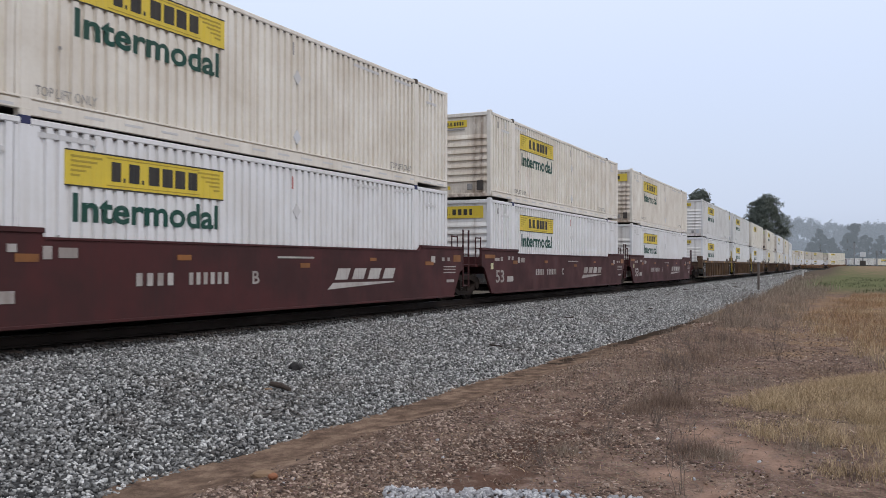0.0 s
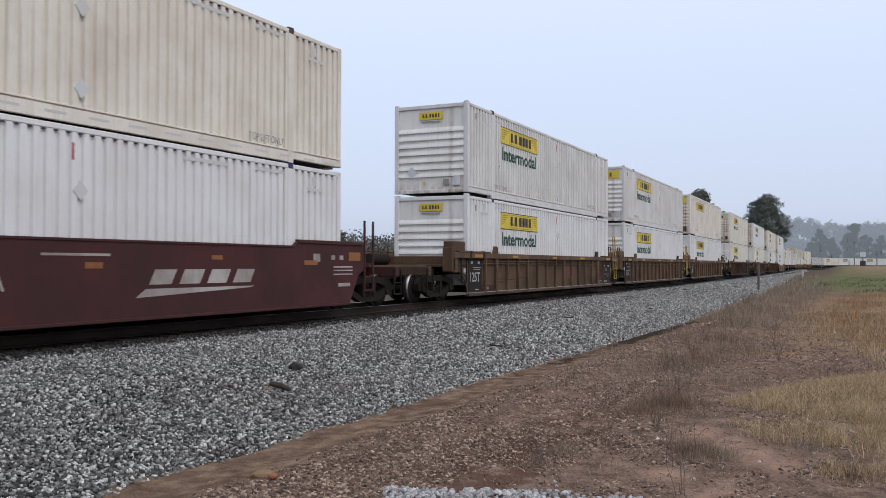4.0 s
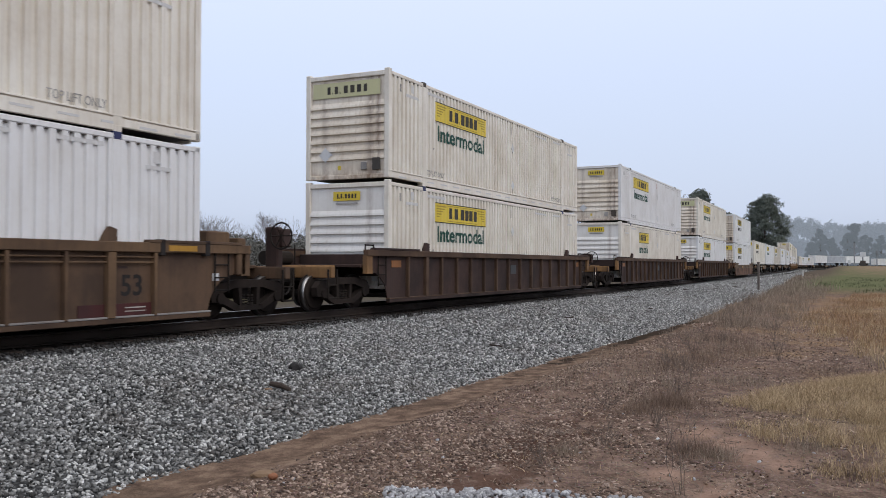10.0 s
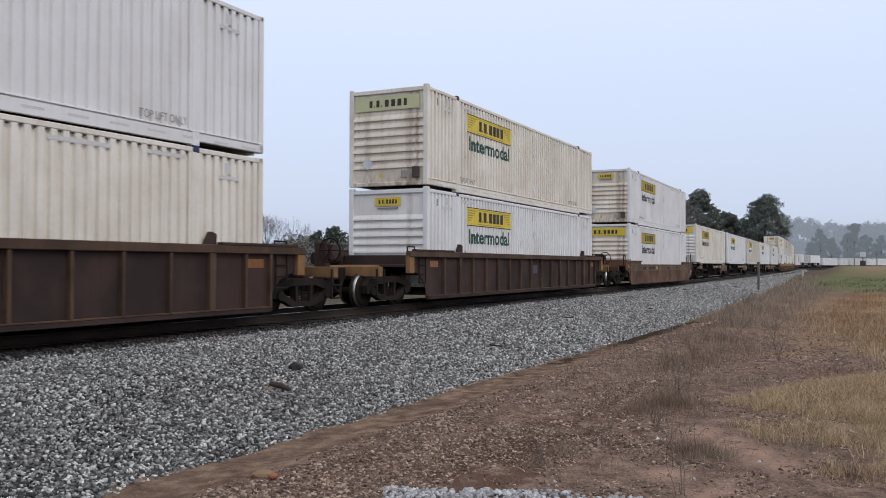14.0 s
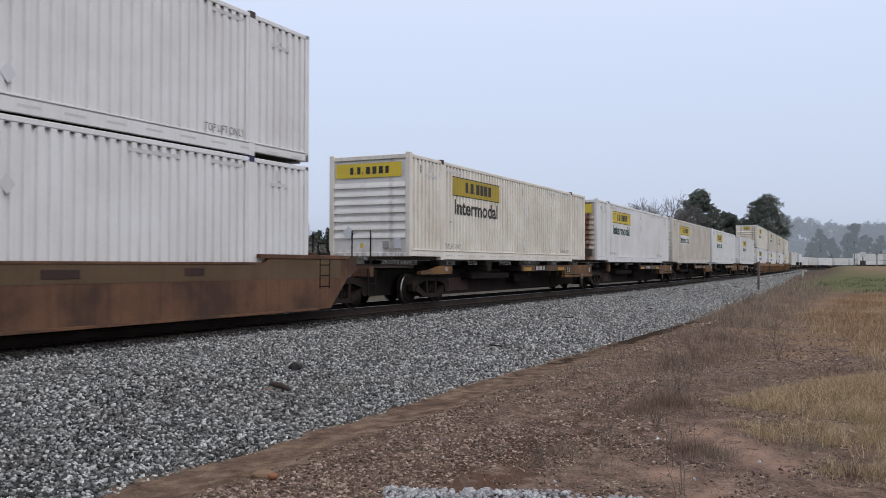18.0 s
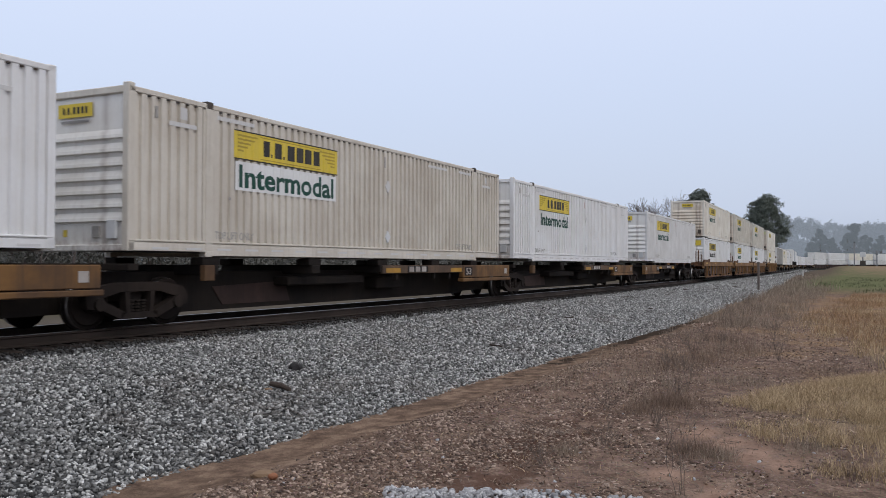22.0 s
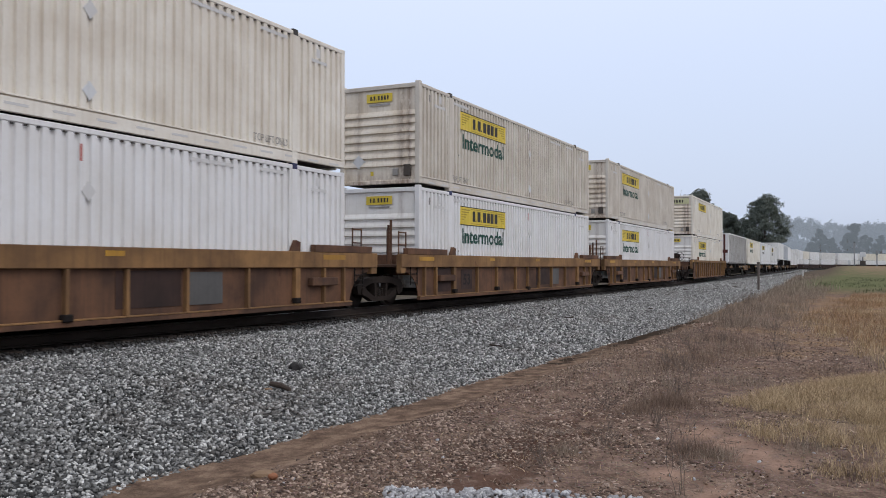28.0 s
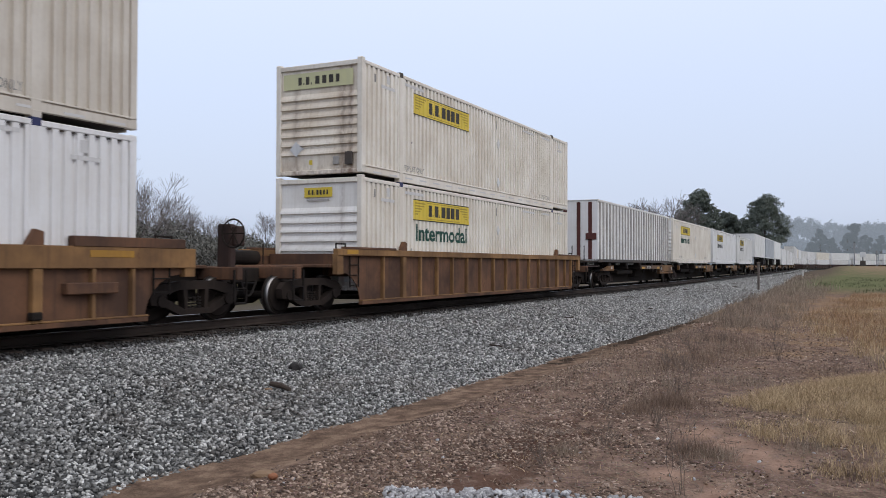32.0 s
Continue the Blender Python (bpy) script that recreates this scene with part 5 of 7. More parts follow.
def container(tone, sign, end, label, stained=False, far=False, stacked=False):
    """One corrugated 53 ft box with its rails, posts, castings, ends, roof and markings."""
    root = tagged(new("container"), label, "container", "containers on the train")
    paint = PAINTS[tone]
    endp = END_PAINTS[stained or "clean"]
    for near in (True, False):
        s = -1 if near else 1
        part("side_panel", (("side", near), lambda: side_panel_bm(near)), paint, root, "corrugated steel side wall")
        y0, y1 = sorted((s * (CW / 2 - 0.10), s * CW / 2))
        yi = sorted((s * (CW / 2 - 0.10), s * (CW / 2 - 0.028)))
        yl = sorted((s * (CW / 2 - 0.10), s * (CW / 2 + 0.008)))
        part("bottom_rail", (("brail", near), lambda: boxes((-P40, P40, y0, y1, 0.025, 0.238), b=0.005)), paint, root)
        part("rail_ledge", (("ledge", near), lambda: boxes((-HALF + 0.02, HALF - 0.02, *yi, 0.12, 0.30), (-HALF + 0.02, HALF - 0.02, *yl, 0.262, 0.292), b=0.005)), paint, root)
        for e in (-1, 1) if near else ():
            a, c = sorted((e * P40, e * (HALF - 0.02)))
            part("end_rail", (("erail", e), lambda: boxes((a, c, y0, y1, 0.10, 0.238), b=0.005)), paint, root)
        part("top_rail", (("trail", near), lambda: boxes((-HALF + 0.02, HALF - 0.02, y0, y1, CH - 0.11, CH - 0.015), b=0.012)), paint, root)
        for x in (-P40, P40):
            yo = sorted((s * (CW / 2 - 0.08), s * (CW / 2 + 0.006)))
            part("lifting_post", (("lpost", near, x > 0), lambda: boxes((x - 0.10, x + 0.10, *yo, 0.02, CH - 0.02), b=0.012)), paint, root)
            yc = sorted((s * (CW / 2 - 0.16), s * (CW / 2 + 0.012)))
            part("lifting_casting", (("lcast", near, x > 0), lambda: boxes((x - 0.09, x + 0.09, *yc, CH - 0.115, CH + 0.022), b=0.01)), BLUELOCK if stacked else DARKSTEEL, root, "blue twist lock on a lifting casting" if stacked else "dark steel lifting casting")
            part("lower_casting", (("lcast_b", near, x > 0), lambda: boxes((x - 0.09, x + 0.09, *yc, 0.0, 0.118), b=0.01)), paint, root)
        for x in (-HALF, HALF):
            a, c = sorted((x, x - math.copysign(0.15, x)))
            yo = sorted((s * (CW / 2 - 0.15), s * CW / 2))
            part("corner_post", (("cpost", near, x > 0), lambda: boxes((a, c, *yo, 0.09, CH + (0.045 if x < 0 else 0.0)), b=0.015)), paint, root)
    part("roof", (("roof",), lambda: boxes((-HALF + 0.05, HALF - 0.05, -CW / 2 + 0.08, CW / 2 - 0.08, CH - 0.06, CH - 0.035), *[(k * 0.46 - 0.12, k * 0.46 + 0.12, -CW / 2 + 0.12, CW / 2 - 0.12, CH - 0.04, CH - 0.018) for k in range(-17, 18)])), paint, root)
    part("floor", (("floor",), lambda: boxes((-HALF + 0.05, HALF - 0.05, -CW / 2 + 0.08, CW / 2 - 0.08, 0.11, 0.16))), DARKSTEEL, root)
    part("end_wall", (("endw", end), lambda: end_wall_bm(0.62 if end != "small" else 0.60)), endp, root, "ribbed front end wall with rust marks")
    part("end_header", (("endh",), lambda: boxes((-HALF + 0.005, -HALF + 0.12, -CW / 2 + 0.14, CW / 2 - 0.14, CH - 0.13, CH - 0.008), b=0.012)), paint, root)
    if not far:
        part("end_tag", (("etag",), lambda: end_flat(bmesh.new(), 0.20, 0.30, 0.34, 0.46, 0.006)), SIGN_YELLOW, root)
    part("end_sill", (("ends",), lambda: boxes((-HALF + 0.005, -HALF + 0.12, -CW / 2 + 0.14, CW / 2 - 0.14, 0.09, 0.20), b=0.012)), endp, root)
    for y in (-0.56, 0.56):
        part("door", (("door", y > 0), lambda: boxes((HALF - 0.10, HALF - 0.04, y - 0.545, y + 0.545, 0.06, CH - 0.10), b=0.01)), paint, root)
    for y in (-0.85, -0.30, 0.30, 0.85) if not far else ():
        part("lock_rod", (("rod", y), lambda: rod(bmesh.new(), (HALF - 0.015, y, 0.05), (HALF - 0.015, y, CH - 0.08), 0.017)), DARKSTEEL, root)
    if far:
        return root
    slots = part("slot_strip", (("slots",), lambda: boxes(*[(-HALF + 0.55 + k * 0.83, -HALF + 0.95 + k * 0.83, -CW / 2 - 0.003, -CW / 2 + 0.01, 0.125, 0.165) for k in range(19)])), FAINT, root, "worn drain slots along the bottom rail")
    # dark blocks in the rib recesses paint the shade below the top rail
    rib_shades = part("vent_strip", (("rib_shades",), lambda: boxes(*[((k + 0.58) * PITCH_RIB, (k + 0.88) * PITCH_RIB, -CW / 2 + 0.012, -CW / 2 + 0.05, CH - 0.135, CH - 0.112) for k in range(-34, 34)])), DARKSTEEL, root, "dark blocks painting shade into the rib ends")
    tagged(slots, kind="stuff"), tagged(rib_shades, kind="stuff")
    # stencilled markings
    part("stencil", (("top_lift_l",), lambda: on_side(word_bm("TOP LIFT ONLY", 1.15, 0.15), -HALF + 2.15, 0.345, 0.005)), STENCIL, root)
    part("stencil", (("top_lift_r",), lambda: on_side(word_bm("TOP LIFT ONLY", 1.15, 0.15), HALF - 3.35, 0.345, 0.005)), STENCIL, root)
    for i, (x0, x1, z0, z1) in enumerate(((2.2, 3.3, 2.62, 2.70), (11.0, 12.2, 2.62, 2.69), (13.0, 13.9, 2.64, 2.71), (0.95, 1.65, 2.34, 2.42), (14.8, 15.4, 2.36, 2.43), (1.22, 1.40, 2.48, 2.70), (14.98, 15.14, 2.48, 2.68))):
        part("faded_mark", (("mark", i), lambda: strip_on_side(bmesh.new(), x0 - HALF, x1 - HALF, z0, z1, 0.005)), FAINT, root)
    part("side_mark", (("tick",), lambda: strip_on_side(bmesh.new(), 0.45, 0.50, 2.35, 2.62, 0.005)), REDMARK if tone in ("white", "grey") else STENCIL, root)
    part("square_mark", (("square",), lambda: strip_on_side(bmesh.new(), 2.55 - HALF, 2.605 - HALF, 1.11, 1.165, 0.006)), REDMARK if tone == "grey" else STENCIL, root)
    part("post_mark", (("tick2",), lambda: boxes((-HALF + 0.60, -HALF + 0.66, -CW / 2 - 0.004, -CW / 2 + 0.05, 2.42, 2.62))), STENCIL, root)
    part("placard", (("plac",), lambda: slab(bmesh.new(), [(0.62, 0.42), (0.76, 0.58), (0.62, 0.74), (0.48, 0.58)], -CW / 2 - 0.004, -CW / 2 + 0.03)), PLACARD, root, "tilted silver placard holder")
    part("placard_holder", (("plac2",), lambda: slab(bmesh.new(), [(0.62, 1.72), (0.76, 1.88), (0.62, 2.04), (0.48, 1.88)], -CW / 2 - 0.004, -CW / 2 + 0.03)), FAINT, root, "empty diamond placard holder")
    if sign == "panel":
        part("lettering_panel", (("wpanel",), lambda: strip_on_side(bmesh.new(), SIGN_X0 + 0.06, SIGN_X1 - 0.05, 1.33, 1.90, 0.002)), PAINTS["white"], root, "white backing behind the lettering")
    if sign:
        side_sign(root, sign)
        end_sign(root, end)
        part("end_placard", (("eplac",), lambda: slab_x([(0.86, 0.75), (0.66, 0.95), (0.46, 0.75), (0.66, 0.55)])), PLACARD, root)
        part("end_box", (("ebox",), lambda: boxes((-HALF - 0.012, -HALF + 0.05, -1.02, -0.80, 0.30, 0.62), b=0.01)), DARKSTEEL if stained else PLACARD, root, "document box")
        part("end_hatch", (("ehatch",), lambda: boxes((-HALF + 0.01, -HALF + 0.05, -0.62, -0.44, 0.32, 0.52), b=0.008)), STENCIL, root)
    return root


def slab_x(outline):
    """A thin plate on the front end wall with the given (y, z) outline."""
    bm = bmesh.new()
    for x in (-HALF - 0.004, -HALF + 0.05):
        bm.verts.ensure_lookup_table()
        bm.faces.new([bm.verts.new((x, y, z)) for y, z in outline])
    bmesh.ops.recalc_face_normals(bm, faces=bm.faces)
    return bm


def striped_container(label):
    """A white box with dark outside posts."""
    root = tagged(new("container"), label, "container", "containers on the train")
    p = PAINTS["white"]
    part("body", (("sbody",), lambda: boxes((-HALF, HALF, -CW / 2 + 0.03, CW / 2 - 0.03, 0.05, CH), b=0.02)), p, root)
    part("base_rail", (("sbase",), lambda: boxes((-HALF, HALF, -CW / 2, CW / 2, 0.0, 0.14), b=0.01)), DARKSTEEL, root)
    part("top_rail", (("stop",), lambda: boxes((-HALF, HALF, -CW / 2, CW / 2, CH - 0.09, CH + 0.01), b=0.01)), PAINTS["grey"], root)
    for k in range(27):
        x = -HALF + 0.30 + k * 0.60
        part("outside_post", (("spost",), lambda: boxes((-0.11, 0.11, -CW / 2 - 0.004, -CW / 2 + 0.04, 0.14, CH - 0.09), b=0.008)), STENCIL, root, "dark outside post").location.x = x
    for y in (-0.9, -0.35, 0.3, 0.85):
        part("end_stripe", (("sstripe", y), lambda: boxes((-HALF - 0.012, -HALF + 0.02, y - 0.09, y + 0.09, 0.15, CH - 0.1), b=0.004)), painted_once("rust_red_stripe", (0.10, 0.035, 0.03)), root, "dark red upright stripe")
    part("junction_box", (("sbox",), lambda: boxes((-HALF - 0.06, -HALF + 0.02, -1.20, -0.70, 1.05, 1.35), b=0.01)), painted_once("rust_red_stripe", (0.10, 0.035, 0.03)), root)
    return root


ONCE = {}


def painted_once(name, base):
    if name not in ONCE:
        ONCE[name] = painted(name, base, tuple(c * 0.6 for c in base), 0.5, 0.65)
    return ONCE[name]


def trailer(label, tone="silver"):
    """A plain grey highway trailer box with landing legs and wheels, carried on a flat spine car."""
    root = tagged(new("semi_trailer"), label, "trailer", "trailers on the train")
    g = PAINTS[tone]
    part("body", (("tbody", tone), lambda: boxes((-HALF, HALF, -1.29, 1.29, 0.95, 3.75), b=0.04)), g, root)
    part("roof_rail", (("troof",), lambda: boxes((-HALF - 0.01, HALF + 0.01, -1.31, 1.31, 3.66, 3.77), b=0.02)), PAINTS["grey"], root)
    part("bottom_rail", (("tbot",), lambda: boxes((-HALF - 0.01, HALF + 0.01, -1.31, 1.31, 0.92, 1.04), b=0.015)), PAINTS["grey"], root)
    for x in (-5.2, 5.2, 6.5):
        for y in (-1.0, 1.0):
            if x < 0:
                part("landing_leg", (("tleg", y), lambda: boxes((x - 0.06, x + 0.06, y - 0.06, y + 0.06, 0.0, 0.95), b=0.01)), DARKSTEEL, root)
            else:
                part("tyre", (("ttyre", x, y), lambda: rod(bmesh.new(), (x, y - 0.28, 0.5), (x, y + 0.28, 0.5), 0.5, sides=20)), BLACK, root)
    return root

# ---- railway cars: x = 0 at the middle of their container, z = 0 at the rail tops ----
WHEEL_R = 0.42


def wheel_bm(side):
    bm = bmesh.new()
    s = side
    rod(bm, (0, s * 0.70, 0), (0, s * 0.83, 0), WHEEL_R, WHEEL_R - 0.006, 28)
    rod(bm, (0, s * 0.675, 0), (0, s * 0.70, 0), WHEEL_R + 0.028, WHEEL_R + 0.028, 28)
    rod(bm, (0, s * 0.83, 0), (0, s * 0.845, 0), WHEEL_R - 0.06, WHEEL_R - 0.09, 28)
    rod(bm, (0, s * 0.83, 0), (0, s * 0.90, 0), 0.15, 0.12, 16)
    return bm


def side_frame_bm(s):
    bm = bmesh.new()
    y0, y1 = sorted((s * 0.93, s * 1.09))
    slab(bm, [(-1.13, 0.36), (-1.17, 0.56), (-1.02, 0.70), (-0.45, 0.78), (0.45, 0.78), (1.02, 0.70), (1.17, 0.56), (1.13, 0.36), (0.86, 0.33), (0.84, 0.52), (0.45, 0.62), (-0.45, 0.62), (-0.84, 0.52), (-0.86, 0.33)], y0, y1)
    slab(bm, [(-0.42, 0.16), (0.42, 0.16), (0.40, 0.27), (-0.40, 0.27)], y0, y1)
    for d in (-1, 1):
        slab(bm, [(d * 0.86, 0.34), (d * 0.84, 0.50), (d * 0.30, 0.26), (d * 0.42, 0.16)], y0, y1)
        slab(bm, [(d * 0.22, 0.27), (d * 0.30, 0.27), (d * 0.34, 0.63), (d * 0.24, 0.63)], y0, y1)
        rod(bm, (d * 0.89, s * 0.95, WHEEL_R), (d * 0.89, s * 1.13, WHEEL_R), 0.13, 0.11, 12)
    return bm


def truck(car, x):
    """A two-axle bogie at x: side frames with springs, a bolster, and two rolling wheelsets."""
    for s in (-1, 1):
        f = part("side_frame", (("sframe", s), lambda: side_frame_bm(s)), TRUCKMAT, car, "cast steel bogie side frame")
        f.location.x = x
        sp = part("spring_pack", (("springs", s), lambda: springs_bm(s)), GRIME, f)
    b = part("bolster", (("bolster",), lambda: boxes((-0.2, 0.2, -0.92, 0.92, 0.42, 0.66), (-0.28, 0.28, -0.30, 0.30, 0.60, 0.86), b=0.03)), GRIME, car)
    b.location.x = x
    for d in (-0.89, 0.89):
        ax = part("wheelset", (("axle",), lambda: rod(bmesh.new(), (0, -0.92, 0), (0, 0.92, 0), 0.085, sides=12)), GRIME, car, "steel axle with two wheels")
        ax.location = (x + d, 0, WHEEL_R)
        ROLLING.append((car, ax, x + d))
        for s in (-1, 1):
            part("wheel", (("wheel", s), lambda: wheel_bm(s)), TRUCKMAT, ax, "", True)
            part("tread", (("tread", s), lambda: rod(bmesh.new(), (0, s * 0.705, 0), (0, s * 0.822, 0), WHEEL_R + 0.002, WHEEL_R - 0.002, 28)), TREAD, ax, "worn bright tread", True)


def springs_bm(s):
    bm = bmesh.new()
    for dx in (-0.13, 0.0, 0.13):
        for k in range(4):
            rod(bm, (dx, s * 1.01, 0.28 + k * 0.055), (dx, s * 1.01, 0.315 + k * 0.055), 0.055, sides=10)
    return bm


ROLLING = []


def A(a):
    """From metres along the container to the car's own x."""
    return a - HALF


def car_root(label):
    return tagged(new("well_car"), label, "rail car", "cars of the train")


def end_gear(car, mat, side, long_end):
    """What stands between two wells: the drawbar or coupler sill, deck plates, grab rails, a ladder."""
    m = -1 if side < 0 else 1

    def X(d):      # d metres outward from the container's end
        return m * (HALF + d)

    def bx(d0, d1, y0, y1, z0, z1):
        a, c = sorted((X(d0), X(d1)))
        return (a, c, y0, y1, z0, z1)
    out = 3.55 if long_end else 1.50
    part("centre_sill", boxes(bx(-0.1, out, -0.33, 0.33, 0.70, 1.02), b=0.02), GRIME, car)
    part("end_deck", boxes(bx(0.25, 1.35 if long_end else 1.2, -1.28, 1.28, 1.02, 1.10), bx(0.12, 0.25, -1.30, 1.30, 0.80, 1.36), b=0.012), mat, car)
    if long_end:
        part("end_beam", boxes(bx(2.55, 2.72, -1.35, 1.35, 0.78, 1.04), bx(1.35, 2.6, -0.55, 0.55, 1.00, 1.07), b=0.015), OCHRETAN if mat is DARKBROWN else mat, car)
        part("coupler", boxes(bx(3.40, 3.66, -0.14, 0.14, 0.72, 0.98), bx(3.48, 3.62, -0.24, 0.24, 0.66, 1.00), b=0.04), GRIME, car)
        part("brake_hose", hose_bm(X(3.1)), BLACK, car)
        part("crossover_step", boxes(bx(2.45, 2.85, -1.36, -1.30, 0.30, 0.34), bx(2.45, 2.49, -1.36, -1.32, 0.30, 0.98), bx(2.81, 2.85, -1.36, -1.32, 0.30, 0.98), bx(2.45, 2.85, -1.36, -1.32, 0.60, 0.63), b=0.006), GRIME, car)
        part("air_tank", rod(bmesh.new(), (X(1.5), 0.75, 1.25), (X(2.5), 0.75, 1.25), 0.17, sides=16), GRIME, car)
    rails = bmesh.new()
    for d, y in ((0.55, -1.18), (0.95, -1.18)):
        rod(rails, (X(d), y, 1.05), (X(d), y, 1.60 if long_end else 1.98), 0.022, sides=6)
    for z in (1.35, 1.58) if long_end else (1.62, 1.95):
        rod(rails, (X(0.55), -1.18, z), (X(0.95), -1.18, z), 0.018, sides=6)
    part("far_grab_rail", rod(bmesh.new(), (X(0.75), 1.1, 1.05), (X(0.75), 1.1, 1.60), 0.02, sides=6), GRIME, car)
    part("grab_rail", rails, mat if not long_end else GRIME, car)
    lad = bmesh.new()
    for d in (0.30, 0.68):
        rod(lad, (X(d), -1.40, 0.55), (X(d), -1.40, 1.40), 0.018, sides=6)
    for k in range(4):
        rod(lad, (X(0.30), -1.40, 0.60 + k * 0.24), (X(0.68), -1.40, 0.60 + k * 0.24), 0.014, sides=6)
    if mat is not MAROON:
        part("ladder", lad, GRIME, car, "short steel ladder")
    else:
        lad.free()


def hose_bm(x):
    bm = bmesh.new()
    last = None
    for k in range(9):
        t = k / 8
        p = Vector((x + 0.5 * (t - 0.5), -0.35, 0.72 - 0.32 * math.sin(math.pi * t)))
        if last:
            rod(bm, last, p, 0.025, sides=6)
        last = p
    return bm


def mirror_plate(outline, car, name, mat, y_in, y_out, label=""):
    for s in (-1, 1):
        y0, y1 = sorted((s * y_in, s * y_out))
        part(name, slab(bmesh.new(), [(A(a), z) for a, z in outline], y0, y1), mat, car, label)


def flat_marks(car, name, mat, rows, y=-1.405):
    """Thin painted bars on the near side: rows of (a0, a1, z0, z1)."""
    for a0, a1, z0, z1 in rows:
        part(name, boxes((A(a0), A(a1), y - 0.004, y + 0.004, z0, z1)), mat, car)


def letter_mark(car, text, a, z, width, height, mat, y):
    bm = word_bm(text, width, height)
    bmesh.ops.translate(bm, verts=bm.verts, vec=(A(a), y, z))
    part("stencil", bm, mat, car)


def well_floor(car):
    part("well_floor", boxes((A(0.0), A(16.15), -1.28, -0.85, 0.26, 0.362), (A(0.0), A(16.15), 0.85, 1.28, 0.26, 0.362), *[(A(a), A(a + 0.35), -1.28, 1.28, 0.24, 0.34) for a in (0.0, 2.0, 5.0, 8.0, 11.0, 14.0, 15.8)], b=0.01), GRIME, car)


def ribbed_well_car(mat, label, posts, left_long, right_long, left_truck, right_truck, chord=0.16, lugs=(1.98, 14.50), brake_wheel=False, top=1.46, trim=None):
    car = car_root(label)
    trim = trim or mat
    arch = [(-1.05 + 0.90 * math.sin(t), 0.16 + 0.76 * math.cos(t)) for t in (0.0, 0.35, 0.65, 0.9, 1.15, 1.4, 1.57)]
    mirror_plate([(-1.05, top - 0.04), (17.20, top - 0.04)] + [(16.154 - a, z) for a, z in arch] + arch[::-1], car, "side_sheet", mat, 1.33, 1.355, "ribbed steel well side")
    for s in (-1, 1):
        y0, y1 = sorted((s * 1.315, s * 1.46))
        part("top_chord", boxes((A(-1.28), A(17.43), y0, y1, top - chord, top), b=0.012), trim, car)
        part("bottom_chord", boxes((A(-0.16), A(16.31), *sorted((s * 1.315, s * 1.43)), 0.12, 0.21), b=0.01), mat, car)
        part("worn_edge", boxes((A(-0.16), A(16.31), *sorted((s * 1.315, s * 1.437)), 0.207, 0.237), b=0.006), OCHRETAN if trim is OCHRETAN else WORNTAN if mat is DARKBROWN else PALEEDGE, car, "worn lower edge")
        for a in posts:
            w = 0.085 if a in (1.94, 14.50, 2.02, 14.12, 2.05, 13.96) else 0.036
            part("side_post", boxes((A(a) - w, A(a) + w, *sorted((s * 1.34, s * 1.45)), 0.21, top - chord), b=0.01), trim, car)
        for a in lugs:
            part("guide_lug", slab(bmesh.new(), [(A(a) - 0.17, top), (A(a) + 0.12, top), (A(a) + 0.12, top + 0.20), (A(a) - 0.02, top + 0.24)], *sorted((s * 1.315, s * 1.42))), mat, car, "container guide bracket")
        for a in (-0.95, 14.75):
            part("walkway_plate", boxes((A(a), A(a + 2.4), *sorted((s * 1.315, s * 1.47)), top - 0.005, top + (0.05 if chord < 0.3 else 0.16)), b=0.008), mat, car)
    for s in (-1, 1):
        part("arch_gusset", boxes((A(-1.28), A(-1.02), *sorted((s * 1.30, s * 1.44)), 0.86, 1.33), b=0.01), OCHRETAN if mat is DARKBROWN else trim, car)
        part("arch_gusset", boxes((A(17.17), A(17.43), *sorted((s * 1.30, s * 1.44)), 0.86, 1.33), b=0.01), OCHRETAN if mat is DARKBROWN else trim, car)
    well_floor(car)
    end_gear(car, mat, -1, left_long)
    end_gear(car, mat, 1, right_long)
    for a in (left_truck, right_truck):
        if a is not None:
            truck(car, A(a))
    if brake_wheel:
        add_brake_wheel(car, 0.28 if mat in (ORANGE, BROWN) else 0.0)
    return car


def add_brake_wheel(car, lift=0.0):
    """A hand brake on its stand at the car's rear end, on the viewer's side."""
    x = A(18.95)
    st = boxes((x - 0.06, x + 0.14, -1.00, -0.66, 0.95, 1.62 + lift), (x + 0.0, x + 0.30, -1.10, -0.80, 1.18 + lift, 1.58 + lift), b=0.03)
    part("brake_stand", st, DARKBROWN, car)
    bm = bmesh.new()
    last = None
    for k in range(25):
        t = 2 * math.pi * k / 24
        p = Vector((x - 0.15, -1.16 + 0.28 * math.cos(t), 1.42 + lift + 0.28 * math.sin(t)))
        if last:
            rod(bm, last, p, 0.018, sides=6)
        last = p
    for k in range(3):
        t = math.pi * k / 3
        d = Vector((0, 0.28 * math.cos(t), 0.28 * math.sin(t)))
        rod(bm, Vector((x - 0.15, -1.16, 1.42 + lift)) - d, Vector((x - 0.15, -1.16, 1.42 + lift)) + d, 0.012, sides=6)
    part("brake_wheel", bm, GRIME, car, "round hand brake wheel")


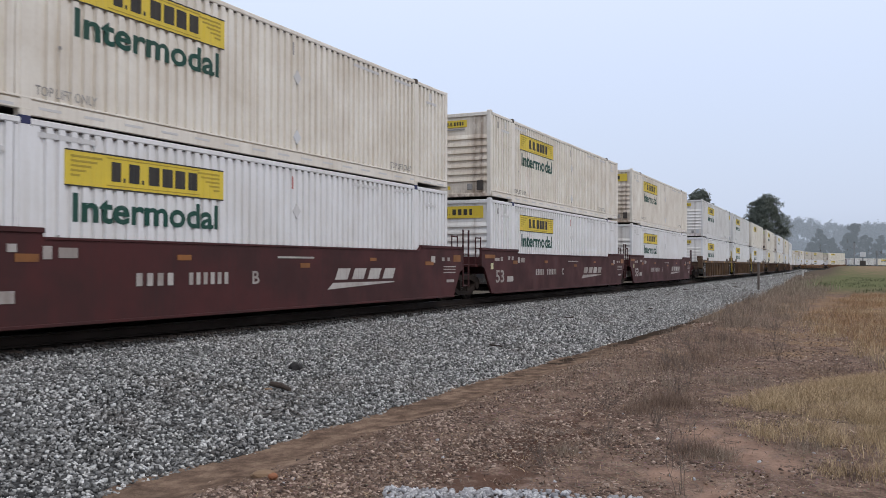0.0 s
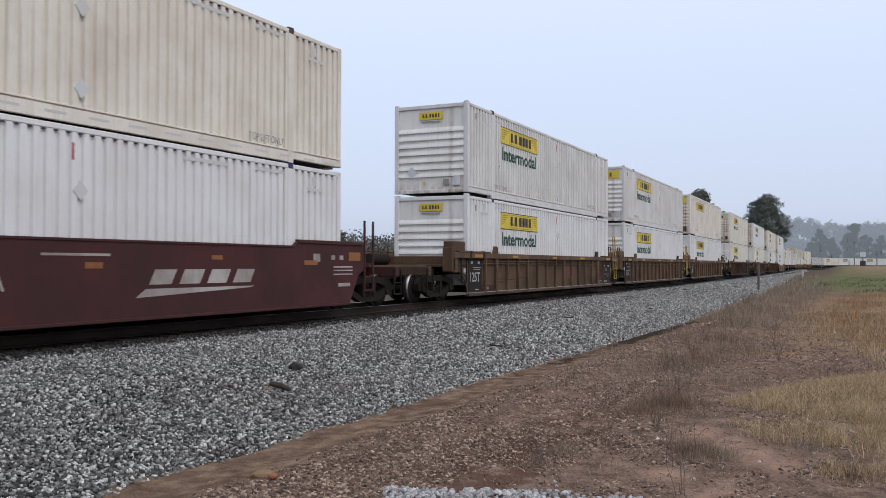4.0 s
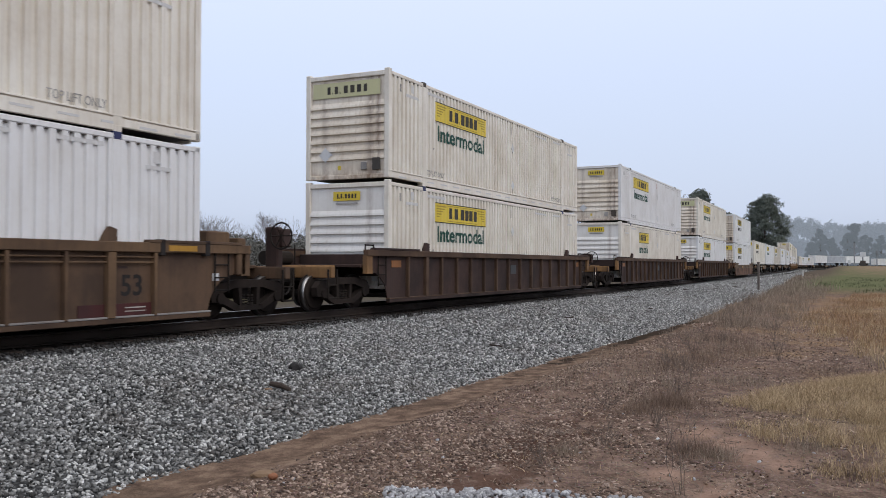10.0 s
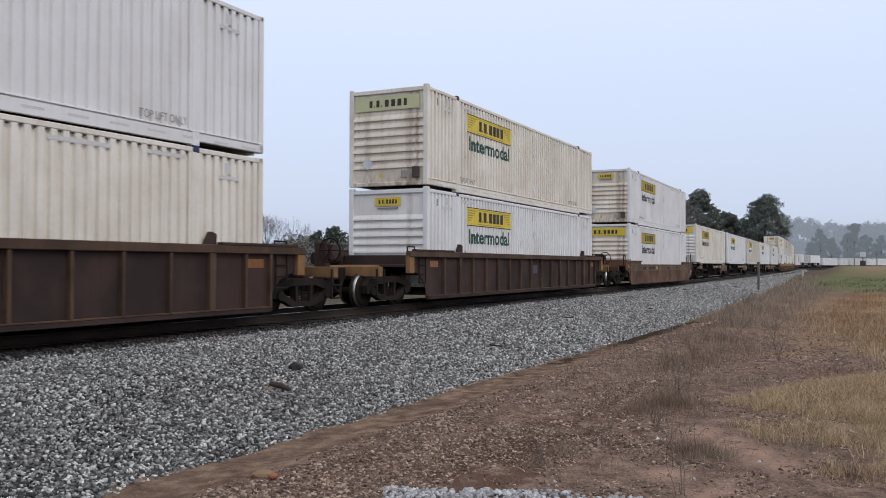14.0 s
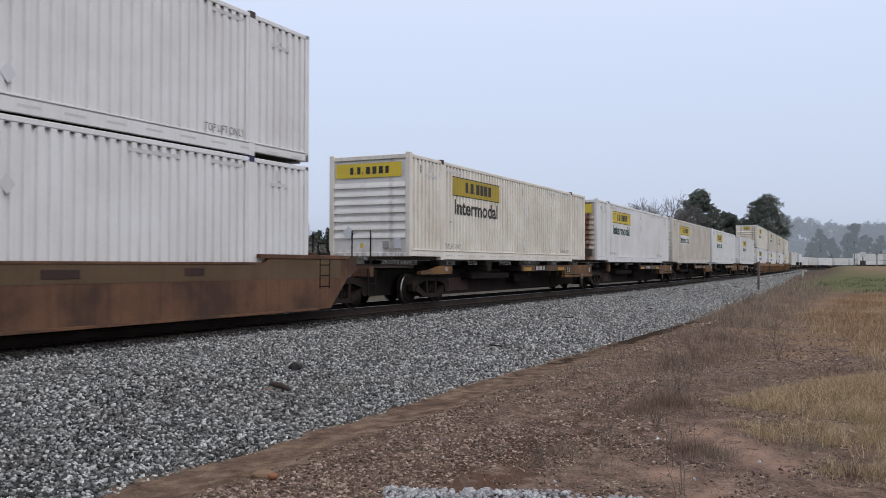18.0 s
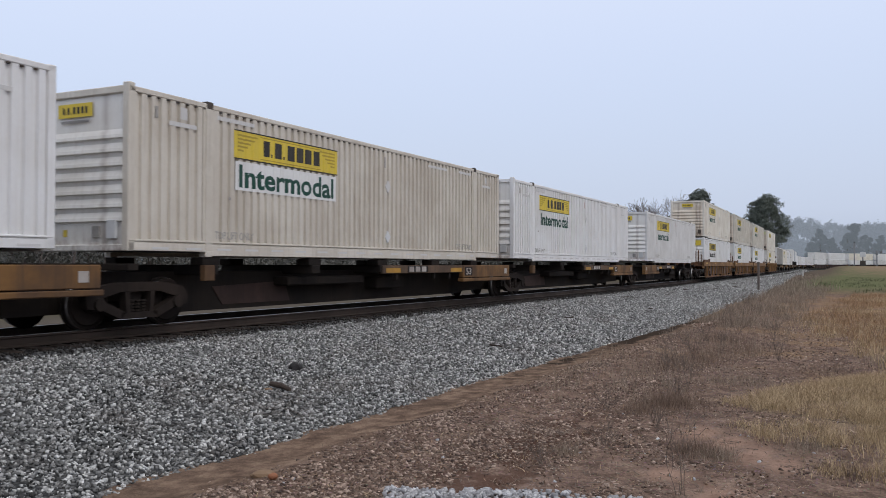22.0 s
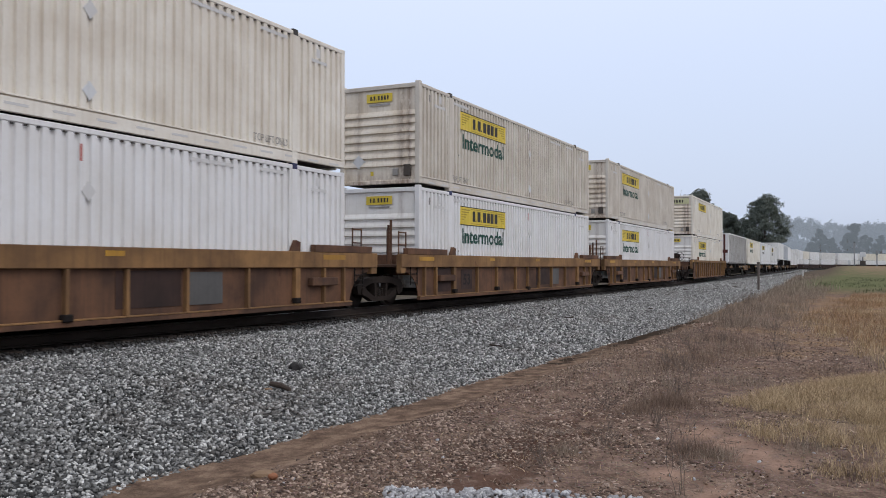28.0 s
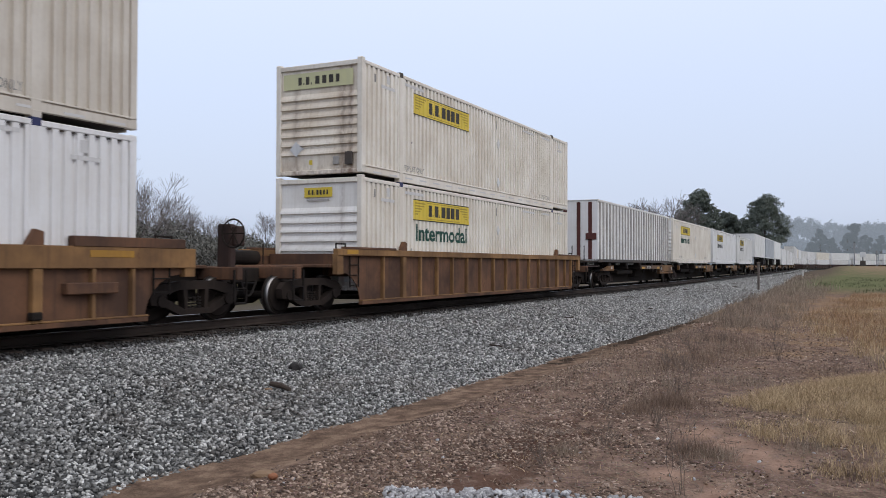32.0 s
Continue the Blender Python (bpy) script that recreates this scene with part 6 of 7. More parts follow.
def smooth_well_car(mat, label, letter, left_long, right_long, left_truck, right_truck, low=False):
    """A well car with plain plate sides; low: the shallow kind with stepped ends."""
    car = car_root(label)
    if low:
        top, end_top, bot = 1.13, 1.30, 0.10
        o = [(-1.2, end_top), (2.16, end_top), (2.16, top), (14.5, top), (14.7, end_top - 0.04), (18.0, end_top - 0.04), (18.0, 0.95), (17.6, 0.78), (16.9, bot), (-0.14, bot), (-0.65, 0.74), (-1.2, 0.85)]
    else:
        top, end_top, bot = 1.49, 1.60, 0.17
        o = [(-0.96, end_top), (2.22, end_top), (2.22, top), (14.2, top), (14.35, end_top), (16.92, end_top), (17.02, 1.5), (17.02, 0.95), (16.80, 0.86), (16.40, bot), (-0.12, bot), (-0.74, 1.0), (-0.96, 1.05)]
    mirror_plate(o, car, "side_plate", mat, 1.32, 1.40, "plain steel well side")
    for s in (-1, 1):
        part("bottom_chord", boxes((A(0.0), A(16.4), *sorted((s * 1.315, s * 1.42)), bot - 0.03, bot + 0.025), b=0.008), mat, car)
        part("top_flange", boxes((A(2.25), A(14.2), *sorted((s * 1.312, s * 1.42)), top - 0.04, top + 0.004), b=0.006), mat, car)
        part("end_flange", boxes((A(-1.21 if low else -0.97), A(2.24), *sorted((s * 1.312, s * 1.43)), end_top - 0.05, end_top + 0.03), b=0.008), mat, car)
        part("end_flange", boxes((A(14.33), A(17.6 if low else 16.94), *sorted((s * 1.312, s * 1.43)), end_top - (0.09 if low else 0.05), end_top + (0.0 if low else 0.03)), b=0.008), mat, car)
    if low:
        band = painted_once("weathered_olive_tan_band_paint", (0.118, 0.076, 0.042))
        part("upper_band", slab(bmesh.new(), [(A(-0.60), 0.78), (A(17.3), 0.78), (A(17.3), 1.20), (A(14.75), 1.20), (A(14.5), 1.085), (A(2.2), 1.085), (A(2.1), 1.22), (A(-0.60), 1.22)], -1.4045, -1.40), band, car, "faded olive-tan band along the upper side")
        part("splash_patch", boxes((A(6.0), A(6.45), -1.410, -1.404, 0.84, 1.03)), SAFETY, car, "worn yellow paint")
        flat_marks(car, "worn_mark", DARKBROWN, [(2.6, 3.3, 0.84, 0.98), (4.1 + 0.0, 4.3, 0.86, 1.0), (4.4, 4.6, 0.86, 1.0), (4.7, 4.9, 0.86, 1.0), (5.1, 5.6, 0.88, 1.0), (9.2, 9.9, 0.86, 1.0), (12.2, 12.7, 0.88, 1.02)], -1.408)
        part("end_reflector", boxes((A(-0.9), A(-0.5), -1.408, -1.40, 0.95, 1.12)), AMBER, car)
    else:
        letter_mark(car, "53", 0.20, 0.50, 0.72, 0.42, WHITE_MARK, -1.406)
        letter_mark(car, letter, 7.08, 0.70, 0.22, 0.26, WHITE_MARK, -1.406)
        flat_marks(car, "number_bar", WHITE_MARK, [(4.05 + k * 0.24, 4.18 + k * 0.24, 0.72, 0.94) for k in range(4)] + [(5.30 + k * 0.19, 5.40 + k * 0.19, 0.72, 0.94) for k in range(6)])
        emblem = bmesh.new()
        for k in range(4):
            a = 10.05 + k * 0.72
            slab(emblem, [(A(a), 0.74), (A(a + 0.52), 0.74), (A(a + 0.66), 1.00), (A(a + 0.14), 1.00)], -1.407, -1.40)
        slab(emblem, [(A(9.75), 0.52), (A(9.98), 0.67), (A(12.85), 0.67), (A(12.75), 0.64)], -1.407, -1.40)
        part("emblem", emblem, WHITE_MARK, car, "slanted pale emblem with a long wedge under it")
        flat_marks(car, "reflector", AMBER, [(1.75, 2.15, 1.12, 1.24), (5.0, 5.35, 1.16, 1.26), (8.7, 9.05, 1.02, 1.12), (11.6, 11.9, 1.18, 1.26), (-0.70, 0.12, 1.30, 1.42), (14.55, 15.05, 1.08, 1.18), (16.35, 16.85, 1.18, 1.38)])
        flat_marks(car, "small_mark", WHITE_MARK, [(0.1, 0.5, 1.22, 1.32), (0.62, 0.80, 1.22, 1.36), (1.30, 1.46, 1.26, 1.38), (1.62, 1.78, 1.26, 1.38), (2.22, 2.38, 1.16, 1.36), (2.5, 2.85, 1.18, 1.34), (7.9, 9.2, 1.22, 1.26), (14.9, 15.15, 1.15, 1.33), (15.6, 15.75, 1.2, 1.3), (15.95, 16.1, 1.2, 1.3), (15.7, 16.5, 1.02, 1.05), (15.7, 16.5, 0.94, 0.97), (15.7, 16.5, 0.85, 0.88), (15.9, 16.4, 0.58, 0.66), (1.2, 1.75, 0.52, 0.70)])
        lad = bmesh.new()
        for a in (17.12, 17.52):
            rod(lad, (A(a), -1.36, 0.42), (A(a), -1.36, 2.16), 0.030, sides=8)
        for z in (0.46, 0.78, 1.10, 1.42):
            rod(lad, (A(17.12), -1.36, z), (A(17.52), -1.36, z), 0.016, sides=6)
        part("end_ladder", lad, mat, car, "tall ladder with upright hand holds")
        part("yellow_tag", boxes((A(-0.22), A(-0.02), -1.407, -1.40, 0.95, 1.15)), SIGN_PALE, car)
    well_floor(car)
    end_gear(car, mat, -1, left_long)
    end_gear(car, mat, 1, right_long)
    for a in (left_truck, right_truck):
        if a is not None:
            truck(car, A(a))
    return car


def spine_car(label, left_truck, right_truck, first=False, last=False, flip=False):
    """A skeleton car: a dark centre beam with cross arms, and yellow side sills and boxes."""
    car = tagged(new("spine_car"), label, "rail car", "cars of the train")
    x0, x1 = (-2.2 if first else -0.85), (18.35 if last else 16.95)

    def M(a0, a1):
        return (A(a0), A(a1)) if not flip else (A(16.154 - a1), A(16.154 - a0))
    beam = bmesh.new()
    slab(beam, [(A(x0), 0.95), (A(x1), 0.95), (A(x1), 0.26), (A(15.0), 0.24), (A(14.7), 0.18), (A(1.7), 0.17), (A(1.4), 0.24), (A(x0), 0.26)], -0.48, 0.48)
    part("centre_beam", beam, GRIME, car, "deep dark centre sill")
    for s in (-1, 1):
        part("beam_web", slab(bmesh.new(), [(A(3.3), 0.27), (A(5.6), 0.27), (A(5.4), 0.72), (A(3.0), 0.64)], *sorted((s * 0.47, s * 0.50))), DARKBROWN, car, "rusty brown web plate")
    for a in (2.1, 5.5, 8.5, 11.5, 14.2):
        part("cross_arm", boxes((A(a) - 0.16, A(a) + 0.16, -1.30, 1.30, 0.88, 1.08), b=0.02), GRIME, car)
        for s in (-1, 1):
            part("support_pad", boxes((A(a) - 0.24, A(a) + 0.24, *sorted((s * 0.95, s * 1.27)), 1.07, 1.220), b=0.015), GRIME, car)
    for a in (0.15, 15.7):
        part("end_arm", boxes((A(a) - 0.12, A(a) + 0.12, -1.28, 1.28, 0.98, 1.10), b=0.015), GRIME, car)
    for s in (-1, 1):
        o = sorted((s * 1.18, s * 1.34))
        sill = part("yellow_sill", boxes((*M(8.4, 13.2), *o, 0.86, 1.07), b=0.012), SILLBROWN, car, "grimy brown side sill with yellow strips")
        if s < 0:
            for a in (8.55, 12.35):
                part("yellow_strip", boxes((*M(a, a + 0.75), -1.347, -1.33, 0.88, 1.0)), SAFETY, sill)
            part("black_patch", boxes((*M(9.7, 10.9), -1.347, -1.33, 0.88, 1.06)), BLACK, sill)
            for k in range(3):
                part("white_bar", boxes((*M(9.78 + k * 0.36, 10.04 + k * 0.36), -1.353, -1.335, 0.90, 1.04)), WHITE_MARK, sill)
        bx = part("side_box", boxes((*M(13.25, 17.0), *o, 0.70, 1.08), (*M(13.2, 17.05), *sorted((s * 1.17, s * 1.36)), 0.58, 0.68), b=0.015), YELLOWBOX, car, "yellow ochre equipment box")
        if s < 0:
            part("box_patch", boxes((*M(13.35, 13.9), -1.347, -1.33, 0.76, 1.02)), BLACK, bx)
            part("box_reflector", boxes((*M(16.55, 16.75), -1.347, -1.33, 0.80, 0.98)), WHITE_MARK, bx)
            bm = word_bm("53", 0.38, 0.20)
            bmesh.ops.translate(bm, verts=bm.verts, vec=(M(13.43, 13.81)[0], -1.352, 0.79))
            part("stencil", bm, WHITE_MARK, bx)
        if s < 0 and not first:
            part("corner_bracket", boxes((A(1.85), A(2.12), -1.33, -1.20, 0.78, 1.07), b=0.01), YELLOWBOX, car)
        if s < 0 and first:
            part("wedge_sill", slab(bmesh.new(), [(A(0.6), 0.90), (A(1.2), 0.94), (A(1.9), 1.06), (A(2.6), 1.06), (A(2.6), 0.82), (A(0.6), 0.82)], -1.33, -1.20), YELLOWBOX, car, "yellow ochre wedge bracket")
            part("wedge_tag", boxes((A(2.10), A(2.28), -1.342, -1.325, 0.90, 1.02)), WHITE_MARK, car)
        for a in (9.2, 11.4, 12.4):
            part("strut", boxes((*M(a - 0.05, a + 0.05), *sorted((s * 1.20, s * 1.30)), 0.68, 0.87), b=0.01), GRIME, car)
    part("brake_rigging", boxes((A(5.0), A(8.2), -0.9, -0.4, 0.62, 0.82), (A(3.9), A(4.8), 0.4, 0.95, 0.50, 0.84), (A(8.9), A(10.4), -0.85, -0.42, 0.46, 0.78), b=0.03), GRIME, car)
    if first:
        part("coupler", boxes((A(-2.6), A(-2.1), -0.16, 0.16, 0.70, 0.98), b=0.05), GRIME, car)
        part("end_platform", boxes((A(-1.9), A(0.3), -1.25, 1.25, 1.0, 1.06), (A(-2.0), A(-1.86), -1.3, 1.3, 0.78, 1.06), b=0.01), DARKBROWN, car)
        rails = bmesh.new()
        for y in (-1.15, -0.6, 0.6, 1.15):
            rod(rails, (A(-1.8), y, 1.05), (A(-1.8), y, 1.95), 0.022, sides=6)
        part("grab_rail", rails, GRIME, car)
    if last:
        part("coupler", boxes((A(18.3), A(18.75), -0.16, 0.16, 0.70, 0.98), b=0.05), GRIME, car)
    for a in (left_truck, right_truck):
        if a is not None:
            truck(car, A(a))
    return car


# ---- the train: for each unit the place of its container's front end along the track when the clip begins ----
POSTS = (0.86, 1.94, 2.88, 3.90, 4.91, 5.94, 6.95, 8.02, 9.12, 10.25, 11.33, 12.36, 13.43, 14.50, 15.47, 16.25)
SPARSE = (0.12, 0.82, 2.02, 3.72, 5.30, 7.0, 8.2, 9.4, 10.8, 12.5, 14.12, 15.15, 15.97)
TRAIN = []          # (object, distance along the track at the start, height)
LOWER_Z, UPPER_Z, SPINE_Z = 0.364, 3.266, 1.222
TONE_WORDS = {"white": "clean white", "cream": "cream white", "grey": "greyish white", "beige": "dirty beige"}
SIGN_WORDS = {"full": "with yellow sign", "plate": "with wordless sign", "cut": "with cropped sign", "dull": "with dull sign", "panel": "with sign on white panel", "": "without signs"}


def load(u, spec, z, where):
    tone, sign, end, stained = spec
    label = f"{TONE_WORDS[tone]} corrugated container {SIGN_WORDS[sign]}, {'rusty end, ' if stained else ''}{where}"
    box_ob = container(tone, sign, end, label, stained, u > 500, "well" in where)
    TRAIN.append((box_ob, u + HALF, z))


def put_car(u, car):
    TRAIN.append((car, u + HALF, 0.0))


def stack(u, lower, upper):
    load(u, lower, LOWER_Z, "in well car")
    load(u, upper, UPPER_Z, "stacked on top")


BROWN_POSTS = (1.14, 2.05, 3.0, 4.02, 4.97, 6.02, 7.06, 8.08, 9.10, 10.12, 11.10, 12.07, 13.08, 13.96, 14.92)


def brown_extras(car, rear):
    """What marks the tan-brown cars: pipes under the chord, black end panels with stencils, brackets, poles, faded red blocks."""
    for z in (1.12, 1.21):
        part("side_pipe", rod(bmesh.new(), (A(0.95), -1.40, z), (A(14.95), -1.40, z), 0.016, sides=6), TANTRIM, car)
    flat_marks(car, "black_panel", BLACK, [(-0.08, 0.92, 0.25, 1.28)] + ([] if rear else [(15.0, 16.25, 0.25, 1.28)]), -1.362)
    flat_marks(car, "panel_bar", WHITE_MARK, [(0.25, 0.85, 1.00, 1.02), (0.30, 0.80, 0.94, 0.96), (0.10, 0.24, 1.12, 1.20), (0.62, 0.78, 1.12, 1.20), (0.42, 0.72, 0.31, 0.33)] + ([] if rear else [(15.15, 15.32, 1.02, 1.10), (15.85, 16.02, 1.02, 1.10), (15.35, 15.75, 0.90, 0.92), (15.35, 15.70, 0.84, 0.86),
                                              (15.18, 15.98, 0.66, 0.68), (15.60, 15.98, 0.56, 0.58), (15.25, 15.70, 0.36, 0.38), (15.25, 15.70, 0.31, 0.33)]), -1.368)
    letter_mark(car, "125T", 0.04, 0.56, 0.74, 0.30, WHITE_MARK, -1.370)
    letter_mark(car, "53", 14.22, 0.56, 0.46, 0.36, BLACK, -1.358)
    flat_marks(car, "maroon_patch", MAROON, [(0.95, 2.0, 0.24, 0.44), (13.35, 14.95, 0.24, 0.44)], -1.364)
    flat_marks(car, "patch_bar", WHITE_MARK, [(1.10, 1.50, 0.36, 0.38), (1.10, 1.50, 0.31, 0.33), (14.3, 14.75, 0.36, 0.38), (14.3, 14.75, 0.30, 0.32)], -1.370)
    flat_marks(car, "pale_tag", PLACARD, [(-0.42, -0.20, 0.80, 0.98), (16.42, 16.60, 0.78, 0.92)], -1.362)
    flat_marks(car, "faded_note", DARKBROWN, [(2.3, 2.9, 0.60, 0.63), (2.3, 2.8, 0.50, 0.53), (3.2, 3.8, 0.58, 0.61), (4.05, 4.6, 0.64, 0.67), (14.15, 14.35, 1.02, 1.06)], -1.358)
    flat_marks(car, "faded_emblem", FADEDRED, [(9.05, 9.52, 0.55, 1.02), (9.58, 10.06, 0.55, 1.02), (10.20, 10.80, 0.55, 1.02)], -1.359)
    flat_marks(car, "reflector", SAFETY, [(3.4, 3.9, 1.33, 1.41), (7.6, 8.1, 1.33, 1.41), (11.2, 11.8, 1.33, 1.41), (0.20, 0.80, 1.32, 1.42), (15.2, 15.9, 1.32, 1.42)], -1.461)
    for a0, a1 in ((-0.15, -0.02), (0.86, 1.0), (15.0, 15.12), (16.12, 16.25)):
        part("black_strap", boxes((A(a0), A(a1), -1.47, -1.31, 1.24, 1.52), b=0.01), BLACK, car)
    part("end_bracket", boxes((A(-1.15), A(-0.25), -1.34, -1.02, 1.44, 1.80), b=0.03), TANTRIM, car)
    part("end_bracket", boxes((A(16.30), A(16.95), -1.34, -1.02, 1.44, 1.72), b=0.03), TANTRIM, car)
    part("end_post", boxes((A(-1.40), A(-1.16), -1.44, -1.12, 0.88, 1.62), b=0.02), TANTRIM, car)
    part("end_post", boxes((A(17.05), A(17.30), -1.44, -1.12, 0.88, 1.60), b=0.02), TANTRIM, car)
    if rear:
        return
    lad = bmesh.new()
    for a in (16.62, 17.00):
        rod(lad, (A(a), -1.48, 0.42), (A(a), -1.40, 2.45), 0.024, sides=6)
    for z in (0.44, 0.92, 1.30, 1.75, 2.2):
        rod(lad, (A(16.62), -1.47, z), (A(17.00), -1.47, z), 0.016, sides=6)
    part("side_ladder", lad, SIGN_OLIVE, car, "tall dull yellow ladder at the car's end")


# three linked maroon cars
for u, letter, lt, rt, ll, rl, lo, up in (
        (6.63, "B", -1.6, None, False, False, ("white", "full", "small", ""), ("cream", "full", "small", "")),
        (26.02, "C", -1.6, None, False, False, ("white", "full", "wide", ""), ("cream", "full", "small", "stained")),
        (45.15, "A", -1.6, 17.8, False, True, ("white", "full", "small", ""), ("cream", "full", "wide", "stained"))):
    put_car(u, smooth_well_car(MAROON, "maroon plate-sided well car with white stencils", letter, ll, rl, lt, rt))
    stack(u, lo, up)
# three linked brown ribbed cars
for u, lt, rt, ll, rl, lo, up in (
        (68.44, -1.7, None, True, False, ("white", "full", "small", ""), ("grey", "full", "small", "")),
        (87.73, -1.57, None, False, False, ("white", "full", "small", ""), ("grey", "full", "wide", "")),
        (107.02, -1.57, 17.85, False, True, ("white", "full", "small", ""), ("cream", "plate", "wide", "stained"))):
    car = ribbed_well_car(BROWN, "weathered tan-brown ribbed well car", BROWN_POSTS, ll, rl, lt, rt, 0.17, (2.05, 13.96), brake_wheel=rl, trim=TANTRIM)
    brown_extras(car, rl)
    put_car(u, car)
    stack(u, lo, up)
# three single dark ribbed cars
for u, mat, lo, up in (
        (130.16, DARKBROWN, ("cream", "full", "small", ""), ("cream", "full", "pale", "stained")),
        (153.65, DARKBROWN, ("cream", "cut", "small", ""), ("white", "full", "small", "stained")),
        (177.12, DARKBROWN, ("white", "full", "small", ""), ("cream", "full", "pale", "stained"))):
    car = ribbed_well_car(mat, "dark rusty ribbed single well car", POSTS, True, True, -1.75, 17.9, brake_wheel=True, trim=WORNTAN)
    flat_marks(car, "reflector", AMBER, [(0.05, 0.55, 1.02, 1.20), (15.6, 16.1, 1.02, 1.20)], -1.362)
    flat_marks(car, "worn_patch", painted_once("dull_blue_grey_patch_paint", (0.075, 0.080, 0.085)), [(8.35, 8.85, 0.78, 1.08)], -1.362)
    put_car(u, car)
    stack(u, lo, up)
# one shallow plate-sided car
put_car(200.26, smooth_well_car(ORANGE, "shallow rust-orange plate-sided well car", "", True, True, -1.6, 17.9, low=True))
stack(200.26, ("white", "dull", "wide", "stained"), ("white", "dull", "small", "stained"))
# five linked yellow spine cars
for i, (u, spec) in enumerate(((221.10, ("cream", "dull", "wide", "")), (239.17, ("white", "full", "wide", "streaked")), (256.75, ("beige", "panel", "small", "")),
                               (274.23, ("white", "full", "small", "")), (294.93, ("grey", "full", "small", "")))):
    put_car(u, spine_car("yellow and black skeleton spine car", (1.72 if i == 0 else -2.72 if i == 4 else 0.5), 13.9 if i == 4 else None, i == 0, i == 4, i == 4))
    load(u, spec, SPINE_Z, "on spine car")
# three linked orange-brown cars with broad top chords
for u, lt, rt, ll, rl, lo, up in (
        (315.44, -1.7, None, False, False, ("white", "dull", "wide", ""), ("cream", "full", "small", "stained")),
        (335.37, -1.7, None, False, False, ("white", "full", "small", ""), ("beige", "full", "small", "stained")),
        (354.79, -1.6, 17.85, False, True, ("white", "full", "small", ""), ("beige", "full", "small", "stained"))):
    car = ribbed_well_car(ORANGE, "faded orange-brown well car with a broad top chord", SPARSE, ll, rl, lt, rt, 0.35, (2.0, 14.12), rl, 1.37, OCHRETAN)
    flat_marks(car, "reflector", SAFETY, [(-0.30, 0.60, 1.20, 1.31), (15.05, 15.95, 1.20, 1.31), (4.6, 5.0, 1.22, 1.30), (8.9, 9.3, 1.22, 1.31)], -1.462)
    flat_marks(car, "worn_panel", DARKBROWN, [(0.95, 1.9, 0.32, 1.02), (9.2, 10.7, 0.35, 0.98), (2.6, 3.4, 0.35, 0.95)], -1.362)
    flat_marks(car, "pale_patch", painted_once("dull_grey_patch_paint", (0.105, 0.100, 0.096)), [(10.9, 11.8, 0.35, 0.95)], -1.366)
    for a, z in ((2.02, 0.36), (5.30, 0.36), (8.2, 0.30), (14.1, 0.36)):
        part("jacking_foot", boxes((A(a) - 0.10, A(a) + 0.08, -1.50, -1.36, z - 0.10, z + 0.02), b=0.02), GRIME, car)
    for k, a in enumerate((-1.05, -0.75, -0.35)):
        part("end_stanchion", rod(bmesh.new(), (A(a), -1.0 + 0.25 * k, 1.05), (A(a), -1.0 + 0.25 * k, 2.28 - 0.12 * k), 0.035, sides=8), ORANGE, car, "brown upright tube on the end deck")
    for a in (0.95, 14.6):
        part("step_bracket", boxes((A(a), A(a + 1.0), -1.50, -1.36, 0.62, 0.80), b=0.015), ORANGE, car)
    letter_mark(car, "53", 2.75, 0.48, 0.5, 0.34, BLACK, -1.372)
    put_car(u, car)
    stack(u, lo, up)
# one single brown car with its hand brake
car = ribbed_well_car(ORANGE, "brown ribbed single well car", POSTS, True, True, -1.75, 17.9, brake_wheel=False, trim=OCHRETAN)
flat_marks(car, "reflector", SAFETY, [(-0.9, -0.4, 1.34, 1.44)], -1.461)
put_car(378.16, car)
stack(378.16, ("cream", "full", "small", ""), ("cream", "plate", "pale", "stained"))
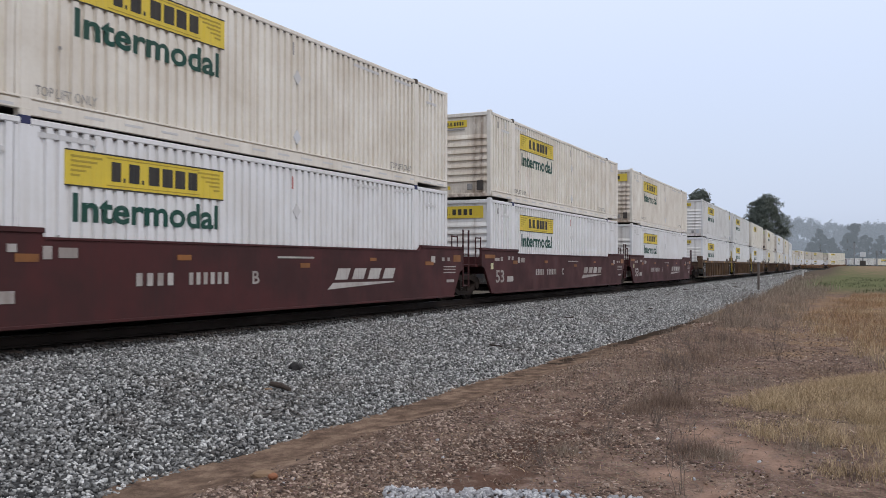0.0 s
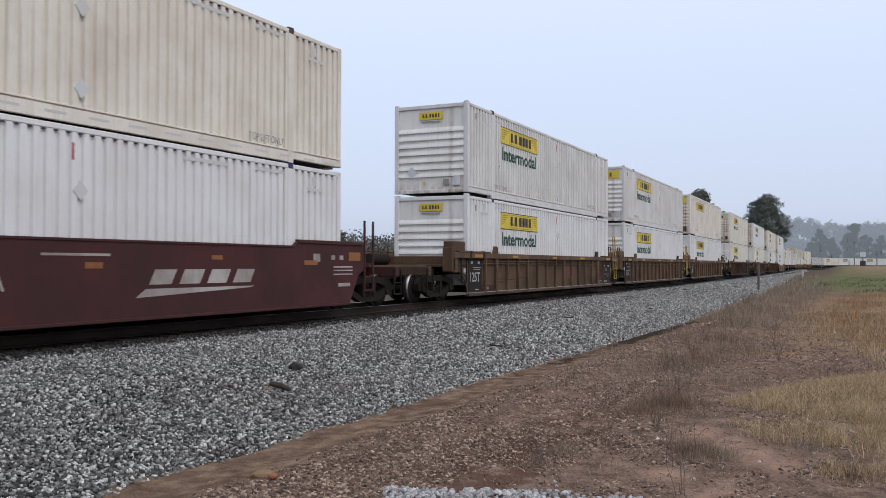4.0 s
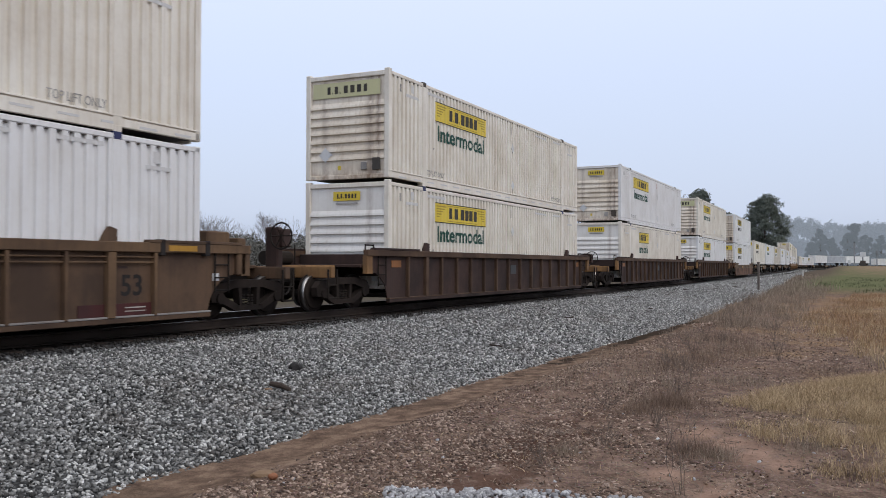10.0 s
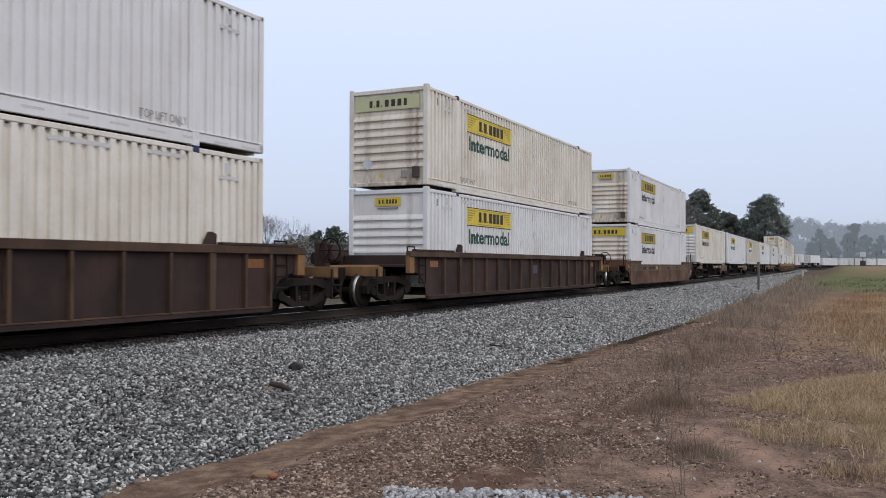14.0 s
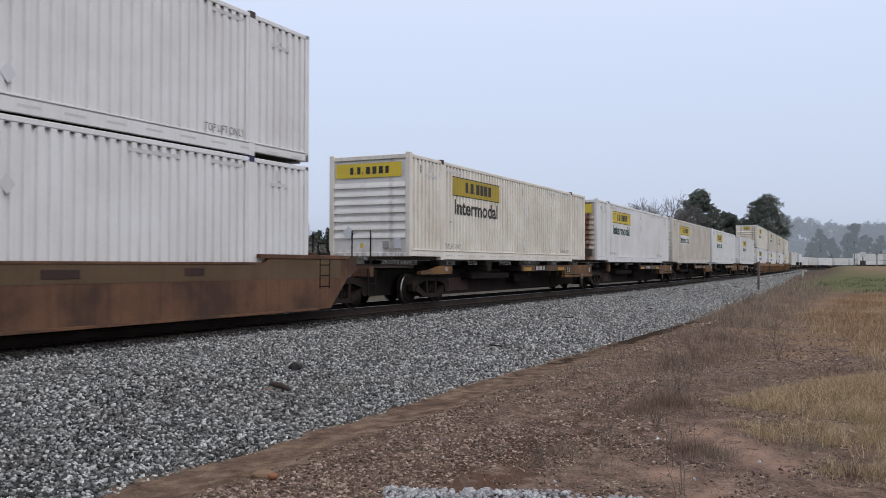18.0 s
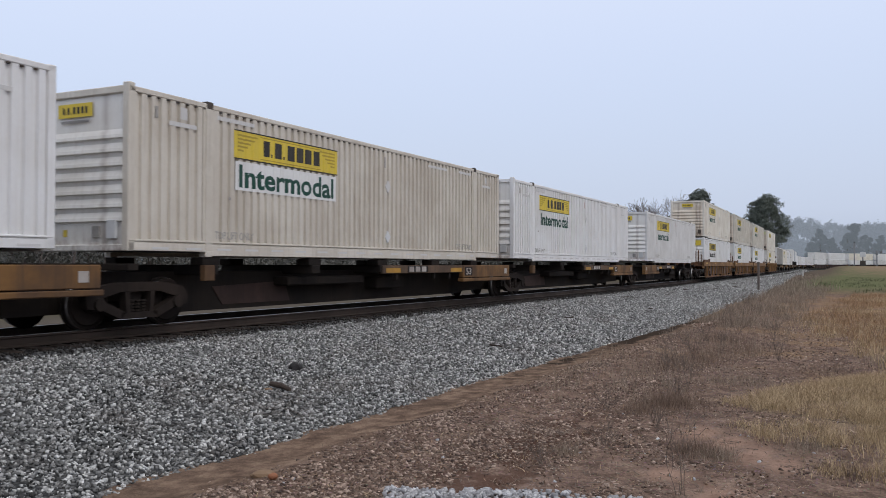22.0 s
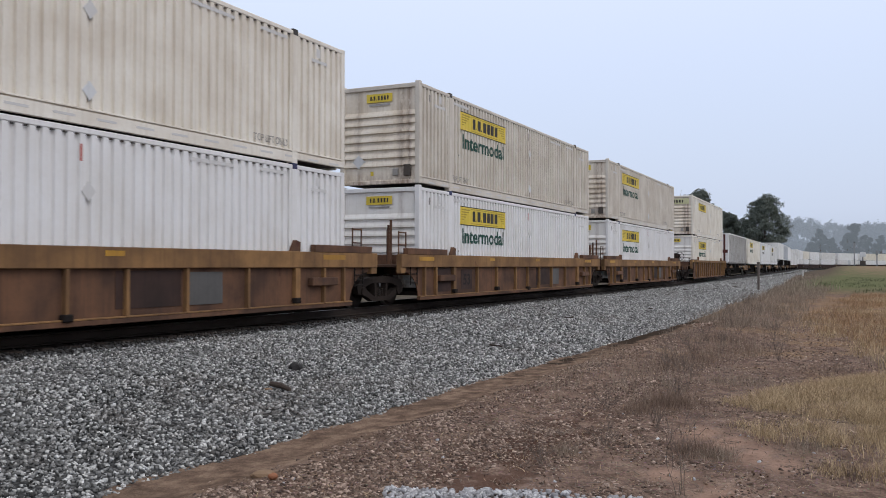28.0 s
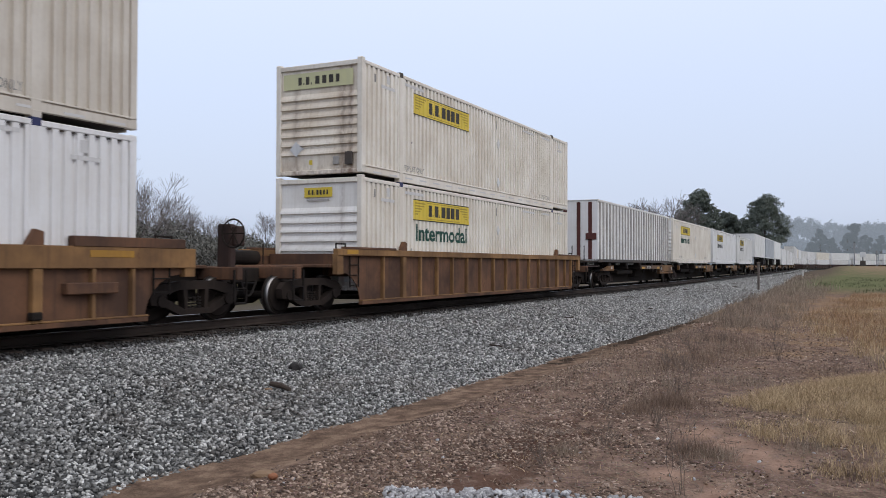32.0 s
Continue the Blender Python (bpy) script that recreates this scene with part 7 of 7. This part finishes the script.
# a second set of spine cars
for i, (u, spec) in enumerate(((398.87, None), (416.5, ("cream", "full", "small", "")), (434.1, ("white", "dull", "small", "")), (451.7, ("grey", "dull", "small", "")))):
    put_car(u, spine_car("yellow and black skeleton spine car", (1.75 if i == 0 else 0.45), 14.6 if i == 3 else None, i == 0, i == 3))
    if spec:
        load(u, spec, SPINE_Z, "on spine car")
    else:
        TRAIN.append((striped_container("white container with dark outside posts on a spine car"), u + HALF, SPINE_Z))
for i, (u, tone) in enumerate(((471.2, "grey"), (489.0, "silver"), (506.8, "white"))):
    put_car(u, spine_car("black skeleton spine car under trailers", (1.75 if i == 0 else 0.45), 14.6 if i == 2 else None, i == 0, i == 2))
    TRAIN.append((trailer(("pale grey", "plain grey", "plain white")[i] + " highway trailer riding on a spine car", tone), u + HALF, SPINE_Z - 0.02))
# the rear of the train
rear_tones = ("white", "grey", "white", "cream")
for k in range(14):
    u = 527.0 + 19.55 * k
    single = k < 4
    t1, t2 = rear_tones[k % 2], rear_tones[(k * 3 + 1) % 4]
    if single:
        put_car(u, spine_car("black skeleton spine car near the train's rear", 0.45, 15.5, False, False))
        load(u, (t1, "", "small", False), SPINE_Z, "on spine car")
    else:
        put_car(u, ribbed_well_car(DARKBROWN, "dark ribbed well car near the train's rear", POSTS[::2], False, False, -1.6, 17.7 if k == 13 else None))
        stack(u, (t1, "", "small", False), (t2, "", "small", False))



# ---- movement ----
TIMES = (0, 1, 2, 3, 6, 7, 8, 9, 10, 11, 12, 13, 14, 14.5, 17, 18, 19, 20, 21, 22, 23, 24, 25, 25.5, 28, 29, 30, 31, 32)
RUN = (0.0, 11.09, 22.15, 33.2, 66.3, 77.43, 88.57, 99.7, 110.85, 121.99, 133.16, 144.37, 155.63, 161.26, 189.29, 200.64, 212.04, 223.47,
       234.83, 246.17, 257.55, 268.9, 280.22, 285.88, 314.37, 325.79, 337.26, 348.72, 360.17)


def run(t):
    return float(np.interp(t, TIMES, RUN))


def motions():
    """The train rolls towards the viewer and past; its wheels turn while they are near."""
    steps = sorted(set(TIMES) | {float(k) for k in range(0, 33)})
    for ob, u, z in TRAIN:
        rows = []
        for t in steps:
            x, y, head = track_at(u - run(t))
            rows.append((t, pose(x, y, z, 0, 0, head)))
        walk(ob, rows)
    home = {ob: u for ob, u, z in TRAIN}
    for car, axle, x in ROLLING:
        u = home[car] + x
        near = [k / FPS for k in range(0, int(DURATION * FPS) + 1) if 4.0 < u - run(k / FPS) < 42.0]
        if not near:
            continue
        times = sorted({0.0, DURATION, *near})
        rows = []
        for t in times:
            tt = min(max(t, near[0]), near[-1])
            turn = -math.degrees((run(tt) - run(near[0])) / WHEEL_R)
            rows.append((t, pose(x, 0, WHEEL_R, 0, turn, 0)))
        walk(axle, rows)


motions()
